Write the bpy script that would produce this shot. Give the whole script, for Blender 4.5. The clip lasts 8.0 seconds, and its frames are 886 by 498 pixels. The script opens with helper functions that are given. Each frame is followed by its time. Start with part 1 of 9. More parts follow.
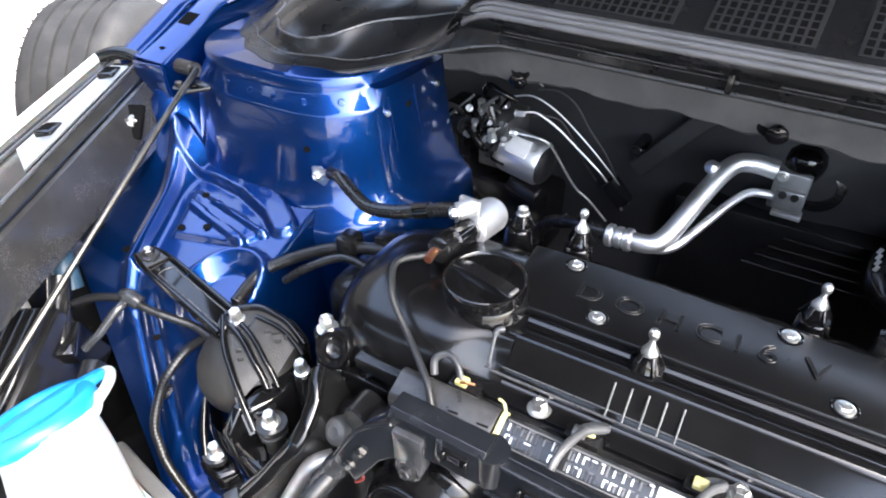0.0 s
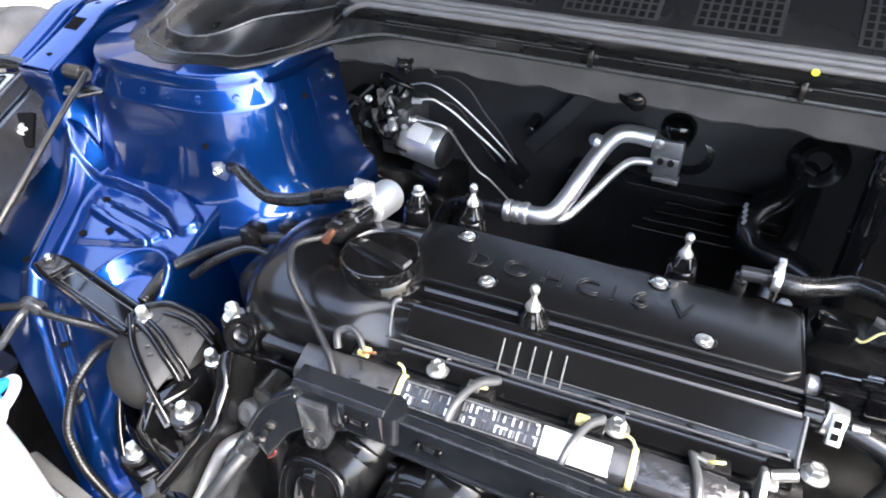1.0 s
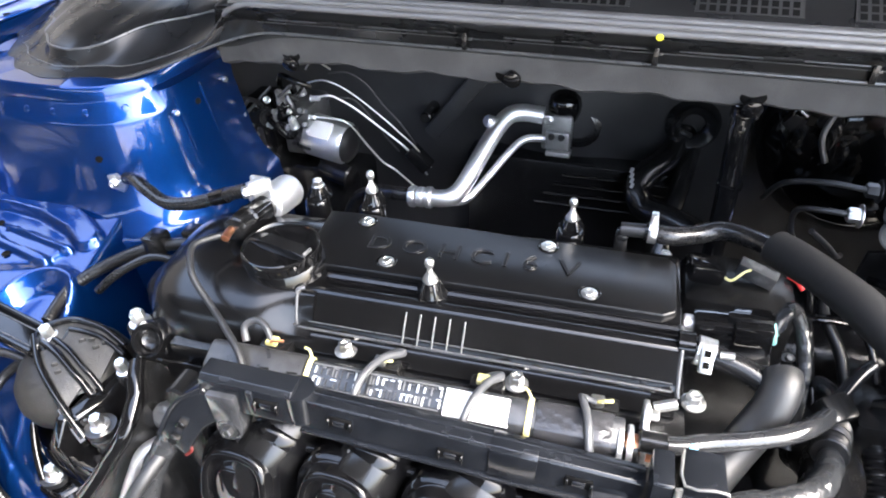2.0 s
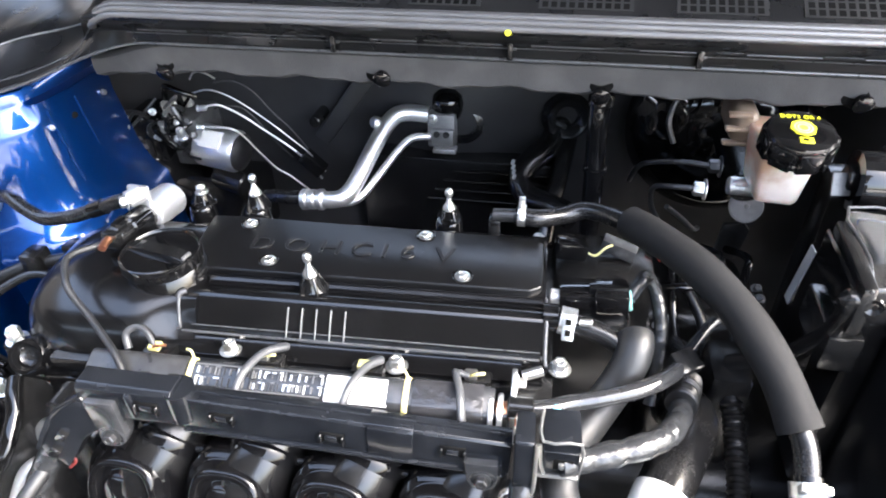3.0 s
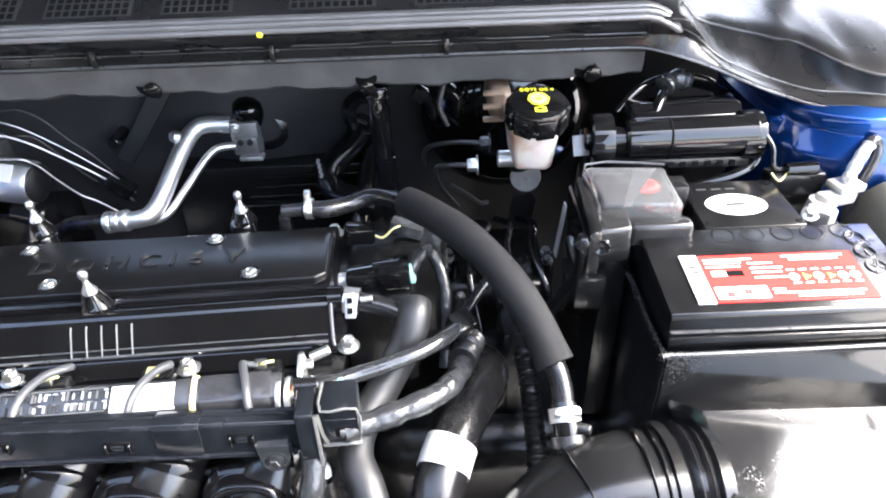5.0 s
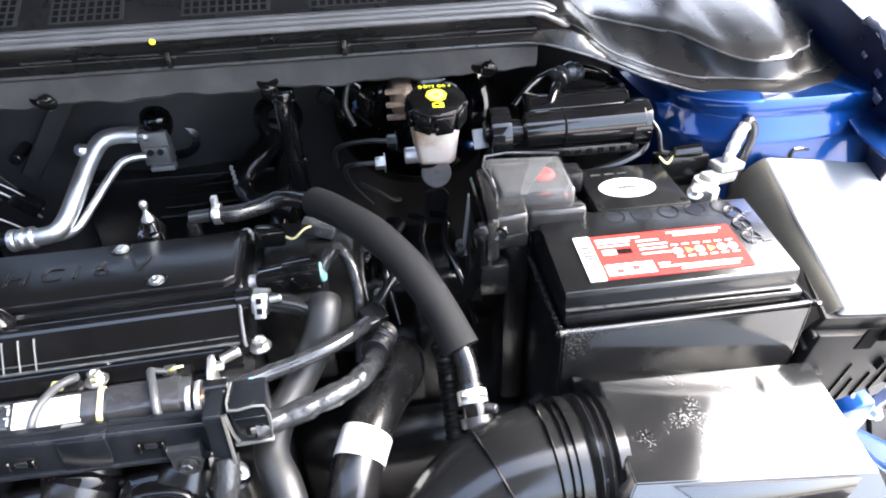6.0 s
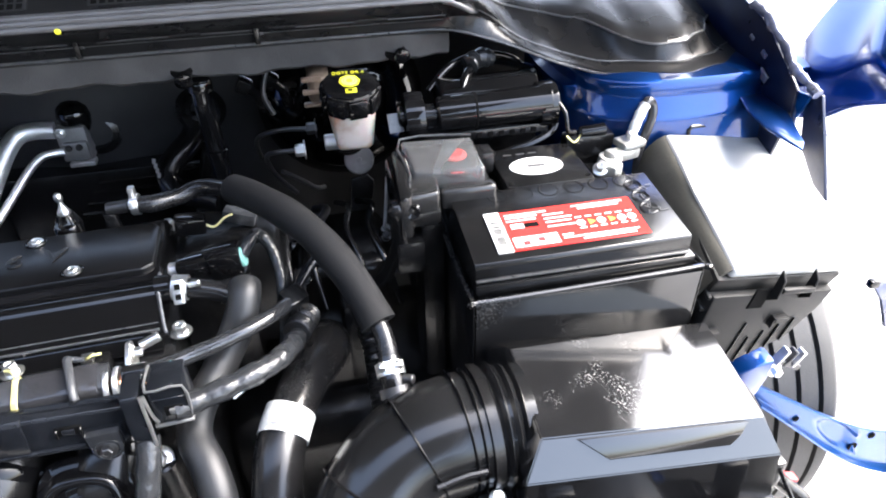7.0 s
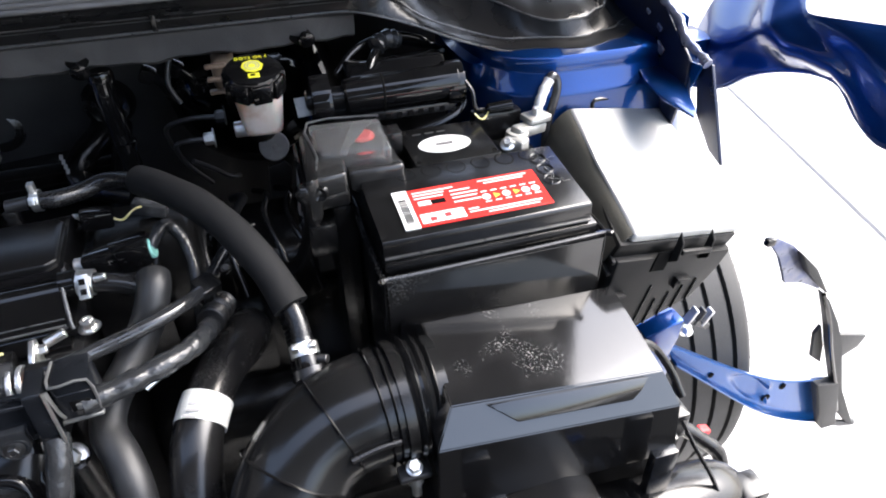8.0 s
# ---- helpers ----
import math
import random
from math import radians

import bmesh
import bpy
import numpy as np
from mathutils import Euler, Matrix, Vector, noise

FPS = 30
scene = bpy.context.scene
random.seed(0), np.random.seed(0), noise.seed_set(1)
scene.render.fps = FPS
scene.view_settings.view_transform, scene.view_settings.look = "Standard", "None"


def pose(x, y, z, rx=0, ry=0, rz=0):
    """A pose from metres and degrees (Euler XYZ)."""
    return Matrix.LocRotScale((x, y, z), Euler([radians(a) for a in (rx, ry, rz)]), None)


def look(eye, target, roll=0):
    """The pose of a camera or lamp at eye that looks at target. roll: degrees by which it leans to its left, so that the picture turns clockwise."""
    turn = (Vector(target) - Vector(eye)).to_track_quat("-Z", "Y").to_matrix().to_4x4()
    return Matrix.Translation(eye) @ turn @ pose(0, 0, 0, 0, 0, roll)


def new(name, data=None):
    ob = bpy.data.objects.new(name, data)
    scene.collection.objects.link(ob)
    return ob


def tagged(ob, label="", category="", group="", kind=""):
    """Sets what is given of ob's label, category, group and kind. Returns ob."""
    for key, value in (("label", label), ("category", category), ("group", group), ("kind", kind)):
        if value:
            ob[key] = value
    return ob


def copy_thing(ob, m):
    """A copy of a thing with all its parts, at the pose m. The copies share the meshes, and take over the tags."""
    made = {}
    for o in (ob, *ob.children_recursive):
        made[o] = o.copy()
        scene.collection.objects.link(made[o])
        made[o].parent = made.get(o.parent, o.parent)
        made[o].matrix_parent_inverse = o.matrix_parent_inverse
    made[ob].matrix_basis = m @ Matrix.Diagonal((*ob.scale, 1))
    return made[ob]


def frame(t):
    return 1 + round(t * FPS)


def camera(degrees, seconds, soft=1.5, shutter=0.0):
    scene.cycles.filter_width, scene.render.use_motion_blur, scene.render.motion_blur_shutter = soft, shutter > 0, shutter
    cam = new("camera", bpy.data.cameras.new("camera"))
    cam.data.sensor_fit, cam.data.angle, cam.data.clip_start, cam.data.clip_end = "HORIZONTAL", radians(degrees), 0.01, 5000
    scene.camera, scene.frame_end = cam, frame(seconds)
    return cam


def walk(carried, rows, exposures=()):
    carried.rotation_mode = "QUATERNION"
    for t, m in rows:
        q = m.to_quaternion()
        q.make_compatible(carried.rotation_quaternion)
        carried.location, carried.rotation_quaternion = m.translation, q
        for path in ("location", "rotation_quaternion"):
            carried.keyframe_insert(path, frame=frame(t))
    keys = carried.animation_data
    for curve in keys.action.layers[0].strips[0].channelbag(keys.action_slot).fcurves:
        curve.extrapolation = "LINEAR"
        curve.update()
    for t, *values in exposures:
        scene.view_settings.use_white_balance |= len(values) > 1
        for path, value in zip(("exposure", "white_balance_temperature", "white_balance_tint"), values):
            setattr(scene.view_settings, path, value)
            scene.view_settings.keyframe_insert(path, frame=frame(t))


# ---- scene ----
cam = camera(68.3, 8.0, soft=1.9)
PATH = [
    (0, (0.042, -0.007, 1.162), (-0.836, 1.33, -0.04), -0.5),
    (0.5, (0.062, -0.014, 1.161), (-0.746, 1.364, -0.042), -0.2),
    (1, (0.091, -0.021, 1.164), (-0.615, 1.41, -0.042), -0.7),
    (2.3, (0.152, -0.04, 1.163), (-0.322, 1.487, -0.038), -2.3),
    (2.5, (0.165, -0.044, 1.167), (-0.266, 1.504, -0.023), -2.0),
    (3, (0.189, -0.051, 1.164), (-0.142, 1.519, -0.03), -1.7),
    (3.5, (0.214, -0.062, 1.161), (-0.024, 1.527, -0.029), -1.7),
    (4, (0.243, -0.066, 1.163), (0.074, 1.545, -0.009), -2.4),
    (4.5, (0.267, -0.072, 1.163), (0.182, 1.539, -0.019), -2.3),
    (6, (0.321, -0.101, 1.164), (0.495, 1.506, -0.014), -2.0),
    (6.5, (0.335, -0.115, 1.168), (0.58, 1.481, -0.012), -1.6),
    (7, (0.348, -0.133, 1.162), (0.669, 1.444, -0.026), -1.0),
    (7.5, (0.362, -0.146, 1.163), (0.754, 1.395, -0.05), -0.6),
    (8, (0.38, -0.155, 1.161), (0.842, 1.36, -0.061), -0.8),
]
walk(cam, [(t, look(eye, target, roll)) for t, eye, target, roll in PATH],
     exposures=[(0, 4.25, 6450, 10), (2.5, 4.6, 6500, 10), (4.5, 4.58, 6300, 10), (6, 4.27, 6250, 10), (6.5, 4.08, 6200, 10), (7, 3.80, 6200, 10), (7.5, 3.38, 6200, 10), (8, 2.96, 6200, 10)])

# ---- world and light ----
world = bpy.data.worlds.new("open_sky")
scene.world = world
world.use_nodes = True
wn = world.node_tree
sky = wn.nodes.new("ShaderNodeTexSky")
sky.sky_type = "NISHITA"
sky.sun_disc = False
sky.sun_elevation = radians(50)
sky.sun_rotation = radians(85)
sky.air_density, sky.dust_density, sky.ozone_density = 1.0, 5.0, 0.4
haze = wn.nodes.new("ShaderNodeHueSaturation")
haze.inputs["Saturation"].default_value = 0.85
wn.links.new(sky.outputs[0], haze.inputs["Color"])
wn.links.new(haze.outputs[0], wn.nodes["Background"].inputs[0])
wn.nodes["Background"].inputs[1].default_value = 0.12

sun_data = bpy.data.lights.new("sun", "SUN")
sun_data.energy, sun_data.angle, sun_data.color = 0.72, radians(50), (1.0, 0.99, 0.97)
sun = new("sun", sun_data)
sun.matrix_world = look((6.40, 0.56, 7.66), (0, 0, 0))

# ---- materials ----


def material(name, base, rough=0.5, metal=0.0, spots=None, spot_scale=60.0, spot_amount=0.5, rough_var=0.1,
             bump=0.0, bump_scale=400.0, coat=0.0, spec=0.5, sharp=(0.45, 0.65), trans=0.0, alpha=1.0, sss=0.0, coat_rough=0.04):
    """A Principled surface whose colour and gloss vary at two scales, with fine relief."""
    m = bpy.data.materials.new(name)
    m.use_nodes = True
    nt = m.node_tree
    b = nt.nodes["Principled BSDF"]
    tc = nt.nodes.new("ShaderNodeTexCoord")
    info = nt.nodes.new("ShaderNodeObjectInfo")
    shift = nt.nodes.new("ShaderNodeVectorMath")
    shift.operation = "ADD"
    nt.links.new(tc.outputs["Object"], shift.inputs[0])
    nt.links.new(info.outputs["Random"], shift.inputs[1])
    big = nt.nodes.new("ShaderNodeTexNoise")
    big.inputs["Scale"].default_value, big.inputs["Detail"].default_value = spot_scale, 6.0
    nt.links.new(shift.outputs[0], big.inputs["Vector"])
    ramp = nt.nodes.new("ShaderNodeMapRange")
    ramp.inputs["From Min"].default_value, ramp.inputs["From Max"].default_value = sharp
    nt.links.new(big.outputs["Fac"], ramp.inputs["Value"])
    mix = nt.nodes.new("ShaderNodeMix")
    mix.data_type = "RGBA"
    mix.inputs[6].default_value = (*base, 1)
    mix.inputs[7].default_value = (*(spots or [min(1, v * 1.5 + 0.004) for v in base]), 1)
    amt = nt.nodes.new("ShaderNodeMath")
    amt.operation = "MULTIPLY"
    amt.inputs[1].default_value = spot_amount
    nt.links.new(ramp.outputs[0], amt.inputs[0])
    nt.links.new(amt.outputs[0], mix.inputs[0])
    nt.links.new(mix.outputs[2], b.inputs["Base Color"])
    fine = nt.nodes.new("ShaderNodeTexNoise")
    fine.inputs["Scale"].default_value, fine.inputs["Detail"].default_value = bump_scale, 4.0
    nt.links.new(shift.outputs[0], fine.inputs["Vector"])
    rr = nt.nodes.new("ShaderNodeMapRange")
    rr.inputs["To Min"].default_value, rr.inputs["To Max"].default_value = max(0.02, rough - rough_var), min(1, rough + rough_var)
    nt.links.new(big.outputs["Fac"], rr.inputs["Value"])
    nt.links.new(rr.outputs[0], b.inputs["Roughness"])
    b.inputs["Metallic"].default_value = metal
    b.inputs["Specular IOR Level"].default_value = spec
    b.inputs["Coat Weight"].default_value = coat
    b.inputs["Coat Roughness"].default_value = coat_rough
    b.inputs["Transmission Weight"].default_value = trans
    b.inputs["Alpha"].default_value = alpha
    b.inputs["Subsurface Weight"].default_value = sss
    b.inputs["Subsurface Scale"].default_value = 0.01
    if bump:
        bp = nt.nodes.new("ShaderNodeBump")
        bp.inputs["Strength"].default_value, bp.inputs["Distance"].default_value = bump, 0.0006
        nt.links.new(fine.outputs["Fac"], bp.inputs["Height"])
        nt.links.new(bp.outputs[0], b.inputs["Normal"])
    return m


COVER = material("black_cover_paint", (0.0030, 0.0030, 0.0033), 0.13, rough_var=0.04, bump=0.02, bump_scale=700, spot_scale=25, spot_amount=0.3)
PLATEBLACK = material("grained_cover_top", (0.0034, 0.0034, 0.0037), 0.30, rough_var=0.06, bump=0.12, bump_scale=1100, spots=(0.006, 0.006, 0.0062), spot_scale=30, spec=0.4)
# Pale base paints the highlights that crisp edges catch; also battery deck marks
EDGE = material("glint_and_mark_paint", (0.045, 0.045, 0.047), 0.30, rough_var=0.08, bump=0.05, bump_scale=600, spots=(0.09, 0.09, 0.092), spot_scale=120, spec=0.8)
LOBEBLACK = material("lobe_black_paint", (0.0032, 0.0032, 0.0035), 0.20, rough_var=0.06, bump=0.05, bump_scale=300, spec=0.42)
GLOSS = material("black_gloss_plastic", (0.0035, 0.0035, 0.0038), 0.07, rough_var=0.04, bump=0.02, bump_scale=300)
PLASTIC = material("black_satin_plastic", (0.006, 0.006, 0.0063), 0.22, rough_var=0.09, bump=0.06, bump_scale=1200, spots=(0.014, 0.014, 0.014), spot_scale=35, spot_amount=0.6)
COWLBLACK = material("cowl_plastic", (0.008, 0.008, 0.0085), 0.28, rough_var=0.06, bump=0.08, bump_scale=1500, spots=(0.014, 0.014, 0.014), spot_scale=18, spec=0.35)
GREYPLAST = material("charcoal_plastic", (0.0075, 0.0085, 0.0106), 0.17, rough_var=0.08, bump=0.03, bump_scale=900, spec=0.4)
INTAKEBLACK = material("intake_black_plastic", (0.0032, 0.0032, 0.0036), 0.09, rough_var=0.05, bump=0.03, bump_scale=400, spec=0.34)
BOXLID = material("dusty_black_plastic", (0.008, 0.008, 0.0083), 0.13, rough_var=0.05, bump=0.05, bump_scale=500, spots=(0.020, 0.020, 0.0197), spot_scale=12, sharp=(0.45, 0.7), spot_amount=0.6, spec=0.75)


def dust(m, colour, patch=9.0, grain=420.0, spot=None):
    """Lays specks of dust over a material, in patches or, given a spot (centre, reach), about one place."""
    nt = m.node_tree
    b = nt.nodes["Principled BSDF"]
    tc = nt.nodes.new("ShaderNodeTexCoord")
    fac = []
    for scale, lo, hi in ((patch, 0.44 if spot else 0.50, 0.60 if spot else 0.64), (grain, 0.52, 0.62)):
        n = nt.nodes.new("ShaderNodeTexNoise")
        n.inputs["Scale"].default_value, n.inputs["Detail"].default_value = scale, 5.0
        nt.links.new(tc.outputs["Object"], n.inputs["Vector"])
        r = nt.nodes.new("ShaderNodeMapRange")
        r.inputs["From Min"].default_value, r.inputs["From Max"].default_value = lo, hi
        nt.links.new(n.outputs["Fac"], r.inputs["Value"])
        fac.append(r.outputs[0])
    if spot:
        away = nt.nodes.new("ShaderNodeVectorMath")
        away.operation = "DISTANCE"
        nt.links.new(tc.outputs["Object"], away.inputs[0])
        away.inputs[1].default_value = spot[0]
        r = nt.nodes.new("ShaderNodeMapRange")
        r.inputs["From Min"].default_value, r.inputs["From Max"].default_value = spot[1], spot[1] * 0.3
        nt.links.new(away.outputs["Value"], r.inputs["Value"])
        both = nt.nodes.new("ShaderNodeMath")
        both.operation = "MULTIPLY"
        nt.links.new(fac[0], both.inputs[0])
        nt.links.new(r.outputs[0], both.inputs[1])
        fac[0] = both.outputs[0]
    mul = nt.nodes.new("ShaderNodeMath")
    mul.operation = "MULTIPLY"
    nt.links.new(fac[0], mul.inputs[0])
    nt.links.new(fac[1], mul.inputs[1])
    mix = nt.nodes.new("ShaderNodeMix")
    mix.data_type = "RGBA"
    old = b.inputs["Base Color"].links[0].from_socket
    nt.links.new(old, mix.inputs[6])
    mix.inputs[7].default_value = (*colour, 1)
    nt.links.new(mul.outputs[0], mix.inputs[0])
    nt.links.new(mix.outputs[2], b.inputs["Base Color"])
    rough = b.inputs["Roughness"].links[0].from_socket
    add = nt.nodes.new("ShaderNodeMath")
    add.operation = "MULTIPLY_ADD"
    nt.links.new(mul.outputs[0], add.inputs[0])
    add.inputs[1].default_value = 0.22
    nt.links.new(rough, add.inputs[2])
    nt.links.new(add.outputs[0], b.inputs["Roughness"])


dust(BOXLID, (0.042, 0.042, 0.041), 7.0, 700.0)
LIDTOP = material("wet_wiped_black_plastic", (0.0065, 0.0065, 0.007), 0.10, rough_var=0.04, bump=0.03, bump_scale=350, spots=(0.012, 0.012, 0.0122), spot_scale=14, spec=0.85)
dust(LIDTOP, (0.060, 0.060, 0.060), 24.0, 560.0, ((-0.034, 0.020, 0.205), 0.085))
PALEGREY = material("pale_and_glint_plastic", (0.09, 0.09, 0.09), 0.36, rough_var=0.1, bump=0.12, bump_scale=900, spots=(0.14, 0.14, 0.13), spot_scale=35)
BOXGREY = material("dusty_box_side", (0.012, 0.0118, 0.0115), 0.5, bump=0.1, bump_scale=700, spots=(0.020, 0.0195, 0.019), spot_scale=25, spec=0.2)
RUBBER = material("black_rubber", (0.007, 0.007, 0.0075), 0.24, rough_var=0.1, bump=0.06, bump_scale=500)
FOAM = material("grey_foam_sleeve", (0.0062, 0.0064, 0.0069), 0.8, bump=0.5, bump_scale=1400, spots=(0.0095, 0.0095, 0.010), spot_scale=90, spec=0.3)
GREYHOSE = material("grey_cloth_hose", (0.013, 0.0137, 0.0148), 0.42, bump=0.4, bump_scale=1500, rough_var=0.05)
TAPE = material("grey_wrapping_tape", (0.021, 0.022, 0.0235), 0.17, bump=2.0, bump_scale=170, rough_var=0.08)
TAPEPALE = material("pale_grey_tape", (0.048, 0.050, 0.053), 0.36, bump=0.6, bump_scale=160, rough_var=0.08, spots=(0.045, 0.046, 0.05), spot_scale=60)
LOOM = material("corrugated_loom", (0.0065, 0.0065, 0.007), 0.34, bump=0.06)
GRILLE = material("weathered_grille_plastic", (0.013, 0.013, 0.0135), 0.5, bump=0.1, bump_scale=900, spots=(0.019, 0.019, 0.019), spot_scale=30)
FELT = material("dusty_felt", (0.039, 0.0395, 0.0405), 0.95, bump=0.7, bump_scale=700, spots=(0.074, 0.074, 0.0745), spot_scale=24, sharp=(0.44, 0.66))
INSUL = material("firewall_insulation", (0.019, 0.019, 0.0203), 0.55, bump=0.4, bump_scale=500, spots=(0.038, 0.038, 0.040), spot_scale=14)
ALU = material("aluminium", (0.93, 0.94, 0.95), 0.46, 1.0, bump=0.06, bump_scale=500, rough_var=0.08)
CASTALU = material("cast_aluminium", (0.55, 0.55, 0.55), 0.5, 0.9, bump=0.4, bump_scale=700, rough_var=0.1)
ZINC = material("zinc_bolt", (0.88, 0.88, 0.86), 0.36, 1.0, spots=(0.7, 0.69, 0.65), spot_scale=300, bump=0.06)
BLOCKALU = material("grey_alloy_block", (0.33, 0.33, 0.33), 0.42, 0.7, bump=0.3, bump_scale=600, spots=(0.24, 0.24, 0.24), spot_scale=80)
DARKSTEEL = material("dark_steel", (0.07, 0.07, 0.072), 0.35, 0.8, bump=0.25, bump_scale=500)
CASTIRON = material("black_cast_metal", (0.008, 0.008, 0.0083), 0.22, 0.1, bump=0.45, bump_scale=450, spots=(0.018, 0.018, 0.018), spot_scale=60)
SPARETYRE = material("dusty_tyre_rubber", (0.011, 0.0113, 0.0118), 0.6, bump=0.4, bump_scale=300, spots=(0.026, 0.026, 0.0265), spot_scale=20, spec=0.2)
RODSTEEL = material("worn_rod_steel", (0.085, 0.082, 0.074), 0.32, 0.9, bump=0.1, bump_scale=500)
DULLALU = material("dull_alloy", (0.16, 0.16, 0.16), 0.45, 0.7, bump=0.5, bump_scale=500, rough_var=0.1)
LAMPGREY = material("lamp_housing_plastic", (0.022, 0.022, 0.022), 0.18, rough_var=0.08, bump=0.1, bump_scale=700, spots=(0.04, 0.04, 0.04), spot_scale=30)
# Pale base holds the sky glare on the dusty fuse box lid
PALELID = material("glare_pale_plastic", (0.50, 0.50, 0.485), 0.42, rough_var=0.1, bump=0.1, bump_scale=900, spots=(0.56, 0.56, 0.54), spot_scale=25)
DOMEGREY = material("dull_rubber_dome", (0.013, 0.012, 0.0105), 0.5, bump=0.5, bump_scale=350, spots=(0.023, 0.0215, 0.019), spot_scale=45)
SPIDERCAST = material("rough_grey_casting", (0.030, 0.030, 0.030), 0.5, 0.2, bump=1.0, bump_scale=650, spots=(0.052, 0.052, 0.051), spot_scale=70)
SEALRUBBER = material("seal_rubber", (0.075, 0.075, 0.077), 0.34, rough_var=0.08, bump=0.05, bump_scale=700, spots=(0.045, 0.045, 0.045), spot_scale=30, spec=0.9)
# Grey paints the glints on letter edges; also the plain rail plate
LETTERGREY = material("glint_and_plate_grey", (0.022, 0.022, 0.0225), 0.3, rough_var=0.1, bump=0.1, bump_scale=900, spots=(0.05, 0.05, 0.05), spot_scale=90)
CLEARGREY = material("pale_plug_plastic", (0.045, 0.047, 0.05), 0.22, bump=0.1, bump_scale=500, spots=(0.16, 0.16, 0.165), spot_scale=60)
FILMWRAP = material("crinkled_film_wrap", (0.030, 0.030, 0.032), 0.14, bump=1.4, bump_scale=110, rough_var=0.08, spots=(0.02, 0.02, 0.021), spot_scale=70)
DUCTRUBBER = material("moulded_duct_rubber", (0.006, 0.0062, 0.0066), 0.19, rough_var=0.09, bump=0.08, bump_scale=350, spots=(0.013, 0.013, 0.0135), spot_scale=14)
# The lid's dusty plastic, darkened for the side turned from the light
CHEEK = material("shaded_dusty_lid_side", (0.045, 0.043, 0.035), 0.6, bump=0.3, bump_scale=300, spots=(0.085, 0.08, 0.065), spot_scale=20)
# Brighter copy of the body paint, for parts that stand in the light
STAYBLUE = material("sunlit_blue_paint", (0.001, 0.060, 0.25), 0.3, 0.6, coat=0.5, spec=0.2, spots=(0.001, 0.078, 0.30), spot_scale=900)
WHITE = material("white_label", (0.8, 0.8, 0.78), 0.45, spots=(0.7, 0.7, 0.68))
RAILGREY = material("rail_grey_plastic", (0.021, 0.0222, 0.024), 0.2, bump=0.1, bump_scale=600, spots=(0.055, 0.055, 0.058), spot_scale=50)
TANKWHITE = material("washer_tank_plastic", (0.44, 0.46, 0.475), 0.4, sss=0.3, spots=(0.40, 0.42, 0.43), spot_scale=30)
MILKY = material("milky_tank_plastic", (0.78, 0.78, 0.74), 0.4, sss=0.3, spots=(0.72, 0.7, 0.64), spot_scale=40)
AMBER = material("amber_tank_plastic", (0.62, 0.56, 0.51), 0.32, sss=0.3, spots=(0.36, 0.21, 0.13), spot_scale=24, sharp=(0.46, 0.62), spot_amount=0.85)
STAINED = material("stained_tank_plastic", (0.20, 0.15, 0.11), 0.35, spots=(0.09, 0.042, 0.02), spot_scale=26, sharp=(0.46, 0.66), spot_amount=0.8)
CAPBLUE = material("light_blue_cap", (0.009, 0.205, 0.56), 0.38, spots=(0.013, 0.24, 0.62))
YELLOW = material("yellow_print", (0.72, 0.68, 0.025), 0.5)
YTAPE = material("yellow_tie", (0.58, 0.52, 0.20), 0.35, spots=(0.7, 0.66, 0.42), spot_scale=90)
RED = material("red_label", (0.72, 0.034, 0.028), 0.22, spots=(0.66, 0.03, 0.028), rough_var=0.03)
REDCAP = material("red_rubber", (0.5, 0.02, 0.02), 0.5)
ORANGE = material("orange_print", (0.9, 0.5, 0.05), 0.4)
CYAN = material("cyan_print", (0.25, 0.65, 0.85), 0.4)
BLACKINK = material("black_ink", (0.004, 0.004, 0.004), 0.85, spec=0.05, spots=(0.005, 0.005, 0.005))
GREYINK = material("grey_print", (0.30, 0.30, 0.30), 0.5)
# Body blue darkened for the rail faces that lie in shadow
DARKBLUE = material("shaded_rail_blue", (0.0015, 0.005, 0.026), 0.3, rough_var=0.1, bump=0.2, bump_scale=200, spots=(0.003, 0.012, 0.05), spot_scale=40)
SCRAPED = material("scraped_paint_edge", (0.20, 0.21, 0.27), 0.3, 0.6, bump=0.5, bump_scale=200, spots=(0.02, 0.05, 0.2), spot_scale=60)
PALETAPE = material("pale_cloth_tape", (0.55, 0.56, 0.55), 0.5, bump=0.4, bump_scale=300)
COPPER = material("copper_wire", (0.8, 0.35, 0.2), 0.35, 1.0)
TYRE = material("tyre_rubber", (0.017, 0.017, 0.0175), 0.6, bump=0.4, bump_scale=300, spots=(0.027, 0.0268, 0.026), spot_scale=20)
LEAD = material("lead_terminal", (0.5, 0.5, 0.48), 0.45, 0.8, bump=0.6, bump_scale=400)
CLEAR = material("clear_cover", (0.94, 0.95, 0.95), 0.08, trans=0.93, spots=(0.86, 0.87, 0.87), spot_scale=60, rough_var=0.08, bump=0.15, bump_scale=250)
SMOKYHOSE = material("smoky_fuel_hose", (0.021, 0.0216, 0.023), 0.12, rough_var=0.05, bump=0.04, bump_scale=500, spots=(0.034, 0.0345, 0.036), spot_scale=60, spec=0.8)
SMOKED = material("smoky_plastic", (0.018, 0.018, 0.018), 0.18, rough_var=0.08, bump=0.1, bump_scale=400, spots=(0.040, 0.039, 0.038), spot_scale=40)
GLASSPANE = material("windscreen_glass", (0.05, 0.06, 0.06), 0.03, rough_var=0.01, spec=0.6)
HOODPAD = material("hood_lining", (0.008, 0.008, 0.008), 0.9, bump=0.5, bump_scale=300)


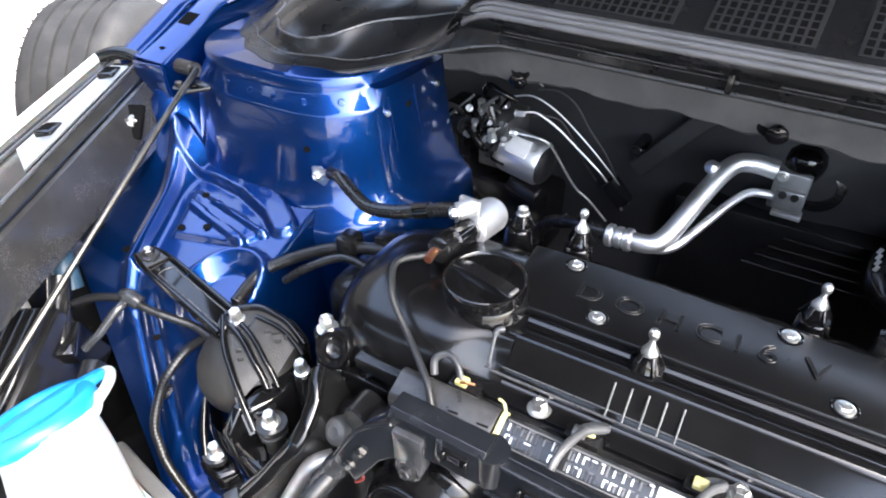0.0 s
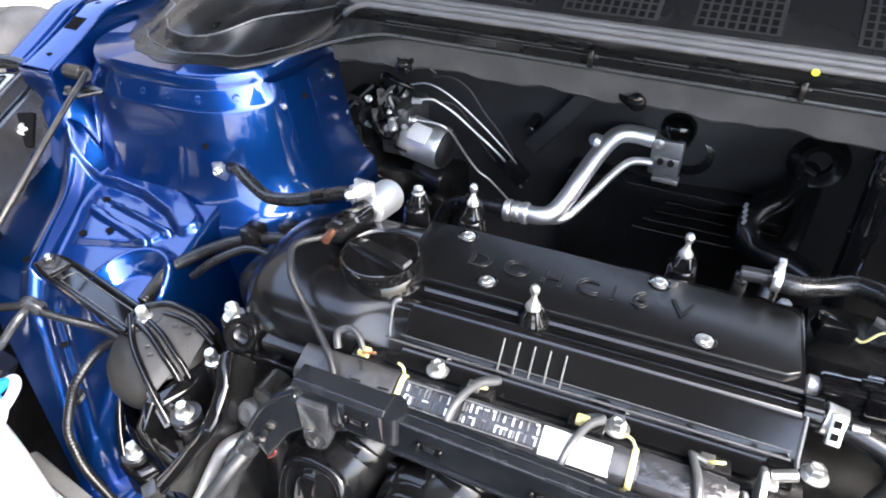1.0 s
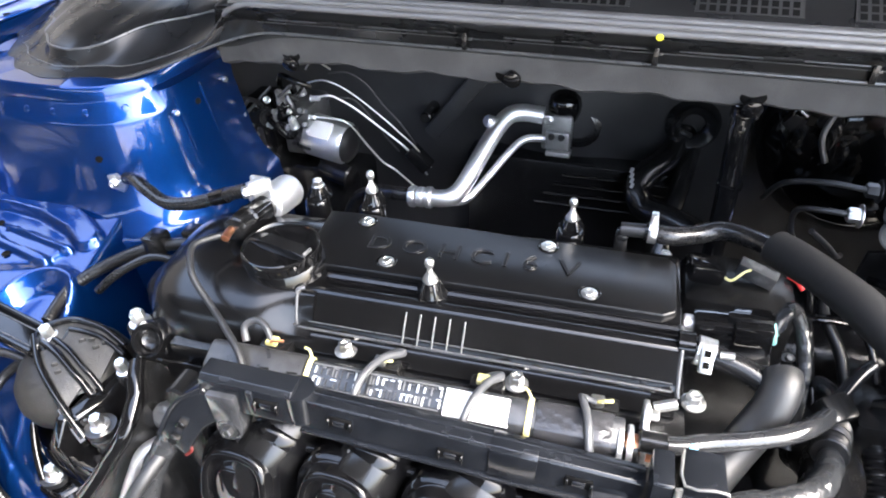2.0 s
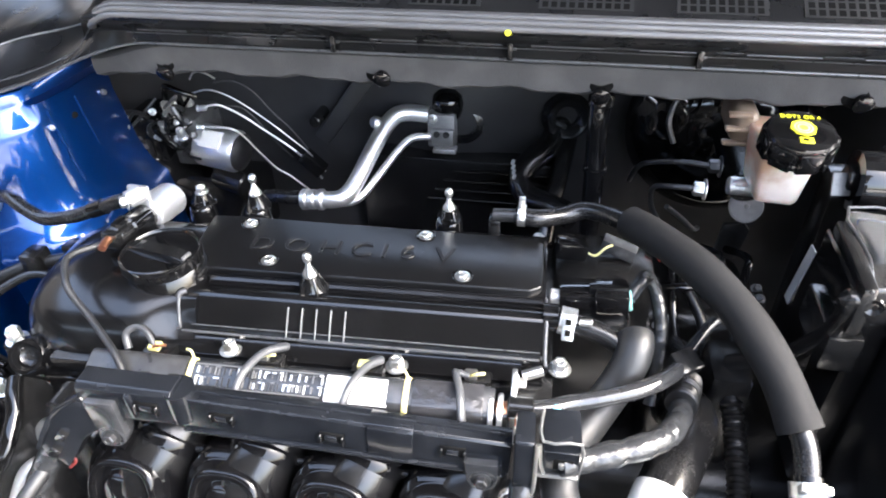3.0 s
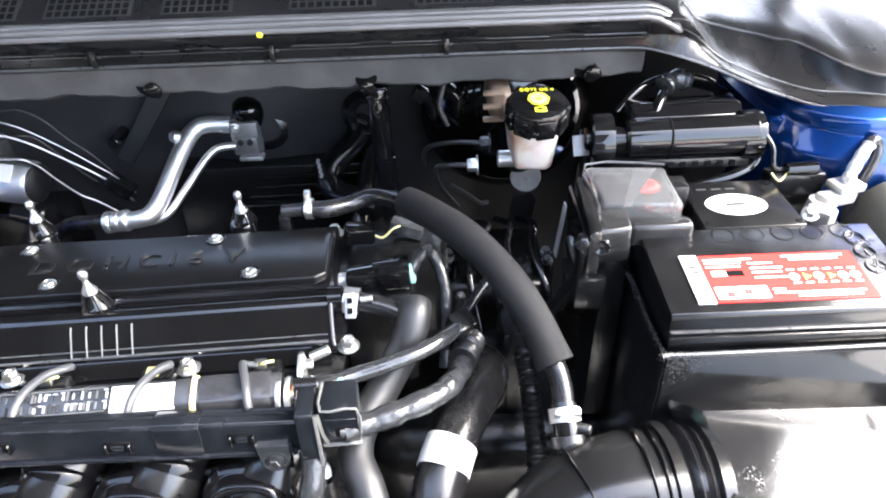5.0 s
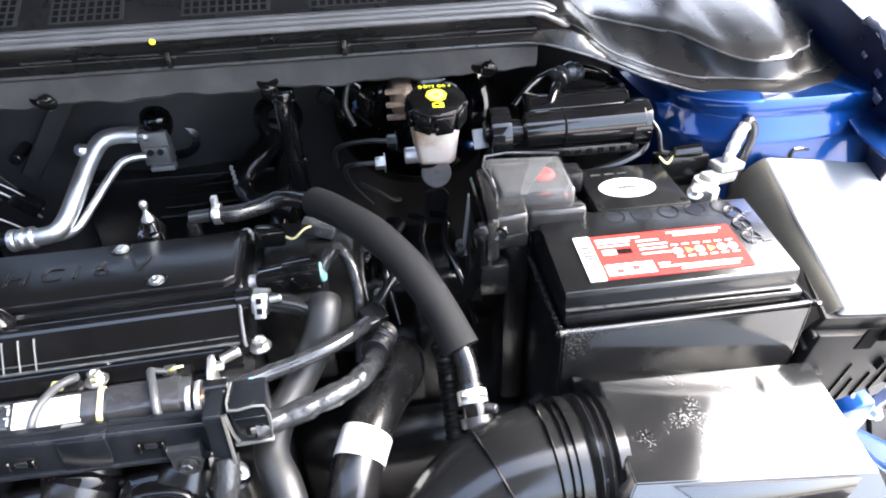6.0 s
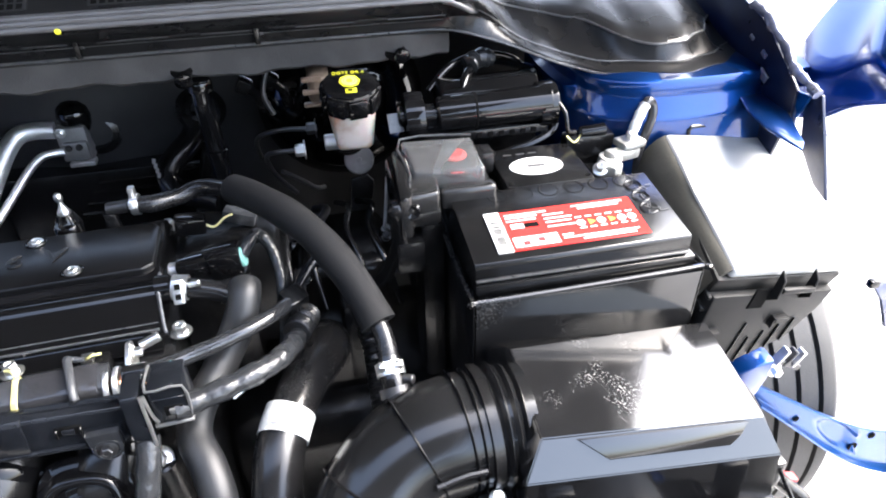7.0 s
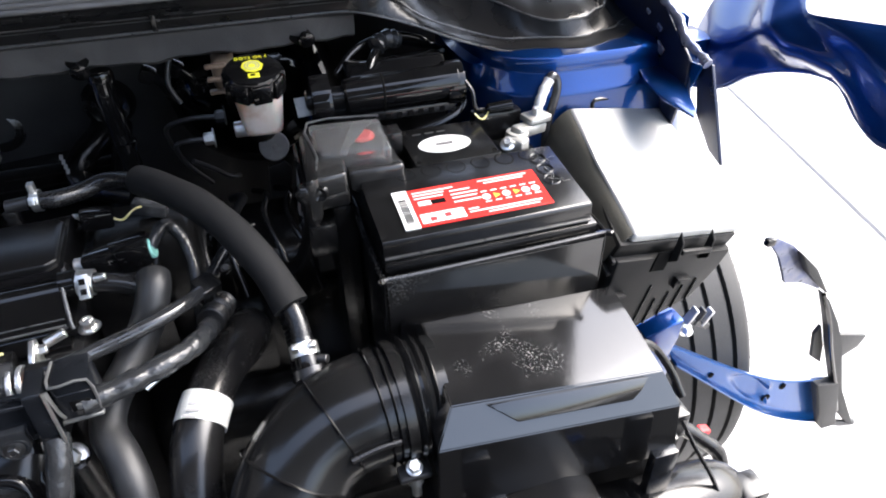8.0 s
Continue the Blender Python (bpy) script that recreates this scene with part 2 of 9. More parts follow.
def paint():
    m = material("metallic_blue_paint", (0.0010, 0.030, 0.150), 0.36, 0.85, coat=1.0, coat_rough=0.08, spec=0.15, rough_var=0.04, spots=(0.0012, 0.044, 0.23), spot_scale=1500, bump=0.0)
    return m


BLUE = paint()


def concrete():
    m = material("pale_concrete", (0.42, 0.41, 0.39), 0.85, spots=(0.33, 0.32, 0.30), spot_scale=1.2, bump=0.4, bump_scale=120)
    return m


CONCRETE = concrete()

for m_, c_, p_ in ((RUBBER, (0.014, 0.014, 0.0138), 18.0), (LAMPGREY, (0.055, 0.055, 0.054), 12.0), (TYRE, (0.022, 0.0215, 0.02), 10.0)):
    dust(m_, c_, p_, 900.0)

# ---- mesh tools ----
ENG = pose(0, 0.40, 0.80, 0, 0, 2.8)
IDENT = Matrix.Identity(4)
FRAMES = {}


def thing(name, base, label, category, group="", F=None, kind=""):
    """An Empty at its base, on which the parts of one thing hang."""
    ob = new(name)
    ob.empty_display_size = 0.02
    F = F or IDENT
    ob.location = F @ Vector(base)
    FRAMES[ob.name] = (F, ob.location.copy())
    return tagged(ob, label, category, group, kind)


def part(name, bm, mat, parent, label="", smooth=40):
    """Links a bmesh as one mesh object under a thing or a part."""
    F, origin = FRAMES[parent.name]
    bm.transform(Matrix.Translation(-origin) @ F)
    bmesh.ops.recalc_face_normals(bm, faces=bm.faces)
    lim = radians(smooth)
    for f in bm.faces:
        f.smooth = True
    for e in bm.edges:
        if len(e.link_faces) == 2 and e.calc_face_angle(0) > lim:
            e.smooth = False
    me = bpy.data.meshes.new(name)
    bm.to_mesh(me)
    bm.free()
    me.materials.append(mat)
    ob = new(name, me)
    ob.parent = parent
    FRAMES[ob.name] = (F, origin)
    if label:
        tagged(ob, label)
    return ob


def bm_():
    return bmesh.new()


def add_box(bm, lo, hi, bev=0.0, seg=2, m=None):
    lo, hi = Vector(lo), Vector(hi)
    g = bmesh.ops.create_cube(bm, size=1.0, matrix=(m or IDENT) @ Matrix.Translation((lo + hi) / 2) @ Matrix.Diagonal((*(hi - lo), 1)))
    if bev:
        edges = {e for v in g["verts"] for e in v.link_edges}
        bmesh.ops.bevel(bm, geom=list(edges), offset=bev, segments=seg, affect="EDGES", profile=0.5, clamp_overlap=True)
    return bm


def box(lo, hi, bev=0.0, seg=2, m=None):
    return add_box(bm_(), lo, hi, bev, seg, m)


def add_prism(bm, poly, axis, a, b, bev=0.0, seg=2, m=None):
    """A polygon in the two other axes, drawn out along axis from a to b."""
    def place(u, v, w):
        p = {"x": (w, u, v), "y": (u, w, v), "z": (u, v, w)}[axis]
        return (m or IDENT) @ Vector(p)
    lo = [bm.verts.new(place(u, v, a)) for u, v in poly]
    hi = [bm.verts.new(place(u, v, b)) for u, v in poly]
    fs = [bm.faces.new(lo), bm.faces.new(hi[::-1])]
    n = len(poly)
    for i in range(n):
        fs.append(bm.faces.new((lo[i], hi[i], hi[(i + 1) % n], lo[(i + 1) % n])))
    if bev:
        edges = {e for f in fs for e in f.edges}
        bmesh.ops.bevel(bm, geom=list(edges), offset=bev, segments=seg, affect="EDGES", profile=0.5, clamp_overlap=True)
    return bm


def prism(poly, axis, a, b, bev=0.0, seg=2, m=None):
    return add_prism(bm_(), poly, axis, a, b, bev, seg, m)


def spline(pts, n=6):
    """A smooth line through the points."""
    p = [Vector(v) for v in pts]
    if len(p) < 3:
        return [p[0].lerp(p[-1], i / n) for i in range(n + 1)]
    out = []
    for i in range(len(p) - 1):
        a, b, c, d = p[max(i - 1, 0)], p[i], p[i + 1], p[min(i + 2, len(p) - 1)]
        for k in range(n):
            t = k / n
            out.append(0.5 * ((2 * b) + (c - a) * t + (2 * a - 5 * b + 4 * c - d) * t * t + (3 * b - a - 3 * c + d) * t ** 3))
    out.append(p[-1])
    return out


def add_tube(bm, pts, r, seg=14, n=6, shape=None, wall=0.0, squash=1.0):
    """A hose along the points; shape(s, length) changes the radius along the way; wall opens its ends."""
    c = spline(pts, n)
    length = [0.0]
    for a, b in zip(c, c[1:]):
        length.append(length[-1] + (b - a).length)
    tang = [(c[min(i + 1, len(c) - 1)] - c[max(i - 1, 0)]).normalized() for i in range(len(c))]
    side = tang[0].orthogonal().normalized()
    rings = []
    for i, p in enumerate(c):
        side = (side - tang[i] * side.dot(tang[i])).normalized()
        up = tang[i].cross(side)
        k = shape(length[i], length[-1]) if shape else 1.0
        rings.append([bm.verts.new(p + r * k * (math.cos(a) * side + squash * math.sin(a) * up)) for a in (2 * math.pi * j / seg for j in range(seg))])
    for a, b in zip(rings, rings[1:]):
        for j in range(seg):
            bm.faces.new((a[j], a[(j + 1) % seg], b[(j + 1) % seg], b[j]))
    for ring, i in ((rings[0], 0), (rings[-1], -1)):
        if wall:
            mid = c[i]
            inner = [bm.verts.new(mid + (v.co - mid) * (1 - wall / r)) for v in ring]
            depth = (tang[i] if i == 0 else -tang[i]) * r
            deep = [bm.verts.new(v.co + depth) for v in inner]
            for j in range(seg):
                bm.faces.new((ring[j], ring[(j + 1) % seg], inner[(j + 1) % seg], inner[j]))
                bm.faces.new((inner[j], inner[(j + 1) % seg], deep[(j + 1) % seg], deep[j]))
            bm.faces.new(deep)
        else:
            bm.faces.new(ring)
    return bm


def tube(pts, r, **kw):
    return add_tube(bm_(), pts, r, **kw)


def add_lathe(bm, profile, origin=(0, 0, 0), axis=(0, 0, 1), seg=24, a0=0.0, a1=360.0):
    """A profile of (radius, height) turned about an axis."""
    m = Matrix.Translation(origin) @ Vector(axis).to_track_quat("Z", "Y").to_matrix().to_4x4()
    closed = abs(a1 - a0) >= 360
    cols = []
    for k in range(seg if closed else seg + 1):
        a = radians(a0 + (a1 - a0) * k / seg)
        cols.append([bm.verts.new(m @ Vector((max(r, 1e-5) * math.cos(a), max(r, 1e-5) * math.sin(a), h))) for r, h in profile])
    for k in range(len(cols) if closed else len(cols) - 1):
        A, B = cols[k], cols[(k + 1) % len(cols)]
        for i in range(len(profile) - 1):
            bm.faces.new((A[i], B[i], B[i + 1], A[i + 1]))
    bmesh.ops.remove_doubles(bm, verts=bm.verts, dist=2e-5)
    return bm


def lathe(profile, origin=(0, 0, 0), axis=(0, 0, 1), seg=24, **kw):
    return add_lathe(bm_(), profile, origin, axis, seg, **kw)


def add_rod(bm, p0, p1, r, seg=16, ch=None):
    """A round bar with chamfered ends."""
    d = Vector(p1) - Vector(p0)
    h = d.length
    ch = min(r * 0.15, h * 0.2) if ch is None else ch
    return add_lathe(bm, [(0, 0), (r - ch, 0), (r, ch), (r, h - ch), (r - ch, h), (0, h)], p0, d, seg)


def rod(p0, p1, r, seg=16, ch=None):
    return add_rod(bm_(), p0, p1, r, seg, ch)


def skin(rows, thick=0.0, close=False):
    """A sheet over rows of points; thick gives it a second side."""
    bm = bm_()
    g = [[bm.verts.new(p) for p in row] for row in rows]
    for a, b in zip(g, g[1:]):
        for i in range(len(a) - 1):
            bm.faces.new((a[i], a[i + 1], b[i + 1], b[i]))
    if thick:
        bmesh.ops.recalc_face_normals(bm, faces=bm.faces)
        bmesh.ops.solidify(bm, geom=list(bm.faces), thickness=thick)
    return bm


def loft(rings):
    """A skin over rings of points, closed round each ring and at both ends."""
    bm = bm_()
    g = [[bm.verts.new(p) for p in ring] for ring in rings]
    k = len(g[0])
    for a, b in zip(g, g[1:]):
        for i in range(k):
            bm.faces.new((a[i], a[(i + 1) % k], b[(i + 1) % k], b[i]))
    bm.faces.new(g[0])
    bm.faces.new(g[-1])
    return bm


def hexbolt(bm, origin, axis=(0, 0, 1), s=0.005, h=0.006, flange=1.55, washer=0.0015):
    """A hexagon head with its flange."""
    add_lathe(bm, [(0, 0), (s * flange, 0), (s * flange, washer * 0.6), (s * flange * 0.8, washer), (0, washer)], origin, axis, 20)
    o = Vector(origin) + Vector(axis).normalized() * washer * 0.9
    add_lathe(bm, [(0, 0), (s, 0), (s, h * 0.85), (s * 0.82, h), (s * 0.5, h), (s * 0.45, h * 0.85), (0, h * 0.85)], o, axis, 6)
    return bm


def words(name, text, size, parent, mat, where, extrude=0.0004, space=1.0, outline=0.0):
    """Raised letters in the built-in font, laid by the pose where."""
    cu = bpy.data.curves.new(name, "FONT")
    cu.body, cu.size, cu.extrude, cu.space_character = text, size, extrude, space
    cu.align_x, cu.align_y = "CENTER", "CENTER"
    if outline:
        cu.fill_mode, cu.bevel_depth, cu.bevel_resolution = "NONE", outline, 0
    tmp = bpy.data.objects.new("letters", cu)
    me = tmp.to_mesh()
    bm = bm_()
    bm.from_mesh(me)
    tmp.to_mesh_clear()
    bpy.data.objects.remove(tmp)
    bm.transform(where)
    return part(name, bm, mat, parent)

# ---- ground ----
CX = 0.118  # the car's middle


def smoothstep(a, b, x):
    t = min(1.0, max(0.0, (x - a) / (b - a)))
    return t * t * (3 - 2 * t)


def ground():
    base = thing("ground", (0, 0, -0.02), "pale sunlit concrete yard in large slabs", "ground", kind="structure")
    part("ground_sheet", box((-80, -80, -0.10), (80, 80, -0.012)), CONCRETE, base)
    for i in range(7):
        for j in range(6):
            x0, y0 = 2.13 + 3.3 * (i - 4), -7.6 + 3.3 * j
            turn = pose(2.13, 1.2, 0, 0, 0, -12.5) @ Matrix.Translation((-2.13, -1.2, 0))
            bm = box((x0 + 0.008, y0 + 0.008, -0.05), (x0 + 3.292, y0 + 3.292, 0.0), 0.006, 2, turn)
            part("slab", bm, CONCRETE, base)


ground()

# ---- the car's shell ----
car = thing("car", (CX, 0.6, 0.3), "blue car body shell with bumper removed, seen inside its engine bay", "car")


def firewall():
    rows = []
    for i in range(41):
        x = -0.50 + 1.26 * i / 40
        row = []
        for j in range(21):
            z = 0.30 + 0.66 * j / 20
            y = 0.785 + 0.012 * math.sin(x * 9 + 1) * math.sin(z * 7) + 0.05 * smoothstep(0.25, 0.32, x) * (1 - smoothstep(0.5, 0.6, x))
            y -= 0.018 * smoothstep(0.20, 0.0, math.hypot(x - 0.02, z - 0.76) * 2.0)
            y += 0.02 * smoothstep(0.0, 0.02, x + 0.12) * smoothstep(0.8, 0.7, z)
            row.append((x, y, z))
        rows.append(row)
    part("firewall", skin(rows, 0.012), INSUL, car, "dark moulded insulation mat")
    # pressed ribs low on the firewall
    for k in range(4):
        z = 0.650 + 0.016 * k
        part("firewall_rib", rod((0.0 + 0.012 * k, 0.745, z), (0.175, 0.745, z + 0.003), 0.0035, 10), PLASTIC, car)
    part("heat_shield", box((-0.10, 0.748, 0.55), (0.19, 0.79, 0.715), 0.006), CASTIRON, car)
    # slanting seam with a stud
    part("mat_strap", box((-0.012, -0.004, -0.09), (0.012, 0.004, 0.09), 0.003, 2, pose(-0.10, 0.756, 0.80, 0, 38, 0)), INSUL, car)
    part("mat_stud", rod((-0.155, 0.78, 0.765), (-0.155, 0.735, 0.765), 0.008), PLASTIC, car)
    # grommets round the two pipes through the mat
    part("grommet", lathe([(0.018, 0), (0.032, 0.002), (0.030, 0.012), (0.021, 0.016), (0.018, 0.008)], (0.05, 0.772, 0.765), (0, -1, 0.15), 28), RUBBER, car)
    part("grommet", lathe([(0.014, 0), (0.034, 0.002), (0.032, 0.010), (0.026, 0.018), (0.018, 0.014), (0.014, 0.008)], (0.190, 0.772, 0.782), (0.1, -1, 0.1), 28), RUBBER, car)


firewall()


def felt_rail():
    rows = []
    for i in range(73):
        x = -0.328 + (0.500 + 0.328) * i / 72
        e = max(smoothstep(-0.25, -0.328, x), smoothstep(0.44, 0.50, x))
        wob = 0.0018 * math.sin(x * 61) + 0.0012 * math.sin(x * 143 + 1)
        zb = 0.906 + wob - 0.012 * smoothstep(-0.20, -0.328, x)
        zt = 0.939 - 0.016 * smoothstep(-0.22, -0.328, x) - 0.006 * e
        y = 0.549 + 0.012 * e
        rows.append([(x, y + 0.05, zb - 0.004), (x, y + 0.012, zb - 0.002), (x, y + 0.001, zb + 0.004), (x, y - 0.001, (zb + zt) / 2),
                     (x, y, zt - 0.004), (x, y + 0.006, zt), (x, y + 0.05, zt + 0.002)])
    rail = part("felt_strip", skin(rows, 0.003), FELT, car, "dusty grey felt strip under the cowl edge")
    for hx, pin in ((-0.231, 0), (0.0, 1), (0.219, 0), (0.438, 1)):
        part("clip_hole", lathe([(0, 0.0), (0.0112, 0), (0.0118, 0.0012), (0.010, 0.002), (0, 0.001)], (hx, 0.5505, 0.920), (0, -1, 0.05), 20), BLACKINK, rail)
        part("push_clip", lathe([(0, 0), (0.006, 0), (0.0065, 0.006), (0.009, 0.007), (0.009, 0.010), (0.006, 0.012), (0, 0.013)],
                                (hx + 0.006 * pin, 0.552, 0.917 - 0.006 * (1 - pin)), (0.1, -1, -0.35), 18), GLOSS, rail)


felt_rail()


def along(table, d):
    """A value read off a short table of stations, eased between them."""
    for (d0, v0), (d1, v1) in zip(table, table[1:]):
        if d <= d1:
            return v0 + (v1 - v0) * smoothstep(d0, d1, d) if d > d0 else v0
    return table[-1][1]


def cowl():
    # middle section: lip, clip ledge, slope, three-ribbed seal seat, then the grille rising to the glass
    mid = [(0.549, 0.9385), (0.546, 0.9395), (0.5445, 0.946), (0.5435, 0.9520), (0.5405, 0.9555), (0.526, 0.9655), (0.5075, 0.9750), (0.5035, 0.9785), (0.5050, 0.9800), (0.5120, 0.9815),
           (0.5160, 0.9830), (0.5190, 0.9840), (0.5215, 0.9850), (0.5240, 0.9862), (0.5265, 0.9880), (0.5290, 0.9905), (0.535, 0.9940), (0.605, 1.0320), (0.70, 1.044), (0.86, 1.058)]
    lip_y = ((0.36, 0.546), (0.43, 0.537), (0.50, 0.522), (0.56, 0.503), (0.63, 0.486), (0.68, 0.500), (0.72, 0.530), (0.785, 0.600))
    edge_y = ((0.36, 0.620), (0.44, 0.615), (0.50, 0.600), (0.54, 0.577), (0.58, 0.532), (0.61, 0.516), (0.64, 0.520), (0.68, 0.550), (0.72, 0.605), (0.785, 0.680))
    edge_z = ((0.36, 0.944), (0.44, 0.941), (0.53, 0.928), (0.60, 0.912), (0.785, 0.910))
    rows = []
    n = 156
    for i in range(n + 1):
        u = -1 + 2 * i / n
        d = abs(u) * 0.785
        x = CX + (d if u > 0 else -d)
        zl = 0.9385 - 0.052 * smoothstep(0.36, 0.56, d)
        ly, ey, ez = along(lip_y, d), along(edge_y, d), along(edge_z, d)
        fy, fz = ly + 0.021, zl + 0.008
        well = [(ly, zl), (ly - 0.003, zl + 0.001), (ly - 0.002, zl + 0.0045), (ly + 0.004, zl + 0.006), (ly + 0.012, zl + 0.0065), (fy, fz)]
        for q in (0.12, 0.25, 0.38, 0.52, 0.66, 0.78, 0.88, 0.95):
            well.append((fy + (ey - fy) * q, fz + (ez - fz) * (0.55 * q + 0.45 * q * q)))
        well += [(ey, ez), (ey + 0.006, ez + 0.003), (ey + 0.030, ez + 0.010), (max(0.70, ey + 0.06), 0.945), (0.78, 0.975), (0.86, 1.01)]
        k = smoothstep(0.385, 0.460, d)
        lip = smoothstep(0.34, 0.40, d)
        row = []
        for q, ((ya, za), (yb, zb)) in enumerate(zip(mid, well)):
            w = lip if q < 3 else k
            row.append((x, ya + (yb - ya) * w, za + (zb - za) * w))
        rows.append(row)
    # the ends turn down to the wing
    rows.insert(0, [(x - 0.003, y, z - 0.030) for x, y, z in rows[0]])
    rows.append([(x + 0.003, y, z - 0.030) for x, y, z in rows[-1]])
    panel = part("cowl_panel", skin(rows, 0.003), COWLBLACK, car, "black plastic cowl panel below the windscreen", smooth=40)
    # lip, ledge and dome highlights put in as pale beads
    part("lip_bead", tube([Vector(row[1]) + Vector((0, -0.0012, 0.0006)) for row in rows[4:-4:2]], 0.0016, seg=8, n=2), EDGE, panel)
    for side in (rows[6:40], rows[-40:-6]):
        part("ledge_line", tube([Vector(row[5]) + Vector((0, 0.0, 0.0004)) for row in side[::2]], 0.0009, seg=8, n=2), EDGE, panel)
        part("dome_edge", tube([Vector(row[14]) + Vector((0, 0.0, 0.0002)) for row in side[::2]], 0.0016, seg=8, n=2), EDGE, panel)
    # ribbed rubber seal on which the closed hood rests
    prof = ((0.5060, 0.9770), (0.5032, 0.9790), (0.5026, 0.9815), (0.5042, 0.9836), (0.5066, 0.9838), (0.5060, 0.9852), (0.5064, 0.9872), (0.5084, 0.9884), (0.5104, 0.9882),
            (0.5100, 0.9894), (0.5112, 0.9908), (0.5140, 0.9916), (0.5170, 0.9916), (0.5200, 0.9906), (0.5222, 0.9888), (0.5228, 0.9866), (0.5200, 0.9838))
    ring = []
    for i in range(81):
        x = CX - 0.425 + 0.85 * i / 80
        d = abs(x - CX)
        k = smoothstep(0.425, 0.385, d)
        sink = 0.030 * smoothstep(0.36, 0.43, d)
        ring.append([(x, 0.513 + (y - 0.513) * (0.25 + 0.75 * k) + 0.05 * (1 - k), 0.9785 + (z - 0.9785) * (0.2 + 0.8 * k) - sink) for y, z in prof])
    part("hood_seal", loft(ring), SEALRUBBER, panel, "ribbed black rubber hood seal", smooth=60)
    # clip tabs and joints along the front edge
    for jx in (-0.038, 0.133, 0.300):
        part("joint", box((jx - 0.0025, 0.5375, 0.9415), (jx + 0.0025, 0.5450, 0.9600), 0.0008), PLASTIC, panel)
        part("joint_tip", box((jx + 0.0025, 0.5415, 0.9495), (jx + 0.0060, 0.5436, 0.9520), 0.0004), EDGE, panel)
    # pale beads paint the thin bright lines along the clip ledge
    part("ledge_bead", tube([(-0.26, 0.5428, 0.9512), (0.0, 0.5428, 0.9512), (0.25, 0.5428, 0.9512), (0.49, 0.5428, 0.9505)], 0.0006, seg=6, n=10), EDGE, panel)
    for a, b, z in ((-0.245, -0.19, 0.9552), (-0.185, -0.15, 0.9572), (-0.145, -0.075, 0.9552), (-0.07, -0.045, 0.9572), (0.0, 0.045, 0.9552), (0.052, 0.078, 0.9572), (0.085, 0.125, 0.9552),
                    (0.152, 0.217, 0.9552), (0.218, 0.246, 0.9574), (0.248, 0.296, 0.9552), (0.312, 0.336, 0.9574), (0.338, 0.398, 0.9552), (0.400, 0.430, 0.9574), (0.432, 0.492, 0.9552)):
        part("edge_bead", rod((a, 0.5405 - (z - 0.9552), z), (b, 0.5405 - (z - 0.9552), z), 0.0008, 8), EDGE, panel)
    part("paint_dot", lathe([(0, 0), (0.0030, 0.0003), (0.0022, 0.0012), (0, 0.0014)], (0.134, 0.5032, 0.9790), (0, -1, 0.25), 14), YELLOW, panel, "yellow paint mark")
    # air intake: square cells in groups on the rising face behind the seal
    tilt = math.degrees(math.atan2(0.038, 0.070))
    for g0, g1 in ((-0.300, -0.215), (-0.190, -0.085), (-0.063, 0.018), (0.044, 0.106), (0.160, 0.240), (0.275, 0.350), (0.375, 0.440)):
        m = pose(g0, 0.5300, 0.9918, tilt, 0, 0)
        count = int((g1 - g0) / 0.0076)
        grid = part("vent_grille", box((-0.003, 0.0, -0.004), (count * 0.0076 + 0.001, 0.078, 0.0004), 0.0, 1, m), GRILLE, panel, "black air intake grille")
        holes = bm_()
        for a in range(count):
            for b in range(9):
                add_box(holes, (a * 0.0076, 0.002 + b * 0.0082, 0.0002), (a * 0.0076 + 0.0050, 0.0080 + b * 0.0082, 0.0007), 0, 1, m)
        part("vent_mesh", holes, BLACKINK, grid)


cowl()


def windscreen():
    ws = thing("windscreen", (CX, 0.86, 1.012), "sloping windscreen glass behind the cowl", "windscreen")
    rows = []
    for i in range(21):
        x = CX - 0.68 + 1.36 * i / 20
        b = 0.10 * ((x - CX) / 0.68) ** 2
        rows.append([(x, 0.845 + b + 0.9 * j / 8, 1.052 + 0.50 * j / 8) for j in range(9)])
    part("glass_pane", skin(rows, 0.005), GLASSPANE, ws)


windscreen()


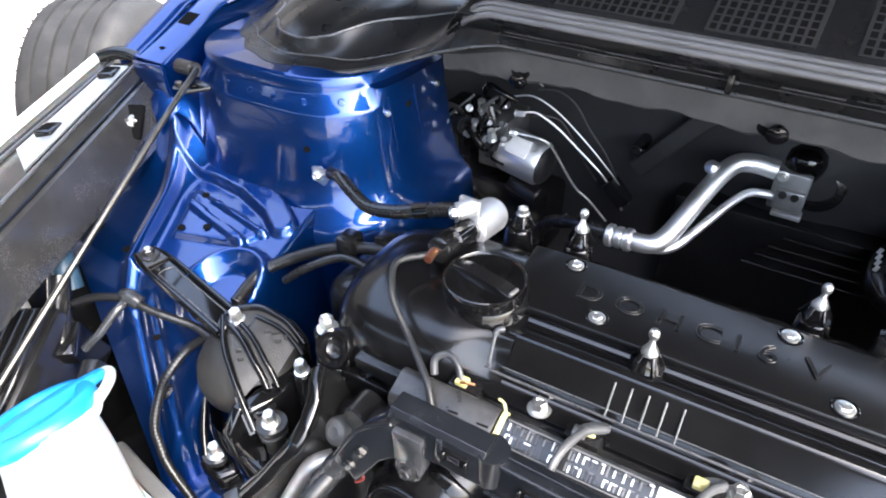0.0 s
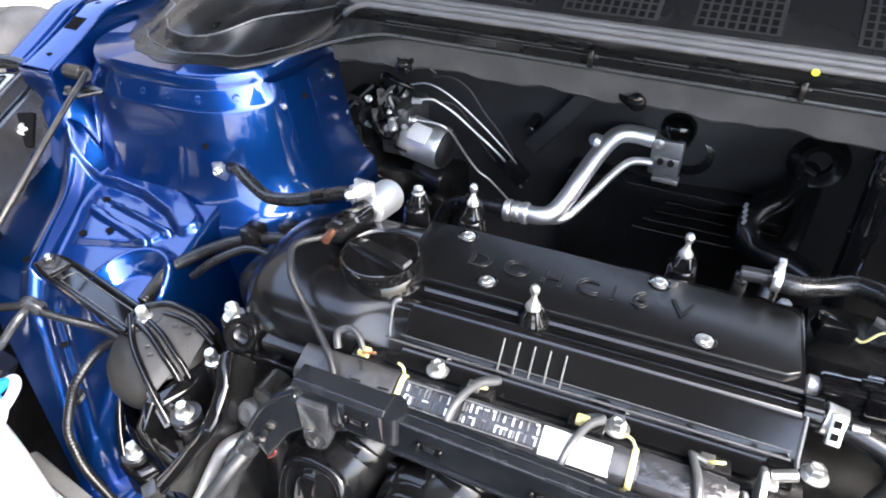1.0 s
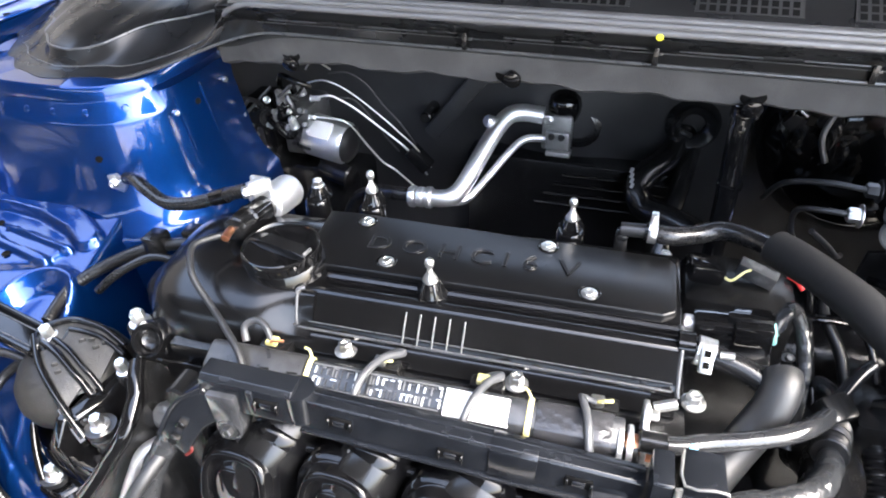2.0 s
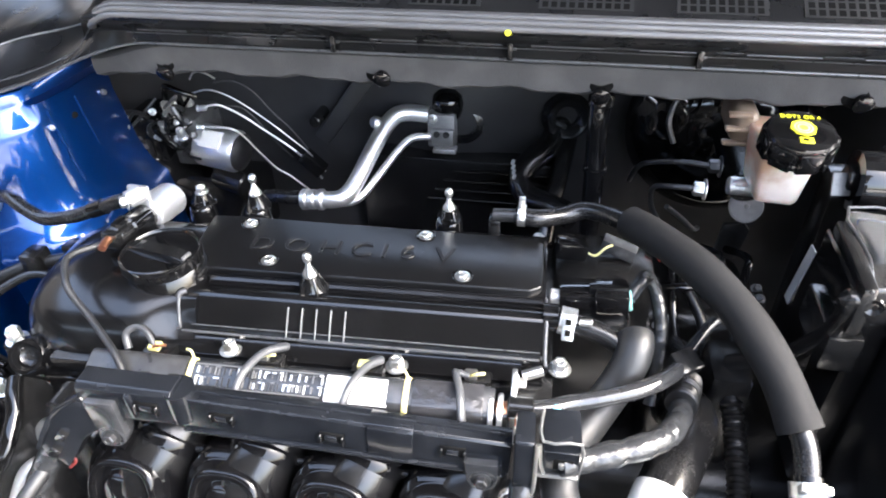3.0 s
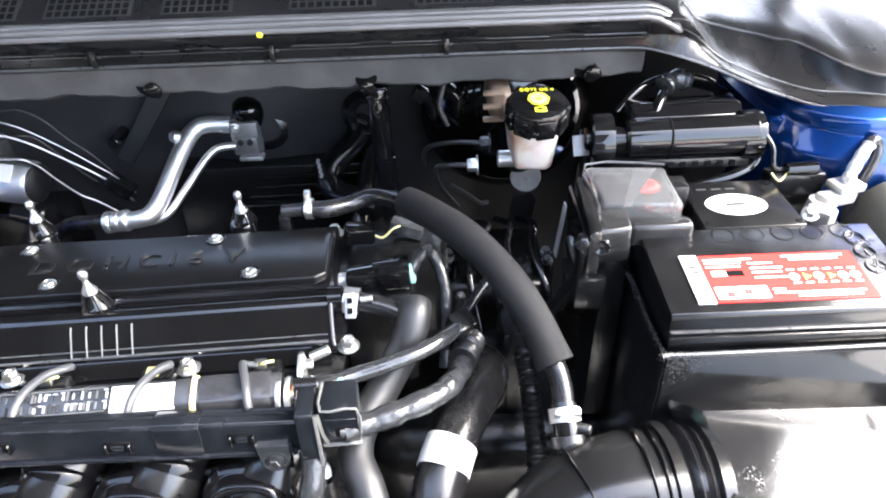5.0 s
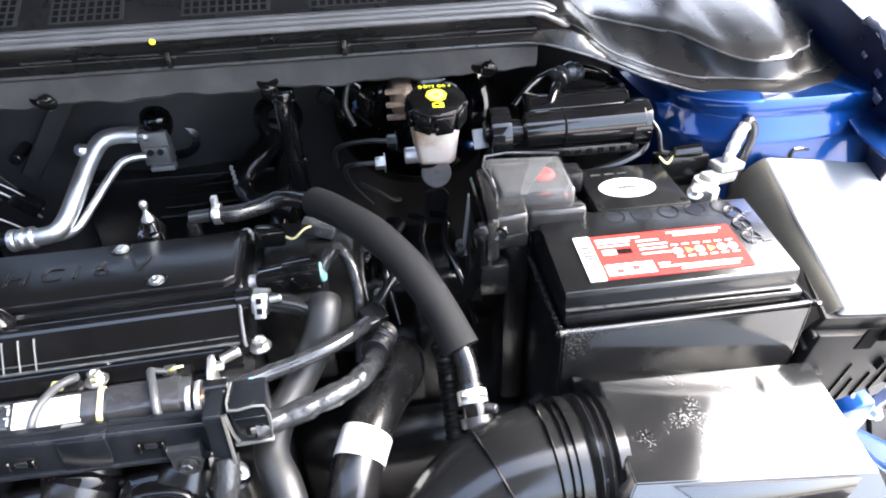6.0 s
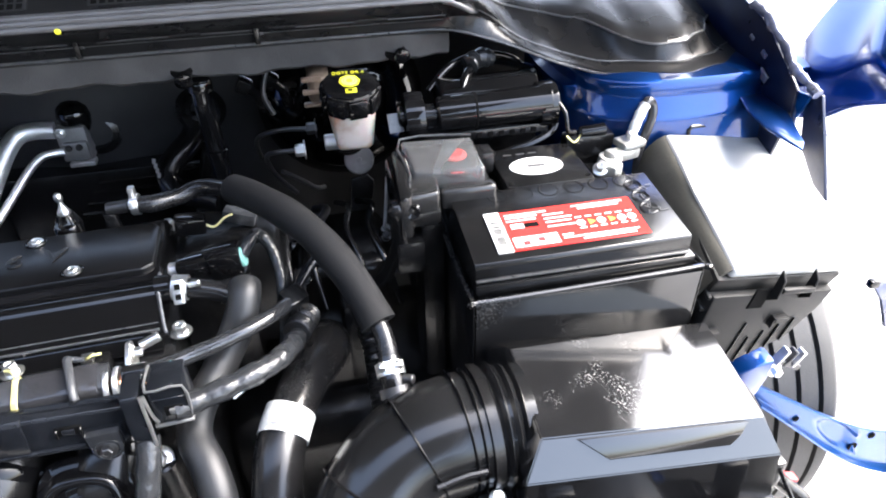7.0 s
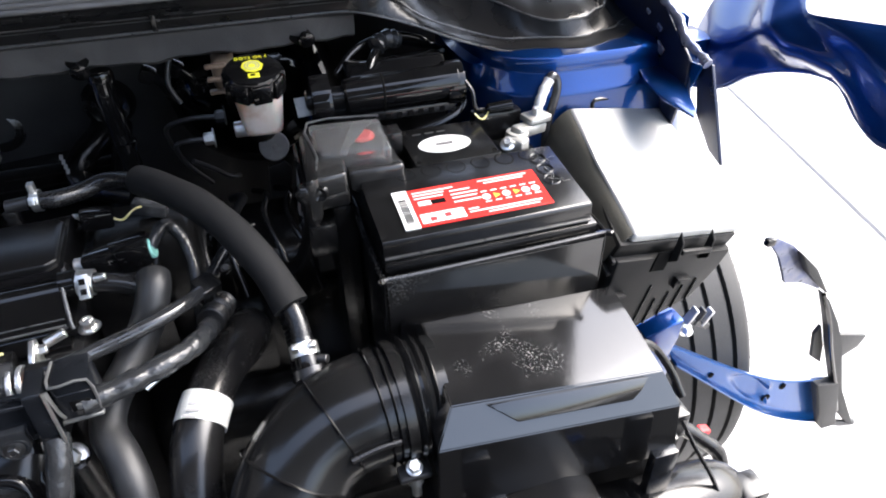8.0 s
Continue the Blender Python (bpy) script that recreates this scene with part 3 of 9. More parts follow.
def tower(mirror, name, label):
    """Strut tower: a pressed dome with a slanting shoulder below its top."""
    ax, ay, rx, ry = -0.525, 0.605, 0.150, 0.158
    levels = [(0.60, 1.26), (0.70, 1.22), (0.722, 1.20), (0.731, 1.15), (0.742, 1.10), (0.757, 1.06), (0.775, 1.03), (0.80, 1.005), (0.825, 0.985), (0.842, 0.968),
              (0.848, 0.962), (0.8515, 0.957), (0.8535, 0.948), (0.862, 0.920), (0.8705, 0.892), (0.8725, 0.887), (0.875, 0.884), (0.886, 0.880), (0.890, 0.86), (0.891, 0.5)]

    def fx(x):
        return 2 * CX - x if mirror else x

    def wall(a, k, z):
        a = radians(a)
        c, s = math.cos(a), math.sin(a)
        q = (abs(c) ** 3.2 + abs(s) ** 3.2) ** (-1 / 3.2)
        dent = 1 + 0.010 * math.cos(3 * a + 0.5) * (1 if z < 0.86 else 0.4)
        if 0.84 < z < 0.875:
            # the shoulder ends in a step beside the firewall
            k = k + (0.965 - k) * smoothstep(326, 331, math.degrees(a))
        return (fx(ax + rx * k * q * c * dent), ay + ry * k * q * s * dent, z)
    rows = [[wall(150 + 224 * i / 110, k, z) for i in range(111)] for z, k in levels]
    t = part(name, skin(rows, 0.002), BLUE, car, label, smooth=50)
    # panel joint along the side, with its holes and studs
    part("lap_joint", tube([wall(334, 1.004, 0.86), wall(335, 0.995, 0.82), wall(336, 1.008, 0.78), wall(337, 1.03, 0.74)], 0.0016, seg=8), BLUE, t)
    part("lap_joint", tube([wall(349, 1.0, 0.86), wall(350, 0.992, 0.82), wall(351, 1.006, 0.78), wall(352, 1.03, 0.74)], 0.0014, seg=8), BLUE, t)
    for a, z in ((345, 0.842), (354, 0.785), (367, 0.772), (300, 0.812), (362, 0.735)):
        w = Vector(wall(a, 0.992, z))
        out = (w - Vector((fx(ax), ay, z))).normalized()
        part("bolt_hole", lathe([(0, 0), (0.0036, 0), (0.0042, 0.0008), (0, 0.001)], w + out * 0.0005, out, 14), BLACKINK, t)
    for a, z in ((333, 0.842), (366, 0.846), (372, 0.79)):
        w = Vector(wall(a, 0.99, z))
        out = (w - Vector((fx(ax), ay, z))).normalized()
        part("stud", lathe([(0.0035, 0), (0.003, 0.004), (0, 0.0045)], w, out, 12), ZINC, t)
    for k in range(0 if mirror else 6):
        w = Vector(wall(240 + 15 * k, 0.918, 0.863))
        part("weld_spot", lathe([(0, 0.0002), (0.002, 0.0002), (0.0035, 0.0001), (0.0045, -0.0004)], w, (w - Vector((fx(ax), ay, 0.78))).normalized(), 18), BLUE, t)
    return t


def apron(mirror):
    """Pressed inner wing: ledge, rising side and the nose that runs down to the rail."""
    def fx(x):
        return 2 * CX - x if mirror else x

    def seg(px, py, a, b):
        ax_, ay_ = a
        bx, by = b
        t = max(0, min(1, ((px - ax_) * (bx - ax_) + (py - ay_) * (by - ay_)) / ((bx - ax_) ** 2 + (by - ay_) ** 2)))
        return math.hypot(px - ax_ - t * (bx - ax_), py - ay_ - t * (by - ay_))

    def height(x, y):
        z = 0.706 + 0.26 * (y - 0.30)
        if y < 0.285:
            z -= 1.28 * (0.285 - y) - 0.25 * min(0.285 - y, 0.02)
        z += 0.095 * smoothstep(-0.600, -0.682, x + 0.06 * (0.44 - y)) * smoothstep(0.36, 0.47, y)
        z -= 0.26 * smoothstep(-0.430, -0.385, x - 0.10 * (0.42 - y) + 0.35 * max(0, 0.30 - y))
        # pressings: arched band, plate with two ribs, ringed bowl, and the grooves of the nose
        arch = ((-0.636, 0.4385), (-0.578, 0.4405), (-0.529, 0.4365), (-0.474, 0.421), (-0.446, 0.405))
        z += 0.011 * smoothstep(0.0165, 0.0115, min(seg(x, y, q, r) for q, r in zip(arch, arch[1:])))
        slab = ((-0.590, 0.404), (-0.562, 0.340), (-0.476, 0.362), (-0.458, 0.388))
        inside = min((slab[i - 3][0] - slab[i][0]) * (y - slab[i][1]) - (slab[i - 3][1] - slab[i][1]) * (x - slab[i][0]) for i in range(4))
        near = min(seg(x, y, slab[i], slab[i - 3]) for i in range(4))
        z += 0.006 * smoothstep(-0.004, 0.003, near if inside > 0 else -near)
        for q, r in (((-0.579, 0.383), (-0.474, 0.364)), ((-0.551, 0.399), (-0.460, 0.386))):
            z += 0.005 * smoothstep(0.006, 0.003, seg(x, y, q, r))
        z += 0.012 * math.exp(-((math.hypot(x + 0.448, y - 0.312) - 0.044) / 0.007) ** 2)
        z -= 0.010 * smoothstep(0.036, 0.026, math.hypot(x + 0.448, y - 0.312))
        z += 0.016 * math.exp(-(seg(x, y, (-0.645, 0.435), (-0.560, 0.262)) / 0.010) ** 2)
        z -= 0.008 * math.exp(-(seg(x, y, (-0.545, 0.262), (-0.440, 0.185)) / 0.005) ** 2)
        z -= 0.006 * math.exp(-(seg(x, y, (-0.525, 0.272), (-0.425, 0.200)) / 0.004) ** 2)
        return z
    rows = []
    for i in range(161):
        x = -0.690 + 0.345 * i / 160
        y0 = max(0.125, 0.252 - 0.447 * (x + 0.62))
        rows.append([(fx(x), y, height(x, y)) for y in (y0 + (0.525 - y0) * j / 160 for j in range(161))])
    bm = skin(rows)
    bmesh.ops.recalc_face_normals(bm, faces=bm.faces)
    bmesh.ops.solidify(bm, geom=list(bm.faces), thickness=0.003)
    a = part("inner_wing", bm, BLUE, car, "blue pressed inner wing panel with ribs and holes", smooth=60)
    if not mirror:
        for hx, hy in ((-0.571, 0.401), (-0.557, 0.349), (-0.528, 0.363), (-0.60, 0.30), (-0.505, 0.252)):
            part("bolt_hole", lathe([(0, 0), (0.0042, 0), (0.0048, 0.0008), (0, 0.001)], (hx, hy, height(hx, hy) + 0.001), (0.1, -0.2, 1), 14), BLACKINK, a)
        part("rubber_plug", lathe([(0, 0.004), (0.009, 0.003), (0.011, 0)], (-0.475, 0.225, height(-0.475, 0.225)), (0, -0.6, 1), 18), RUBBER, a)


tower(False, "strut_tower", "glossy blue strut tower with folded flange")
tower(True, "strut_tower", "glossy blue strut tower beside the fuse box")
apron(False)


def wing_rails():
    def rise(y):
        return min(1.0, max(0.0, (y - 0.455) / 0.105))
    rows = []
    for i in range(13):
        y = 0.452 + 0.42 * i / 12
        t_ = 0.867 + 0.045 * rise(y)
        rows.append([(-0.724, y, t_ - 0.06), (-0.724, y, t_ - 0.005), (-0.720, y, t_), (-0.670, y, t_), (-0.665, y, t_ - 0.004), (-0.663, y, t_ - 0.03), (-0.661, y, t_ - 0.06)])
    r = part("wing_rail", skin(rows, 0.003), BLUE, car, "blue upper wing rail")
    part("rail_end", prism([(-0.722, 0.812), (-0.722, 0.862), (-0.668, 0.864), (-0.664, 0.812)], "y", 0.449, 0.453, 0.001), BLUE, r)
    for a_, b_ in ((-0.714, 0.0), (-0.666, -0.003)):
        part("rail_bead", tube([(a_, 0.456 + 0.41 * i / 8, 0.867 + b_ + 0.047 * rise(0.456 + 0.41 * i / 8)) for i in range(9)], 0.0025, seg=8, n=3), BLUE, r)
    for hx, hy in ((-0.69, 0.475), (-0.672, 0.60), (-0.70, 0.57)):
        part("bolt_hole", lathe([(0, 0), (0.004, 0), (0.0045, 0.001), (0, 0.0012)], (hx, hy, 0.8665 + 0.047 * rise(hy)), (0, 0, 1), 12), BLACKINK, r)
    part("slot", box((-0.011, -0.011, -0.002), (0.011, 0.011, 0.0009), 0.0004, 1, pose(-0.695, 0.5255, 0.867 + 0.045 * rise(0.5255), math.degrees(math.atan2(0.045, 0.105)), 0, 0)), BLACKINK, r)
    # outer skin of the wing, turned over at its top
    rows = []
    for i in range(31):
        y = 0.46 + 0.9 * i / 30
        o = 0.02 * math.sin((y - 0.46) * 2)
        d = 0.047 * (1 - rise(y))
        rows.append([(px - o, y, pz - d) for px, pz in ((-0.724, 0.896), (-0.736, 0.9055), (-0.748, 0.9115), (-0.760, 0.9105), (-0.768, 0.902), (-0.772, 0.86), (-0.774, 0.78))])
    part("wing_skin", skin(rows, 0.0015), BLUE, car, "glossy blue front wing skin")
    # mirrored rail with the torn front edge
    r2 = part("wing_rail", prism([(0.872, 0.80), (0.872, 0.880), (0.880, 0.888), (0.925, 0.888), (0.936, 0.880), (0.940, 0.80)], "y", 0.56, 0.86, 0.003), BLUE, car, "blue upper wing rail beside the fuse box")
    # inner web of the rail, its torn upper edge, and the bent tip in front; dark blue paints their shade
    part("rail_web", prism([(0.72, 0.955), (0.575, 0.955), (0.500, 0.938), (0.478, 0.929), (0.440, 0.904), (0.416, 0.888), (0.414, 0.86), (0.43, 0.79), (0.60, 0.80), (0.72, 0.84)], "x", 0.835, 0.839, 0.001), DARKBLUE, r2, "inner web of the rail, painted in shaded blue")
    part("torn_edge", tube([(0.838, 0.525, 0.946), (0.841, 0.500, 0.940), (0.838, 0.480, 0.932), (0.842, 0.458, 0.919), (0.838, 0.434, 0.906), (0.843, 0.411, 0.896), (0.840, 0.392, 0.893)], 0.0048, seg=10, n=8, squash=0.6, shape=lambda s, L: 1 + 0.16 * math.sin(s * 190) + 0.14 * math.sin(s * 431 + 1)), SCRAPED, r2, "scraped pale torn edge")
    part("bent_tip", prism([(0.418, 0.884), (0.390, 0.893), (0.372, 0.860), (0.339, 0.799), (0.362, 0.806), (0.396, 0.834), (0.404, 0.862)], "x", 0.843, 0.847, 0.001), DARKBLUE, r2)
    # the flap takes the lit copy of the blue
    part("tip_flap", prism([(0.424, 0.886), (0.398, 0.889), (0.408, 0.862), (0.428, 0.838)], "x", 0.838, 0.841, 0.001), STAYBLUE, r2, "folded flap of the torn rail, in the lit blue")
    part("tip_fold", tube([(0.842, 0.418, 0.884), (0.840, 0.411, 0.852), (0.842, 0.405, 0.836)], 0.004, seg=8, squash=0.5), SCRAPED, r2)
    part("flange", prism([(0.812, 0.478), (0.835, 0.462), (0.832, 0.413), (0.806, 0.352), (0.795, 0.340), (0.789, 0.385), (0.795, 0.430)], "z", 0.862, 0.865, 0.001), BLUE, r2)
    for y, z, s_ in ((0.470, 0.884, 0.008), (0.478, 0.905, 0.005), (0.505, 0.915, 0.004)):
        part("clip", box((-0.003, -s_, -s_ * 0.6), (0.0, s_, s_ * 0.6), 0.001, 1, pose(0.835, y, z, 25, 0, 0)), SCRAPED, r2)
    for hy, hz in ((0.60, 0.889), (0.65, 0.889), (0.70, 0.889)):
        part("bolt_hole", lathe([(0, 0), (0.005, 0), (0.005, 0.001), (0, 0.0012)], (0.905, hy, hz - 0.0008), (0, 0, 1), 14), BLACKINK, r2)


wing_rails()


def hood():
    """The raised bonnet over the bay, hinged behind the cowl."""
    h = thing("raised_hood", (CX, 0.80, 0.99), "raised blue hood with a dark lining, propped open", "car hood")
    rows, pad = [], []
    for i in range(25):
        u = -1 + 2 * i / 24
        x = CX + 0.905 * u
        rows.append([(x, 0.74 - 0.68 * (0.02 + 0.098 * j) + 0.03 * u * u, 1.03 + 0.90 * (0.02 + 0.098 * j) + 0.05 * math.sin(j / 10 * 3.1) * (1 - 0.5 * u * u)) for j in range(11)])
        pad.append([(x * 0.992 + CX * 0.008, y - 0.016, z - 0.014) for x, y, z in [(x, *p[1:]) for p in rows[-1]][0:11]])
    part("outer_skin", skin(rows, 0.002), BLUE, h)
    part("lining", skin(pad, 0.01), HOODPAD, h, "dark fibre lining")
    for sx in (-0.62, 0.62):
        part("hinge", box((CX + sx - 0.012, 0.735, 0.95), (CX + sx + 0.012, 0.775, 1.055), 0.004), DARKSTEEL, h)


hood()


def road_wheel(name, centre, axis, label, r=0.305, w=0.195, rubber=None):
    t = thing(name, (centre[0], centre[1], 0), label, "wheel")
    prof = [(r * 0.62, -w * 0.42), (r * 0.66, -w * 0.5), (r * 0.80, -w * 0.53), (r * 0.92, -w * 0.50), (r * 0.975, -w * 0.44)]
    for g in (-0.27, -0.09, 0.09, 0.27):
        prof += [(r, w * (g - 0.03) if g != -0.27 else w * -0.38), (r, w * (g - 0.022)), (r - 0.007, w * (g - 0.016)), (r - 0.007, w * (g + 0.016)), (r, w * (g + 0.022))]
    prof += [(r, w * 0.38), (r * 0.975, w * 0.44), (r * 0.92, w * 0.50), (r * 0.80, w * 0.53), (r * 0.66, w * 0.5), (r * 0.62, w * 0.42), (r * 0.6, 0), (r * 0.62, -w * 0.42)]
    ty = part("tyre", lathe(prof, centre, axis, 72), rubber or TYRE, t, "black tyre with worn circumferential grooves")
    sipes = bm_()
    m = Matrix.Translation(centre) @ Vector(axis).to_track_quat("Z", "Y").to_matrix().to_4x4()
    for k in range(64):
        a = radians(360 * k / 64)
        for g in (-0.44, 0.44):
            mm = m @ Matrix.Rotation(a, 4, "Z") @ Matrix.Translation((r * 0.968, 0, w * g * 0.98))
            add_box(sipes, (-0.004, -0.0010, -0.010), (0.0012, 0.0010, 0.004), 0, 1, mm)
    tagged(part("tread_sipe", sipes, BLACKINK, ty), kind="stuff")
    part("rim", lathe([(0, -0.03), (r * 0.30, -0.035), (r * 0.58, -w * 0.30), (r * 0.63, -w * 0.43), (r * 0.645, -w * 0.43), (r * 0.61, 0), (r * 0.645, w * 0.43), (r * 0.62, w * 0.42), (r * 0.56, w * 0.28), (r * 0.5, 0.02), (r * 0.2, 0.05), (0, 0.05)], centre, axis, 40), PLASTIC if rubber is None else rubber, t)
    return t


road_wheel("road_wheel", (0.937, 0.635, 0.305), (1, 0.0, 0.0), "black front tyre showing its tread below the fuse box")
road_wheel("road_wheel", (-0.701, 0.635, 0.305), (-1, 0.0, 0.0), "black front tyre below the blue inner wing")
road_wheel("spare_wheel", (-1.704, 0.969, 0.330), (0.859, 0.512, 0.0), "dusty grey tyre standing beside the car", r=0.33, w=0.25, rubber=SPARETYRE)


def shell_rest():
    """Sills, floor pan and subframe that the bay stands on."""
    for sx in (-0.42, 0.64):
        part("chassis_rail", box((sx - 0.035, -0.02, 0.40), (sx + 0.035, 0.90, 0.52), 0.008), BLUE, car, "blue chassis rail")
    part("subframe", box((-0.62, 0.40, 0.20), (0.86, 0.80, 0.28), 0.02), CASTIRON, car)
    part("undertray", box((-0.52, -0.02, 0.17), (0.74, 0.80, 0.19), 0.004), PLASTIC, car)
    # out of view; widened and dulled to block reflections of the bright ground
    part("radiator_bulkhead", box((-0.70, -0.16, 0.20), (0.93, -0.10, 0.72), 0.006), HOODPAD, car)
    part("passenger_cell", box((-0.62, 0.87, 0.18), (0.86, 2.6, 0.995), 0.03), BLUE, car)
    for sx in (-0.701, 0.937):
        part("stub_axle", rod((sx, 0.635, 0.305), (sx * 0.5 + CX * 0.5, 0.635, 0.305), 0.03), CASTIRON, car)


shell_rest()


def front_shade():
    """Added low wall and open-sided roof, unseen behind the camera, to darken reflections."""
    w = thing("wall_front", (0, -4.5, 0), "added unseen dark wall with a flat roof that blocks front light", "wall", kind="structure")
    dull_paint = material("unseen_wall_paint", (0.022, 0.022, 0.023), 0.8, bump=0.3, bump_scale=60, spots=(0.032, 0.032, 0.032), spot_scale=2)
    part("wall_panel", box((-6, -4.7, 0), (1.3, -4.5, 2.15)), dull_paint, w)
    part("coping", box((-6.05, -4.75, 2.15), (1.35, -4.45, 2.22), 0.02), dull_paint, w)
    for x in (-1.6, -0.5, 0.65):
        part("roof_post", box((x - 0.05, -4.66, 2.20), (x + 0.05, -4.56, 2.56), 0.01), dull_paint, w)
    part("roof_slab", box((-5.2, -4.7, 2.55), (1.0, -0.95, 2.65), 0.01), dull_paint, w)


front_shade()


# Unseen wall, added so that glossy parts reflect dark on the left
def side_wall():
    w = thing("wall_left", (-5.2, 0, 0), "added unseen dark wall that darkens reflections from the left", "wall", kind="structure")
    paint_ = material("side_wall_paint", (0.03, 0.03, 0.031), 0.85, bump=0.3, bump_scale=60, spots=(0.045, 0.045, 0.044), spot_scale=2)
    part("wall_panel", box((-5.4, -4.5, 0), (-5.2, 9.0, 4.2)), paint_, w)
    part("coping", box((-5.45, -4.5, 4.2), (-5.15, 9.0, 4.28), 0.02), paint_, w)


side_wall()

# ---- engine ----


def engine():
    e = thing("engine_block", (0, 0, -0.6), "black engine block and head under the cam cover", "engine", F=ENG)
    part("head", box((-0.235, -0.10, -0.20), (0.19, 0.09, -0.046), 0.006), CASTIRON, e)
    part("block", box((-0.24, -0.12, -0.55), (0.20, 0.14, -0.18), 0.01), CASTIRON, e)
    part("head_flange", box((-0.242, -0.112, -0.058), (0.195, 0.098, -0.045), 0.002), CASTIRON, e)
    part("sump", box((-0.22, -0.10, -0.63), (0.18, 0.12, -0.53), 0.02), CASTIRON, e)
    part("gearbox", box((0.19, -0.06, -0.48), (0.50, 0.18, -0.22), 0.05, 4), CASTIRON, e)
    part("rear_manifold", box((-0.18, 0.09, -0.22), (0.16, 0.20, -0.10), 0.02, 3), CASTIRON, e)
    part("timing_case", box((-0.285, -0.11, -0.55), (-0.225, 0.10, -0.075), 0.012, 3), COVER, e)
    return e


engine()


def valve_cover():
    v = thing("valve_cover", (0, 0, -0.046), "glossy black cam cover with raised lettering and bolts", "engine cover", F=ENG)
    # cross-section, front to back
    sec = [(-0.096, -0.045), (-0.096, -0.040), (-0.084, -0.0390), (-0.0785, -0.0365), (-0.0768, -0.0335), (-0.0735, -0.0285), (-0.0605, -0.0125), (-0.0580, -0.0095), (-0.0550, -0.0068), (-0.0510, -0.0054),
           (-0.0465, -0.0060), (-0.0400, -0.0090), (-0.0350, -0.0092), (-0.0310, -0.0060), (0.056, -0.0050), (0.066, -0.009), (0.078, -0.030), (0.080, -0.038), (0.090, -0.040), (0.090, -0.045)]
    part("cover_body", prism(sec, "x", -0.150, 0.186, 0.0012, 2), COVER, v)
    # raised top plate
    plate = [(-0.146, -0.0275), (0.172, -0.0275), (0.182, -0.0210), (0.183, 0.041), (0.175, 0.050), (-0.120, 0.056), (-0.150, 0.056)]
    part("top_plate", prism(plate, "z", -0.0080, 0.0, 0.0022, 3), PLATEBLACK, v)
    # sunk panel with its beaded edge, highlights painted pale, and comb ribs on the front slope
    slope = math.degrees(math.atan2(0.0190, 0.0155))
    front = pose(0, -0.0768, -0.0330, slope, 0, 0)  # y runs up the slope, z out of it
    bead = lambda r, *pts: tube([front @ Vector(p) for p in pts], r, seg=10, n=3)
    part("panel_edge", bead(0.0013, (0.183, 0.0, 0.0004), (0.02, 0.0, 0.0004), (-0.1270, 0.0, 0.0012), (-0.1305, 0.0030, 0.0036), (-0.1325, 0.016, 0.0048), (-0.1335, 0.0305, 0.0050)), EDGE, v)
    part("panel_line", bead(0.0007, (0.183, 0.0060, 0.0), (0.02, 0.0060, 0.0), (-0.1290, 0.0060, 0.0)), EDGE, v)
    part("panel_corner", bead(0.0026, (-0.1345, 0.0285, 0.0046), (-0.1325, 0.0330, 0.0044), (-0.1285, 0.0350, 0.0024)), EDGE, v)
    # pale grey paints the bright glints on the black ribs
    for k in range(5):
        x = -0.0345 + 0.0128 * k
        part("comb_rib", tube([front @ Vector(p) for p in ((x, 0.0, 0.0008), (x, 0.006, 0.0012), (x, 0.020, 0.0012), (x, 0.0275, 0.0006))], 0.0008, seg=8, n=4), PALEGREY, v)
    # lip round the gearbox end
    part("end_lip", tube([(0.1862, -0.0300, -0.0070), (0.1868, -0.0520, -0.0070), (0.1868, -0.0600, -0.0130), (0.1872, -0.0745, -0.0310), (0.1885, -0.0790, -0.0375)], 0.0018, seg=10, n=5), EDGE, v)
    part("end_foot", box((0.168, -0.0840, -0.0405), (0.1910, -0.0765, -0.0360), 0.0015, 2), GLOSS, v)
    # left lobe over the timing chain: a swollen box with rounded front
    inner = spline([(0, y, z) for y, z in ((-0.092, -0.078), (-0.091, -0.058), (-0.084, -0.040), (-0.074, -0.029), (-0.064, -0.012), (-0.052, -0.007), (0, -0.007), (0.03, -0.007), (0.055, -0.009), (0.074, -0.03), (0.078, -0.078))], 5)
    outer = spline([(0, y, z) for y, z in ((-0.103, -0.078), (-0.106, -0.058), (-0.102, -0.036), (-0.091, -0.017), (-0.072, -0.004), (-0.045, 0.003), (0, 0.005), (0.03, 0.003), (0.050, -0.008), (0.064, -0.032), (0.068, -0.078))], 5)
    rows = []
    for i in range(61):
        x = -0.118 - 0.180 * (1 - (1 - i / 60) ** 1.7)
        b = smoothstep(-0.120, -0.172, x)
        e = max(0.0, 1 - abs((x + 0.203) / 0.0955) ** 2.7) ** (1 / 2.7) if x < -0.203 else 1.0
        row = []
        for q, r in zip(inner, outer):
            w = q.lerp(r, b)
            row.append((x, -0.02 + (w.y + 0.02) * e ** 0.9, -0.078 + (w.z + 0.078) * e ** 0.75))
        rows.append(row)
    lobe = skin(rows)
    lob = part("timing_lobe", lobe, LOBEBLACK, v, "rounded glossy black end of the cover", smooth=50)
    # upright pleats on the lobe's outer flank, short ones towards the front
    for k in range(9):
        a = radians(178 + 11.5 * k)
        c_, s_ = abs(math.cos(a)) ** 0.76, abs(math.sin(a)) ** 0.76 * (1 if math.sin(a) < 0 else -1)
        sx = 1 if math.cos(a) < 0 else -1
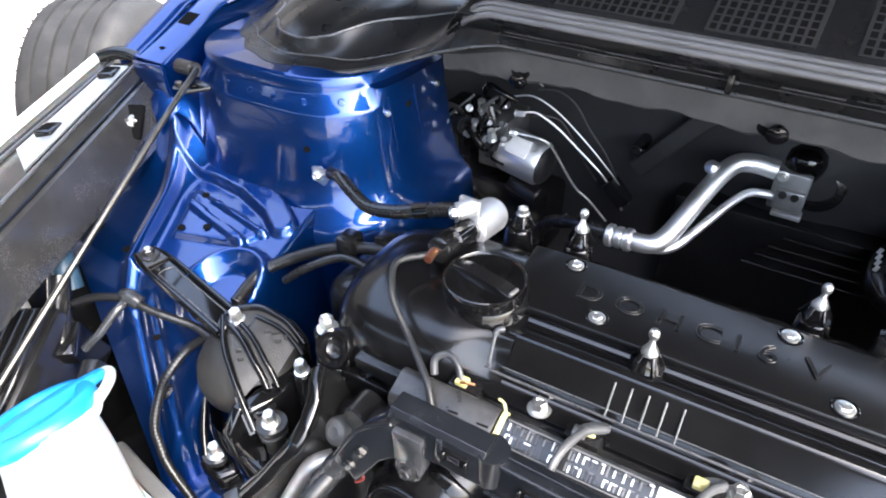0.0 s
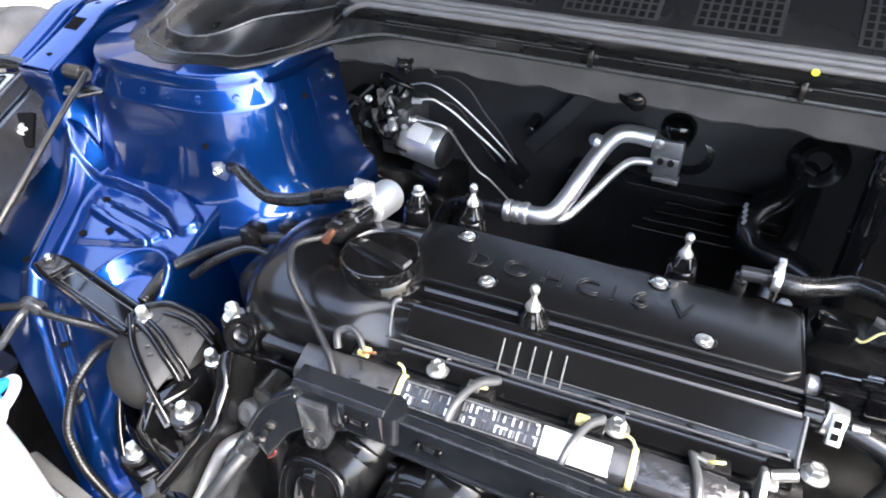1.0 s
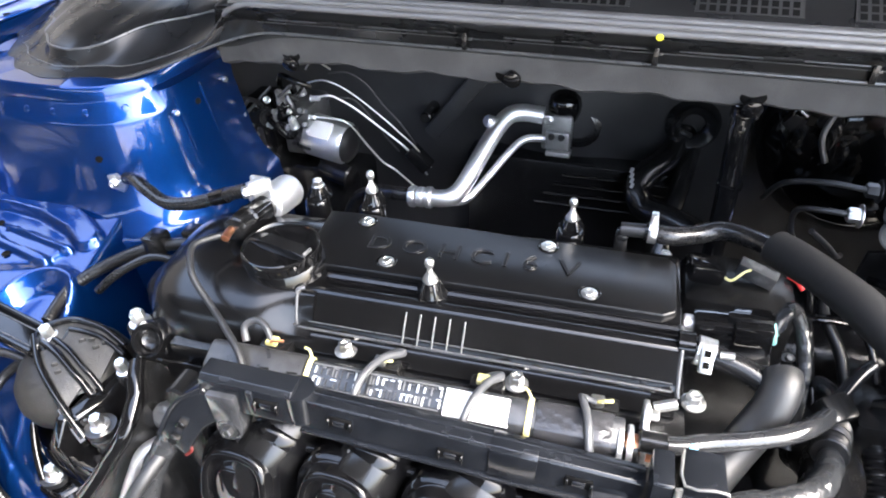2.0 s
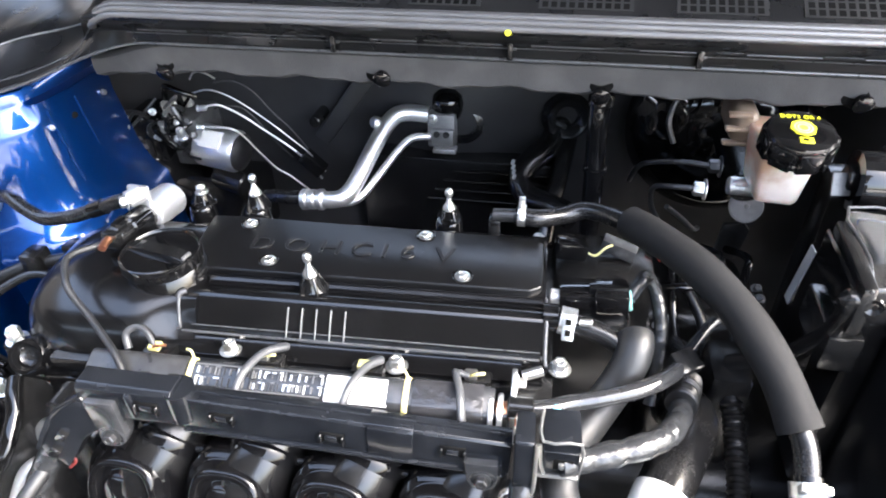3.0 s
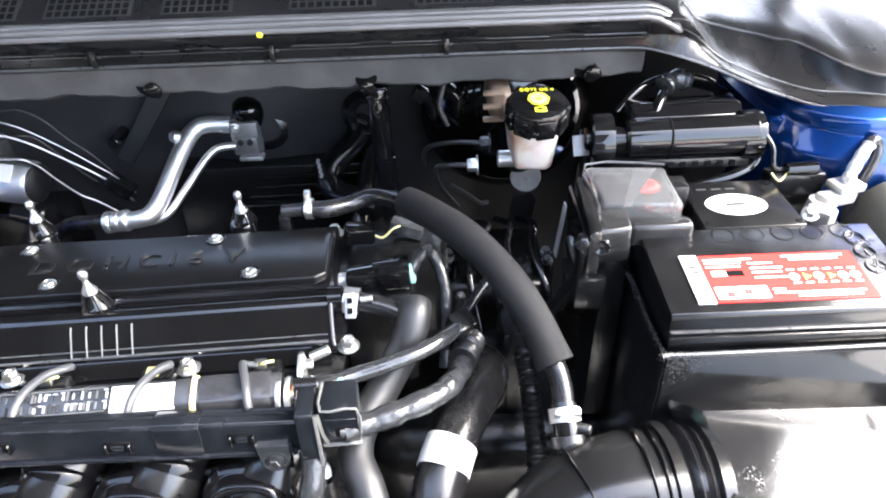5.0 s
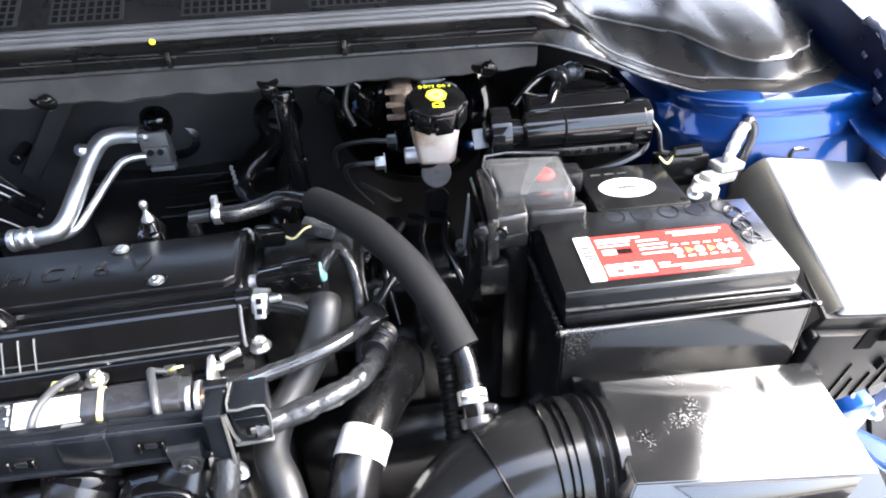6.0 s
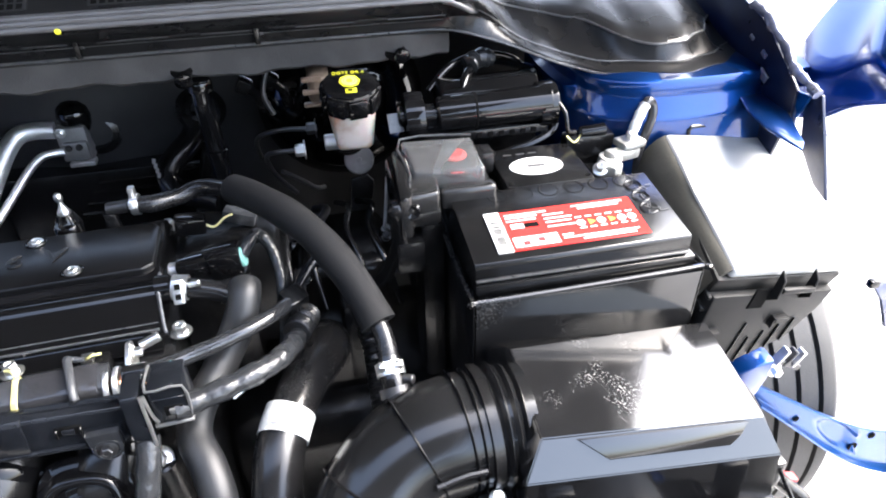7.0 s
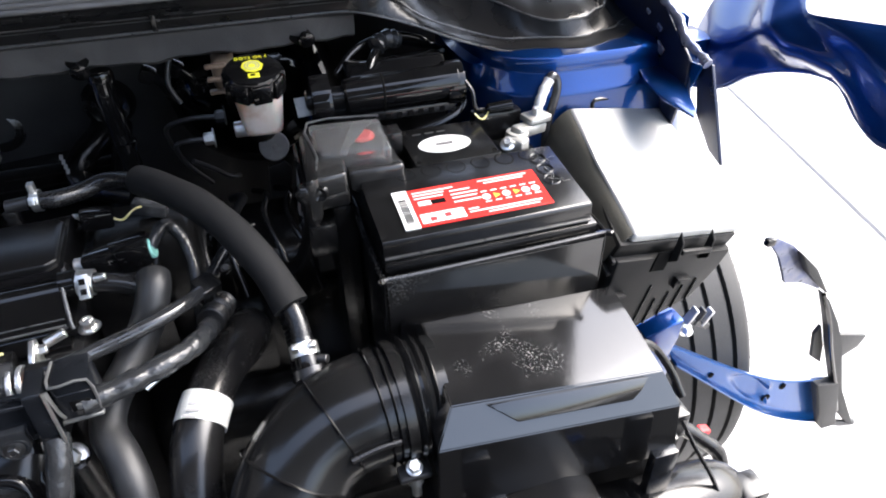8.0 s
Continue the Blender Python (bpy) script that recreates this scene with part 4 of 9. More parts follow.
        way = ((-0.072, 1.0), (-0.045, 0.985), (-0.025, 0.915), (-0.012, 0.80)) if k < 2 else ((-0.075, 1.0), (-0.066, 1.0), (-0.058, 0.985))
        pts = [(-0.203 - sx * (0.0945 * q - 0.002) * c_, -0.020 - (0.085 * q - 0.002) * s_, z) for z, q in way]
        part("pleat", tube(pts, 0.0040 if k < 2 else 0.0022, seg=10, shape=lambda s, L: 1 - 0.6 * smoothstep(0.6, 1.0, s / L)), GLOSS, lob)
    part("lobe_flange", box((-0.288, -0.112, -0.080), (-0.130, 0.065, -0.070), 0.003), COVER, v)
    part("lobe_boss", lathe([(0, 0.030), (0.030, 0.029), (0.034, 0.024), (0.038, 0.0), (0, 0)], (-0.157, -0.030, -0.020), (0, 0, 1), 32), COVER, v)
    # bosses at the rear that carry the studs
    for x in (-0.120, 0.086, -0.182):
        part("stud_boss", lathe([(0.016, -0.045), (0.013, -0.012), (0.0115, -0.010), (0, -0.010)], (x, 0.0875, 0), (0, 0, 1), 20), COVER, v)
    part("stud_boss", lathe([(0.016, -0.035), (0.0135, -0.020), (0.012, -0.017), (0, -0.017)], (-0.019, -0.052, 0), (0, 0, 1), 20), COVER, v)
    # end cap with the breather spigot
    part("breather_boss", lathe([(0, 0), (0.012, 0), (0.012, 0.012), (0.0085, 0.014), (0.0085, 0.02), (0, 0.02)], (0.184, -0.046, -0.012), (1, 0, 0), 20), GLOSS, v)
    # recessed seats of the four top bolts
    for x, y in ((-0.068, -0.012), (0.112, -0.015), (-0.107, 0.044), (0.070, 0.0425)):
        part("bolt_seat", lathe([(0.0088, 0), (0.0098, 0.0007), (0.0088, 0.0011), (0.007, 0.0005), (0, 0.0004)], (x, y, -0.0002), (0, 0, 1), 22), GLOSS, v)
    # raised letters, their edge highlights painted in grey
    for ch, x in (("D", -0.083), ("O", -0.049), ("H", -0.016), ("C", 0.014), ("1", 0.036), ("6", 0.058), ("V", 0.092)):
        at = Matrix.Translation((x, 0.0130, 0.0004)) @ Matrix.Diagonal((1.08, 1.0, 1, 1))
        let = words("letter", ch, 0.029, v, PLATEBLACK, at, 0.0008)
        words("letter_edge", ch, 0.029, let, LETTERGREY, at @ Matrix.Translation((0, 0, 0.0008)), 0.0, outline=0.00016)
    return v


valve_cover()


def bolt_thing(where, s=0.0052, h=0.006, label="silver flanged hexagon bolt in the cam cover", group="cam cover bolts", axis=(0, 0, 1)):
    b = thing("hex_bolt", where, label, "bolt", group, F=ENG)
    part("head", hexbolt(bm_(), where, axis, s, h), ZINC, b)
    return b


first = bolt_thing((-0.068, -0.012, 0.0003), 0.0045, 0.0022)
for x, y in ((0.112, -0.015), (-0.107, 0.044), (0.070, 0.0425)):
    copy_thing(first, Matrix.Translation(ENG @ Vector((x, y, 0.0003))))
flange = bolt_thing((-0.0815, -0.0885, -0.0400), 0.0062, 0.0085, "tall silver flange bolt at the cover's front edge", "cam cover edge bolts")
for x, y in ((0.0655, -0.0905), (0.200, -0.078), (-0.052 + 0.23, 0.098)):
    copy_thing(flange, Matrix.Translation(ENG @ Vector((x, y, -0.040))))


def ball_stud(where):
    """A ball-headed stud that stands in a ribbed black rubber cone."""
    s = thing("ball_stud", where, "silver ball stud in a ribbed black cone", "stud", "cover mounting studs", F=ENG)
    part("cone", lathe([(0.0125, 0), (0.0125, 0.002), (0.0105, 0.004), (0.0065, 0.020), (0.005, 0.0205), (0.005, 0.018)], where, (0, 0, 1), 20), GLOSS, s)
    for k in range(5):
        a = radians(72 * k + 20)
        m = Matrix.Translation(where) @ Matrix.Rotation(a, 4, "Z")
        part("fin", prism([(0.006, 0.002), (0.0138, 0.002), (0.0138, 0.0075), (0.0075, 0.0205), (0.005, 0.0205)], "y", -0.0012, 0.0012, 0.0004, 1, m), GLOSS, s)
    part("stud", lathe([(0, 0.014), (0.0052, 0.014), (0.0066, 0.018), (0.0066, 0.0215), (0.005, 0.0245), (0.0028, 0.029), (0.0022, 0.0335), (0.0036, 0.0355), (0.0042, 0.0385), (0.0036, 0.0415), (0.002, 0.0432), (0, 0.0436)], where, (0, 0, 1), 20), ZINC, s)
    return s


s0 = ball_stud((-0.019, -0.038, -0.011))
copy_thing(s0, Matrix.Translation(ENG @ Vector((0.086, 0.0925, -0.020))))
copy_thing(s0, Matrix.Translation(ENG @ Vector((-0.120, 0.0925, -0.0155))))


def cone_bolt():
    w = (-0.182, 0.0945, -0.012)
    s = thing("cone_bolt", w, "silver bolt in a flared black seat", "bolt", F=ENG)
    part("cone", lathe([(0.0135, 0), (0.0135, 0.003), (0.0095, 0.005), (0.007, 0.013), (0.005, 0.0135)], w, (0, 0, 1), 20), GLOSS, s)
    for k in range(6):
        m = Matrix.Translation(w) @ Matrix.Rotation(radians(60 * k), 4, "Z")
        part("fin", prism([(0.006, 0.003), (0.013, 0.003), (0.008, 0.0135), (0.005, 0.0135)], "y", -0.001, 0.001, 0.0003, 1, m), GLOSS, s)
    part("head", hexbolt(bm_(), (w[0], w[1], w[2] + 0.013), (0, 0, 1), 0.0055, 0.0065, 1.25), ZINC, s)


cone_bolt()


def oil_cap():
    c = (-0.160, -0.031, 0.0085)
    o = thing("oil_filler_cap", c, "black oil filler cap with a moulded grip bar", "oil cap", F=ENG)
    part("disc", lathe([(0.028, -0.004), (0.0340, -0.003), (0.0352, 0.0), (0.0355, 0.0085), (0.0350, 0.0105), (0.0340, 0.0112), (0.0332, 0.0105), (0.0325, 0.0082), (0, 0.0078)], c, (0, 0, 1), 56), GLOSS, o)
    part("grip", prism([(-0.0325, 0.006), (0.0325, 0.006), (0.0320, 0.0105), (0.018, 0.0125), (-0.018, 0.0125), (-0.0320, 0.0105)], "y", -0.0065, 0.0065, 0.0014, 2, pose(*c, 0, 0, -14)), PLASTIC, o)
    part("grip_end", box((0.0290, -0.0055, 0.0100), (0.0318, 0.0050, 0.0132), 0.0006, 1, pose(*c, 0, 0, -14)), PALEGREY, o)
    for k in range(40):
        m = Matrix.Translation(c) @ Matrix.Rotation(radians(9 * k), 4, "Z")
        part("knurl", box((0.0352, -0.0008, 0.0), (0.0359, 0.0008, 0.0080), 0, 1, m), GLOSS, o)


oil_cap()


def oil_valve():
    """Valve-timing solenoid: silver can, its bracket and bolt, and the black plug with a wire."""
    o = thing("timing_solenoid", (-0.205, 0.435, 0.785), "silver solenoid with bracket on the cam cover", "solenoid")
    a, b = Vector((-0.210, 0.411, 0.813)), Vector((-0.209, 0.464, 0.805))
    d = (b - a).normalized()
    part("can", lathe([(0, 0.010), (0.0150, 0.010), (0.0175, 0.012), (0.0175, 0.052), (0.0165, 0.055), (0.012, 0.0565), (0, 0.057)], a, d, 32), ALU, o)
    part("body", rod(a - d * 0.022, a + d * 0.012, 0.0125, 24), GLOSS, o)
    br = bm_()
    add_box(br, (-0.003, -0.012, -0.022), (0.003, 0.010, 0.032), 0.002, 2, pose(-0.212, 0.424, 0.812, 0, 0, 88))
    part("bracket", br, ALU, o)
    part("bracket_tab", rod((-0.206, 0.424, 0.838), (-0.217, 0.412, 0.834), 0.0085, 20), ALU, o)
    part("bolt", hexbolt(bm_(), (-0.2175, 0.4115, 0.8335), (-0.7, -0.75, 0.1), 0.0060, 0.005), ZINC, o)
    part("foot", rod((-0.209, 0.436, 0.760), (-0.209, 0.436, 0.800), 0.012), GLOSS, o)
    plug = thing("solenoid_plug", (-0.240, 0.390, 0.825), "black electrical plug with a taped lead on the solenoid", "plug")
    p = a - d * 0.018
    part("shell", rod(p + d * 0.006, p - d * 0.022, 0.0105, 18), PLASTIC, plug)
    part("shell_block", box((-0.014, -0.009, -0.009), (0.012, 0.009, 0.009), 0.003, 2, pose(*(p - d * 0.014), 0, 0, 88)), PLASTIC, plug)
    part("latch", box((-0.006, -0.004, 0), (0.010, 0.004, 0.004), 0.001, 2, pose(*(p - d * 0.010 + Vector((0, 0, 0.009))), 0, 0, 88)), GLOSS, plug)
    q = p - d * 0.026
    part("bare_wires", tube([q + d * 0.006, q - d * 0.004 + Vector((0, 0, 0.002)), q - d * 0.012 + Vector((0.002, -0.004, 0))], 0.0038, seg=10), COPPER, plug, "bare copper wires")
    e2w = lambda *p: ENG @ Vector(p)
    part("lead", tube([q - d * 0.006, e2w(-0.2300, -0.0560, 0.0250), e2w(-0.2200, -0.0800, 0.0200), e2w(-0.2110, -0.0900, 0.0120), e2w(-0.1930, -0.1010, -0.0010), e2w(-0.1720, -0.1170, -0.0080), e2w(-0.1560, -0.1300, -0.0150), e2w(-0.1470, -0.1410, -0.0260), e2w(-0.1455, -0.1480, -0.0360)], 0.0030, seg=12, n=6), GREYHOSE, plug, "grey taped lead")


oil_valve()


def fuel_rail():
    r = thing("fuel_rail", (0, -0.13, -0.07), "grey fuel rail with embossed marks and yellow ties", "fuel rail", F=ENG)
    x0, x1 = -0.186, 0.150
    sec = [(-0.1405, -0.050), (-0.1415, -0.034), (-0.1385, -0.0300), (-0.1235, -0.0225), (-0.1185, -0.0225), (-0.1160, -0.0260), (-0.1155, -0.050)]
    grow = lambda d: [(y + (-d if y < -0.128 else d), z + d) for y, z in sec]
    part("rail_body", prism(sec, "x", -0.098, x1, 0.0018, 2), RAILGREY, r)
    part("rail_tube", rod((x0 + 0.004, -0.129, -0.045), (x1 + 0.012, -0.129, -0.045), 0.0125, 20), PLASTIC, r)
    part("end_plate", prism(grow(0.0016), "x", x0, -0.100, 0.002), LETTERGREY, r, "plain grey end plate")
    for x in (-0.0965, 0.0815):
        part("tie", prism(grow(0.0012), "x", x - 0.0022, x + 0.0022, 0.0006), YTAPE, r, "yellow tie band")
        part("tie_tail", tube([(x, -0.1185, -0.0212), (x - 0.004, -0.1135, -0.0185), (x - 0.009, -0.1115, -0.0190)], 0.0012, seg=6, n=4), YTAPE, r)
    # embossed marks that cannot be read: two rows of raised strokes
    tilt = pose(0, -0.1310, -0.0262, math.degrees(math.atan2(0.0075, 0.015)), 0, 0)
    rng = random.Random(4)
    x = -0.090
    while x < 0.014:
        wide = rng.choice((0.0046, 0.0056, 0.0068))
        for yy in (-0.0042, 0.0046):
            kind = rng.random()
            tall = rng.choice((0.0055, 0.0066, 0.0074))
            strokes = []
            if kind < 0.85:
                strokes.append((x, yy - tall / 2, x + 0.0013, yy + tall / 2))
            if kind > 0.30:
                strokes.append((x, yy + tall / 2 - 0.0011, x + wide * 0.7, yy + tall / 2))
            if kind > 0.55:
                strokes.append((x + wide * 0.45, yy - tall / 2, x + wide * 0.45 + 0.0012, yy + tall * 0.2))
            for a0, b0, a1, b1 in strokes:
                part("mark", box((a0, b0, -0.0005), (a1, b1, 0.0010), 0, 1, tilt), rng.choice((ZINC, PALEGREY, LETTERGREY, PALETAPE)), r)
        x += wide
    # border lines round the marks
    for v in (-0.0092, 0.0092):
        part("mark_line", box((-0.092, v - 0.0005, -0.0005), (0.014, v + 0.0005, 0.0008), 0, 1, tilt), PALEGREY, r)
    for bx, by, w in ((-0.136, -0.004, 0.010), (-0.136, 0.004, 0.008), (-0.130, 0.0, 0.002), (-0.112, 0.003, 0.009), (-0.110, -0.002, 0.009), (-0.111, -0.006, 0.008)):
        part("mark", box((bx, by - 0.0007, 0.0010), (bx + w, by + 0.0007, 0.0030), 0, 1, tilt @ pose(0, 0, 0, 0, 0, 3)), BLACKINK, r)
    part("sticker", box((0.0175, -0.0100, -0.0002), (0.0665, 0.0095, 0.0006), 0.0003, 1, tilt), WHITE, r, "plain white sticker")
    part("sticker_fold", box((0.0175, -0.0015, -0.0060), (0.0675, 0.0006, 0.0), 0.0003, 1, tilt @ Matrix.Translation((0, -0.0100, 0))), WHITE, r)
    part("sleeve", prism(grow(0.0010), "x", 0.086, 0.142, 0.0018), FILMWRAP, r, "crinkled silver grey wrap")
    for x, w, rr in ((0.1455, 0.004, 0.0165), (0.1525, 0.004, 0.0160)):
        part("end_ring", rod((x, -0.129, -0.041), (x + w, -0.129, -0.041), rr, 28), ALU, r, "bright metal ring")
    part("neck", rod((0.150, -0.129, -0.041), (0.176, -0.127, -0.041), 0.0095, 18), COPPER, r)
    part("flange_plate", prism([(-0.142, -0.060), (-0.112, -0.060), (-0.100, -0.040), (-0.098, -0.022), (-0.106, -0.017), (-0.118, -0.022), (-0.138, -0.034)], "x", 0.162, 0.166, 0.001), ZINC, r, "bright flange plate")
    for y, z in ((-0.132, -0.050), (-0.108, -0.027)):
        part("bolt", hexbolt(bm_(), (0.166, y, z), (1, 0, 0), 0.0042, 0.006), ZINC, r)
    part("side_bolt", rod((0.170, -0.098, -0.030), (0.186, -0.094, -0.026), 0.0042, 14), ZINC, r)
    for k in range(4):
        x = -0.140 + 0.088 * k
        part("injector", rod((x, -0.122, -0.048), (x, -0.105, -0.085), 0.010, 14), PLASTIC, r)
    return r


fuel_rail()


def injector_leads():
    looms = (((-0.167, -0.103, -0.034), (-0.170, -0.096, -0.024), (-0.161, -0.091, -0.0195), (-0.150, -0.095, -0.022), (-0.143, -0.102, -0.031)),
             ((-0.051, -0.1500, -0.034), (-0.050, -0.1460, -0.0235), (-0.0475, -0.1300, -0.0170), (-0.040, -0.108, -0.0190), (-0.030, -0.094, -0.0255), (-0.029, -0.089, -0.0290), (-0.036, -0.090, -0.0300), (-0.046, -0.096, -0.033)),
             ((0.034, -0.1500, -0.036), (0.036, -0.1455, -0.0250), (0.040, -0.1300, -0.0190), (0.047, -0.110, -0.0215), (0.055, -0.097, -0.0270), (0.048, -0.095, -0.0305), (0.040, -0.098, -0.034)),
             ((0.128, -0.1510, -0.038), (0.1265, -0.1460, -0.0270), (0.1235, -0.1300, -0.0190), (0.1185, -0.112, -0.0190), (0.119, -0.106, -0.0240), (0.128, -0.106, -0.027)))
    for k, pts in enumerate(looms):
        x = pts[-1][0]
        l = thing("injector_lead", (x, -0.10, -0.045), "grey taped injector lead looping over the fuel rail", "cable", "injector leads", F=ENG)
        part("plug", box((x - 0.010, -0.108, -0.046), (x + 0.018, -0.094, -0.031), 0.003, 2), PLASTIC, l)
        part("latch", box((x - 0.004, -0.106, -0.032), (x + 0.006, -0.097, -0.0275), 0.001), YTAPE if k % 2 == 0 else ZINC, l)
        part("lead", tube(pts, 0.0034, seg=12, n=6, squash=0.75), TAPEPALE, l)
        part("copper", tube([(x, -0.104, -0.029), (x + 0.006, -0.106, -0.024), (x + 0.012, -0.102, -0.027)], 0.0013, seg=6, n=3), COPPER if k == 0 else YTAPE, l)


injector_leads()


def bevelled(bm, off, seg=2):
    bmesh.ops.bevel(bm, geom=list(bm.edges), offset=off, segments=seg, affect="EDGES", profile=0.5, clamp_overlap=True)
    return bm


def harness_channel():
    h = thing("harness_channel", (0, -0.16, -0.07), "charcoal plastic wiring channel along the engine", "cable channel", F=ENG)
    # the long duct falls slightly towards the gearbox; y -0.167 is its front
    m = pose(0, 0, -0.0182, 0, 3.4, 0)
    wall = [(-0.1470, -0.033), (-0.1485, -0.0050), (-0.1500, -0.0015), (-0.1580, 0.0), (-0.1650, 0.0), (-0.1672, -0.0020), (-0.1680, -0.0315), (-0.1680, -0.033)]
    main = part("duct", prism(wall, "x", -0.086, 0.166, 0.0012, 2, m), GREYPLAST, h)
    part("lid_bead", tube([m @ Vector((x, -0.1580, 0.0006)) for x in (-0.084, 0.0, 0.08, 0.160)], 0.0009, seg=8, n=4), GREYPLAST, main)
    part("top_bead", tube([m @ Vector((x, -0.1664, -0.0006)) for x in (-0.084, -0.02, 0.03)], 0.0014, seg=8, n=4), GREYPLAST, main)
    part("foot_edge", box((-0.086, -0.1705, -0.0350), (0.164, -0.1500, -0.0318), 0.001, 2, m), GREYPLAST, main)
    part("raised_panel", prism([(-0.1500, -0.0015), (-0.1580, 0.0012), (-0.1655, 0.0010), (-0.1688, -0.0020), (-0.1694, -0.0320), (-0.1600, -0.0320)], "x", 0.060, 0.094, 0.0008, 2, m), GREYPLAST, main)
    # first compartment, higher and proud, closed by a rounded end
    n = pose(0, 0, -0.0075, 0, 2.0, 0)
    first = part("end_duct", prism([(-0.1470, -0.033), (-0.1490, -0.0045), (-0.1520, -0.0010), (-0.1670, -0.0010), (-0.1715, -0.0045), (-0.1725, -0.0315), (-0.1725, -0.033)], "x", -0.164, -0.088, 0.0020, 3, n), GREYPLAST, h)
    part("rounded_end", tube([n @ Vector((-0.0870, -0.160, -0.004)), n @ Vector((-0.0870, -0.160, -0.018)), n @ Vector((-0.0870, -0.160, -0.033))], 0.0125, seg=20, n=3), GREYPLAST, first)
    part("window_frame", prism([(-0.1600, -0.004), (-0.1735, -0.0050), (-0.1745, -0.0290), (-0.1600, -0.0290)], "x", -0.124, -0.119, 0.001, 2, n), GREYPLAST, first)
    for x, owner, mm, y, z in ((-0.1085, first, n, -0.1728, -0.0165), (-0.0527, main, m, -0.1682, -0.0145), (0.0323, main, m, -0.1682, -0.0190), (0.1238, main, m, -0.1682, -0.0150)):
        c = part("clip_slot", box((x - 0.0095, y - 0.0006, z - 0.0050), (x + 0.0095, y + 0.003, z + 0.0050), 0.0008, 1, mm), BLACKINK, owner)
        part("clip_tongue", box((x - 0.0050, y - 0.0020, z - 0.0030), (x + 0.0045, y + 0.002, z + 0.0028), 0.0010, 2, mm), GREYPLAST, c)
        for dx in (-0.0095, 0.0075):
            part("clip_rib", box((x + dx, y - 0.0028, z - 0.0060), (x + dx + 0.0022, y + 0.002, z + 0.0035), 0.0006, 1, mm), GLOSS, c)
    # slanting elbow at the timing end: a squared duct with a ribbed cheek
    a, b, c_ = Vector((-0.158, -0.160, -0.026)), Vector((-0.182, -0.166, -0.042)), Vector((-0.199, -0.178, -0.072))
    rings = []
    for p, w, t_ in ((a, 0.014, 0.016), (b, 0.014, 0.017), (c_, 0.012, 0.014)):
        rings.append([p + Vector(v) for v in ((-0.004, w, 0.010), (0.012, w, -t_), (0.012, -w, -t_), (-0.004, -w, 0.012))])
    e = part("elbow", bevelled(loft(rings), 0.003, 2), GREYPLAST, h, smooth=30)
    part("elbow_edge", tube([p + Vector((-0.004, -w, 0.012)) for p, w in ((a, 0.014), (b, 0.0145), (c_, 0.0125))], 0.0018, seg=8, n=4), GREYPLAST, e)
    for q in (0.25, 0.7):
        p = b.lerp(c_, q) + Vector((0.002, -0.0142, -0.002))
        part("elbow_clip", box((-0.004, -0.003, -0.005), (0.004, 0.003, 0.005), 0.001, 1, pose(*p, 0, 40, 0)), GLOSS, e)
    # screwed straps that hang from the duct
    for x, y, zt, zs in ((-0.1460, -0.1735, -0.016, -0.054), (0.1445, -0.1700, -0.046, -0.063)):
        t = part("strap", prism([(x - 0.0125, zt), (x + 0.0125, zt), (x + 0.0120, zs), (x + 0.0085, zs - 0.0090), (x, zs - 0.0125), (x - 0.0085, zs - 0.0090), (x - 0.0120, zs)], "y", y - 0.0035, y + 0.010, 0.0018, 2), RAILGREY, h)
        part("strap_ring", lathe([(0.0080, 0), (0.0095, 0.0010), (0.0110, 0.0006), (0.0115, 0)], (x, y - 0.0036, zs), (0, -1, 0.1), 22), RAILGREY, t)
        part("screw", hexbolt(bm_(), (x, y - 0.0036, zs), (0, -1, 0.2), 0.0050, 0.005, 1.5), DARKSTEEL, t)
    for x in (0.132, 0.158):
        part("strap_rib", box((x - 0.001, -0.1720, -0.060), (x + 0.001, -0.150, -0.046), 0.0004, 1), GREYPLAST, h)
    # junction at the gearbox end with its bright-edged divider
    j = part("junction", box((0.1860, -0.1755, -0.046), (0.2130, -0.1450, -0.0085), 0.0022, 2), GREYPLAST, h, "charcoal junction box")
    part("junction_rim", tube([(0.1865, -0.1480, -0.0078), (0.1865, -0.1756, -0.0082), (0.2125, -0.1756, -0.0082), (0.2132, -0.1756, -0.040)], 0.0011, seg=8, n=3), PALEGREY, j)
    part("junction_line", box((0.1875, -0.1764, -0.0195), (0.2115, -0.1750, -0.0182), 0.0003, 1), GREYPLAST, j)
    part("divider", prism([(-0.1780, -0.0100), (-0.1500, -0.0080), (-0.1500, -0.060), (-0.1800, -0.062), (-0.1815, -0.052)], "x", 0.1672, 0.1815, 0.0022, 2), GREYPLAST, j)
    part("divider_edge", tube([(0.1825, -0.1785, -0.0095), (0.1825, -0.1818, -0.050), (0.1815, -0.1810, -0.062)], 0.0015, seg=8, n=4), ZINC, j)
    part("fork", tube([(0.1845, -0.1775, -0.0100), (0.1862, -0.1785, -0.030), (0.1885, -0.1780, -0.040)], 0.0013, seg=8, n=4), ZINC, j)
    s_ = part("clip_slot", box((0.1945, -0.1762, -0.0380), (0.2090, -0.170, -0.0270), 0.0008, 1), BLACKINK, j)
    part("clip_tongue", box((0.1985, -0.1780, -0.0355), (0.2045, -0.172, -0.0295), 0.0010, 2), PALEGREY, s_)
    part("skirt", box((0.1840, -0.1765, -0.0490), (0.2135, -0.150, -0.0455), 0.0010, 1), PALEGREY, j)
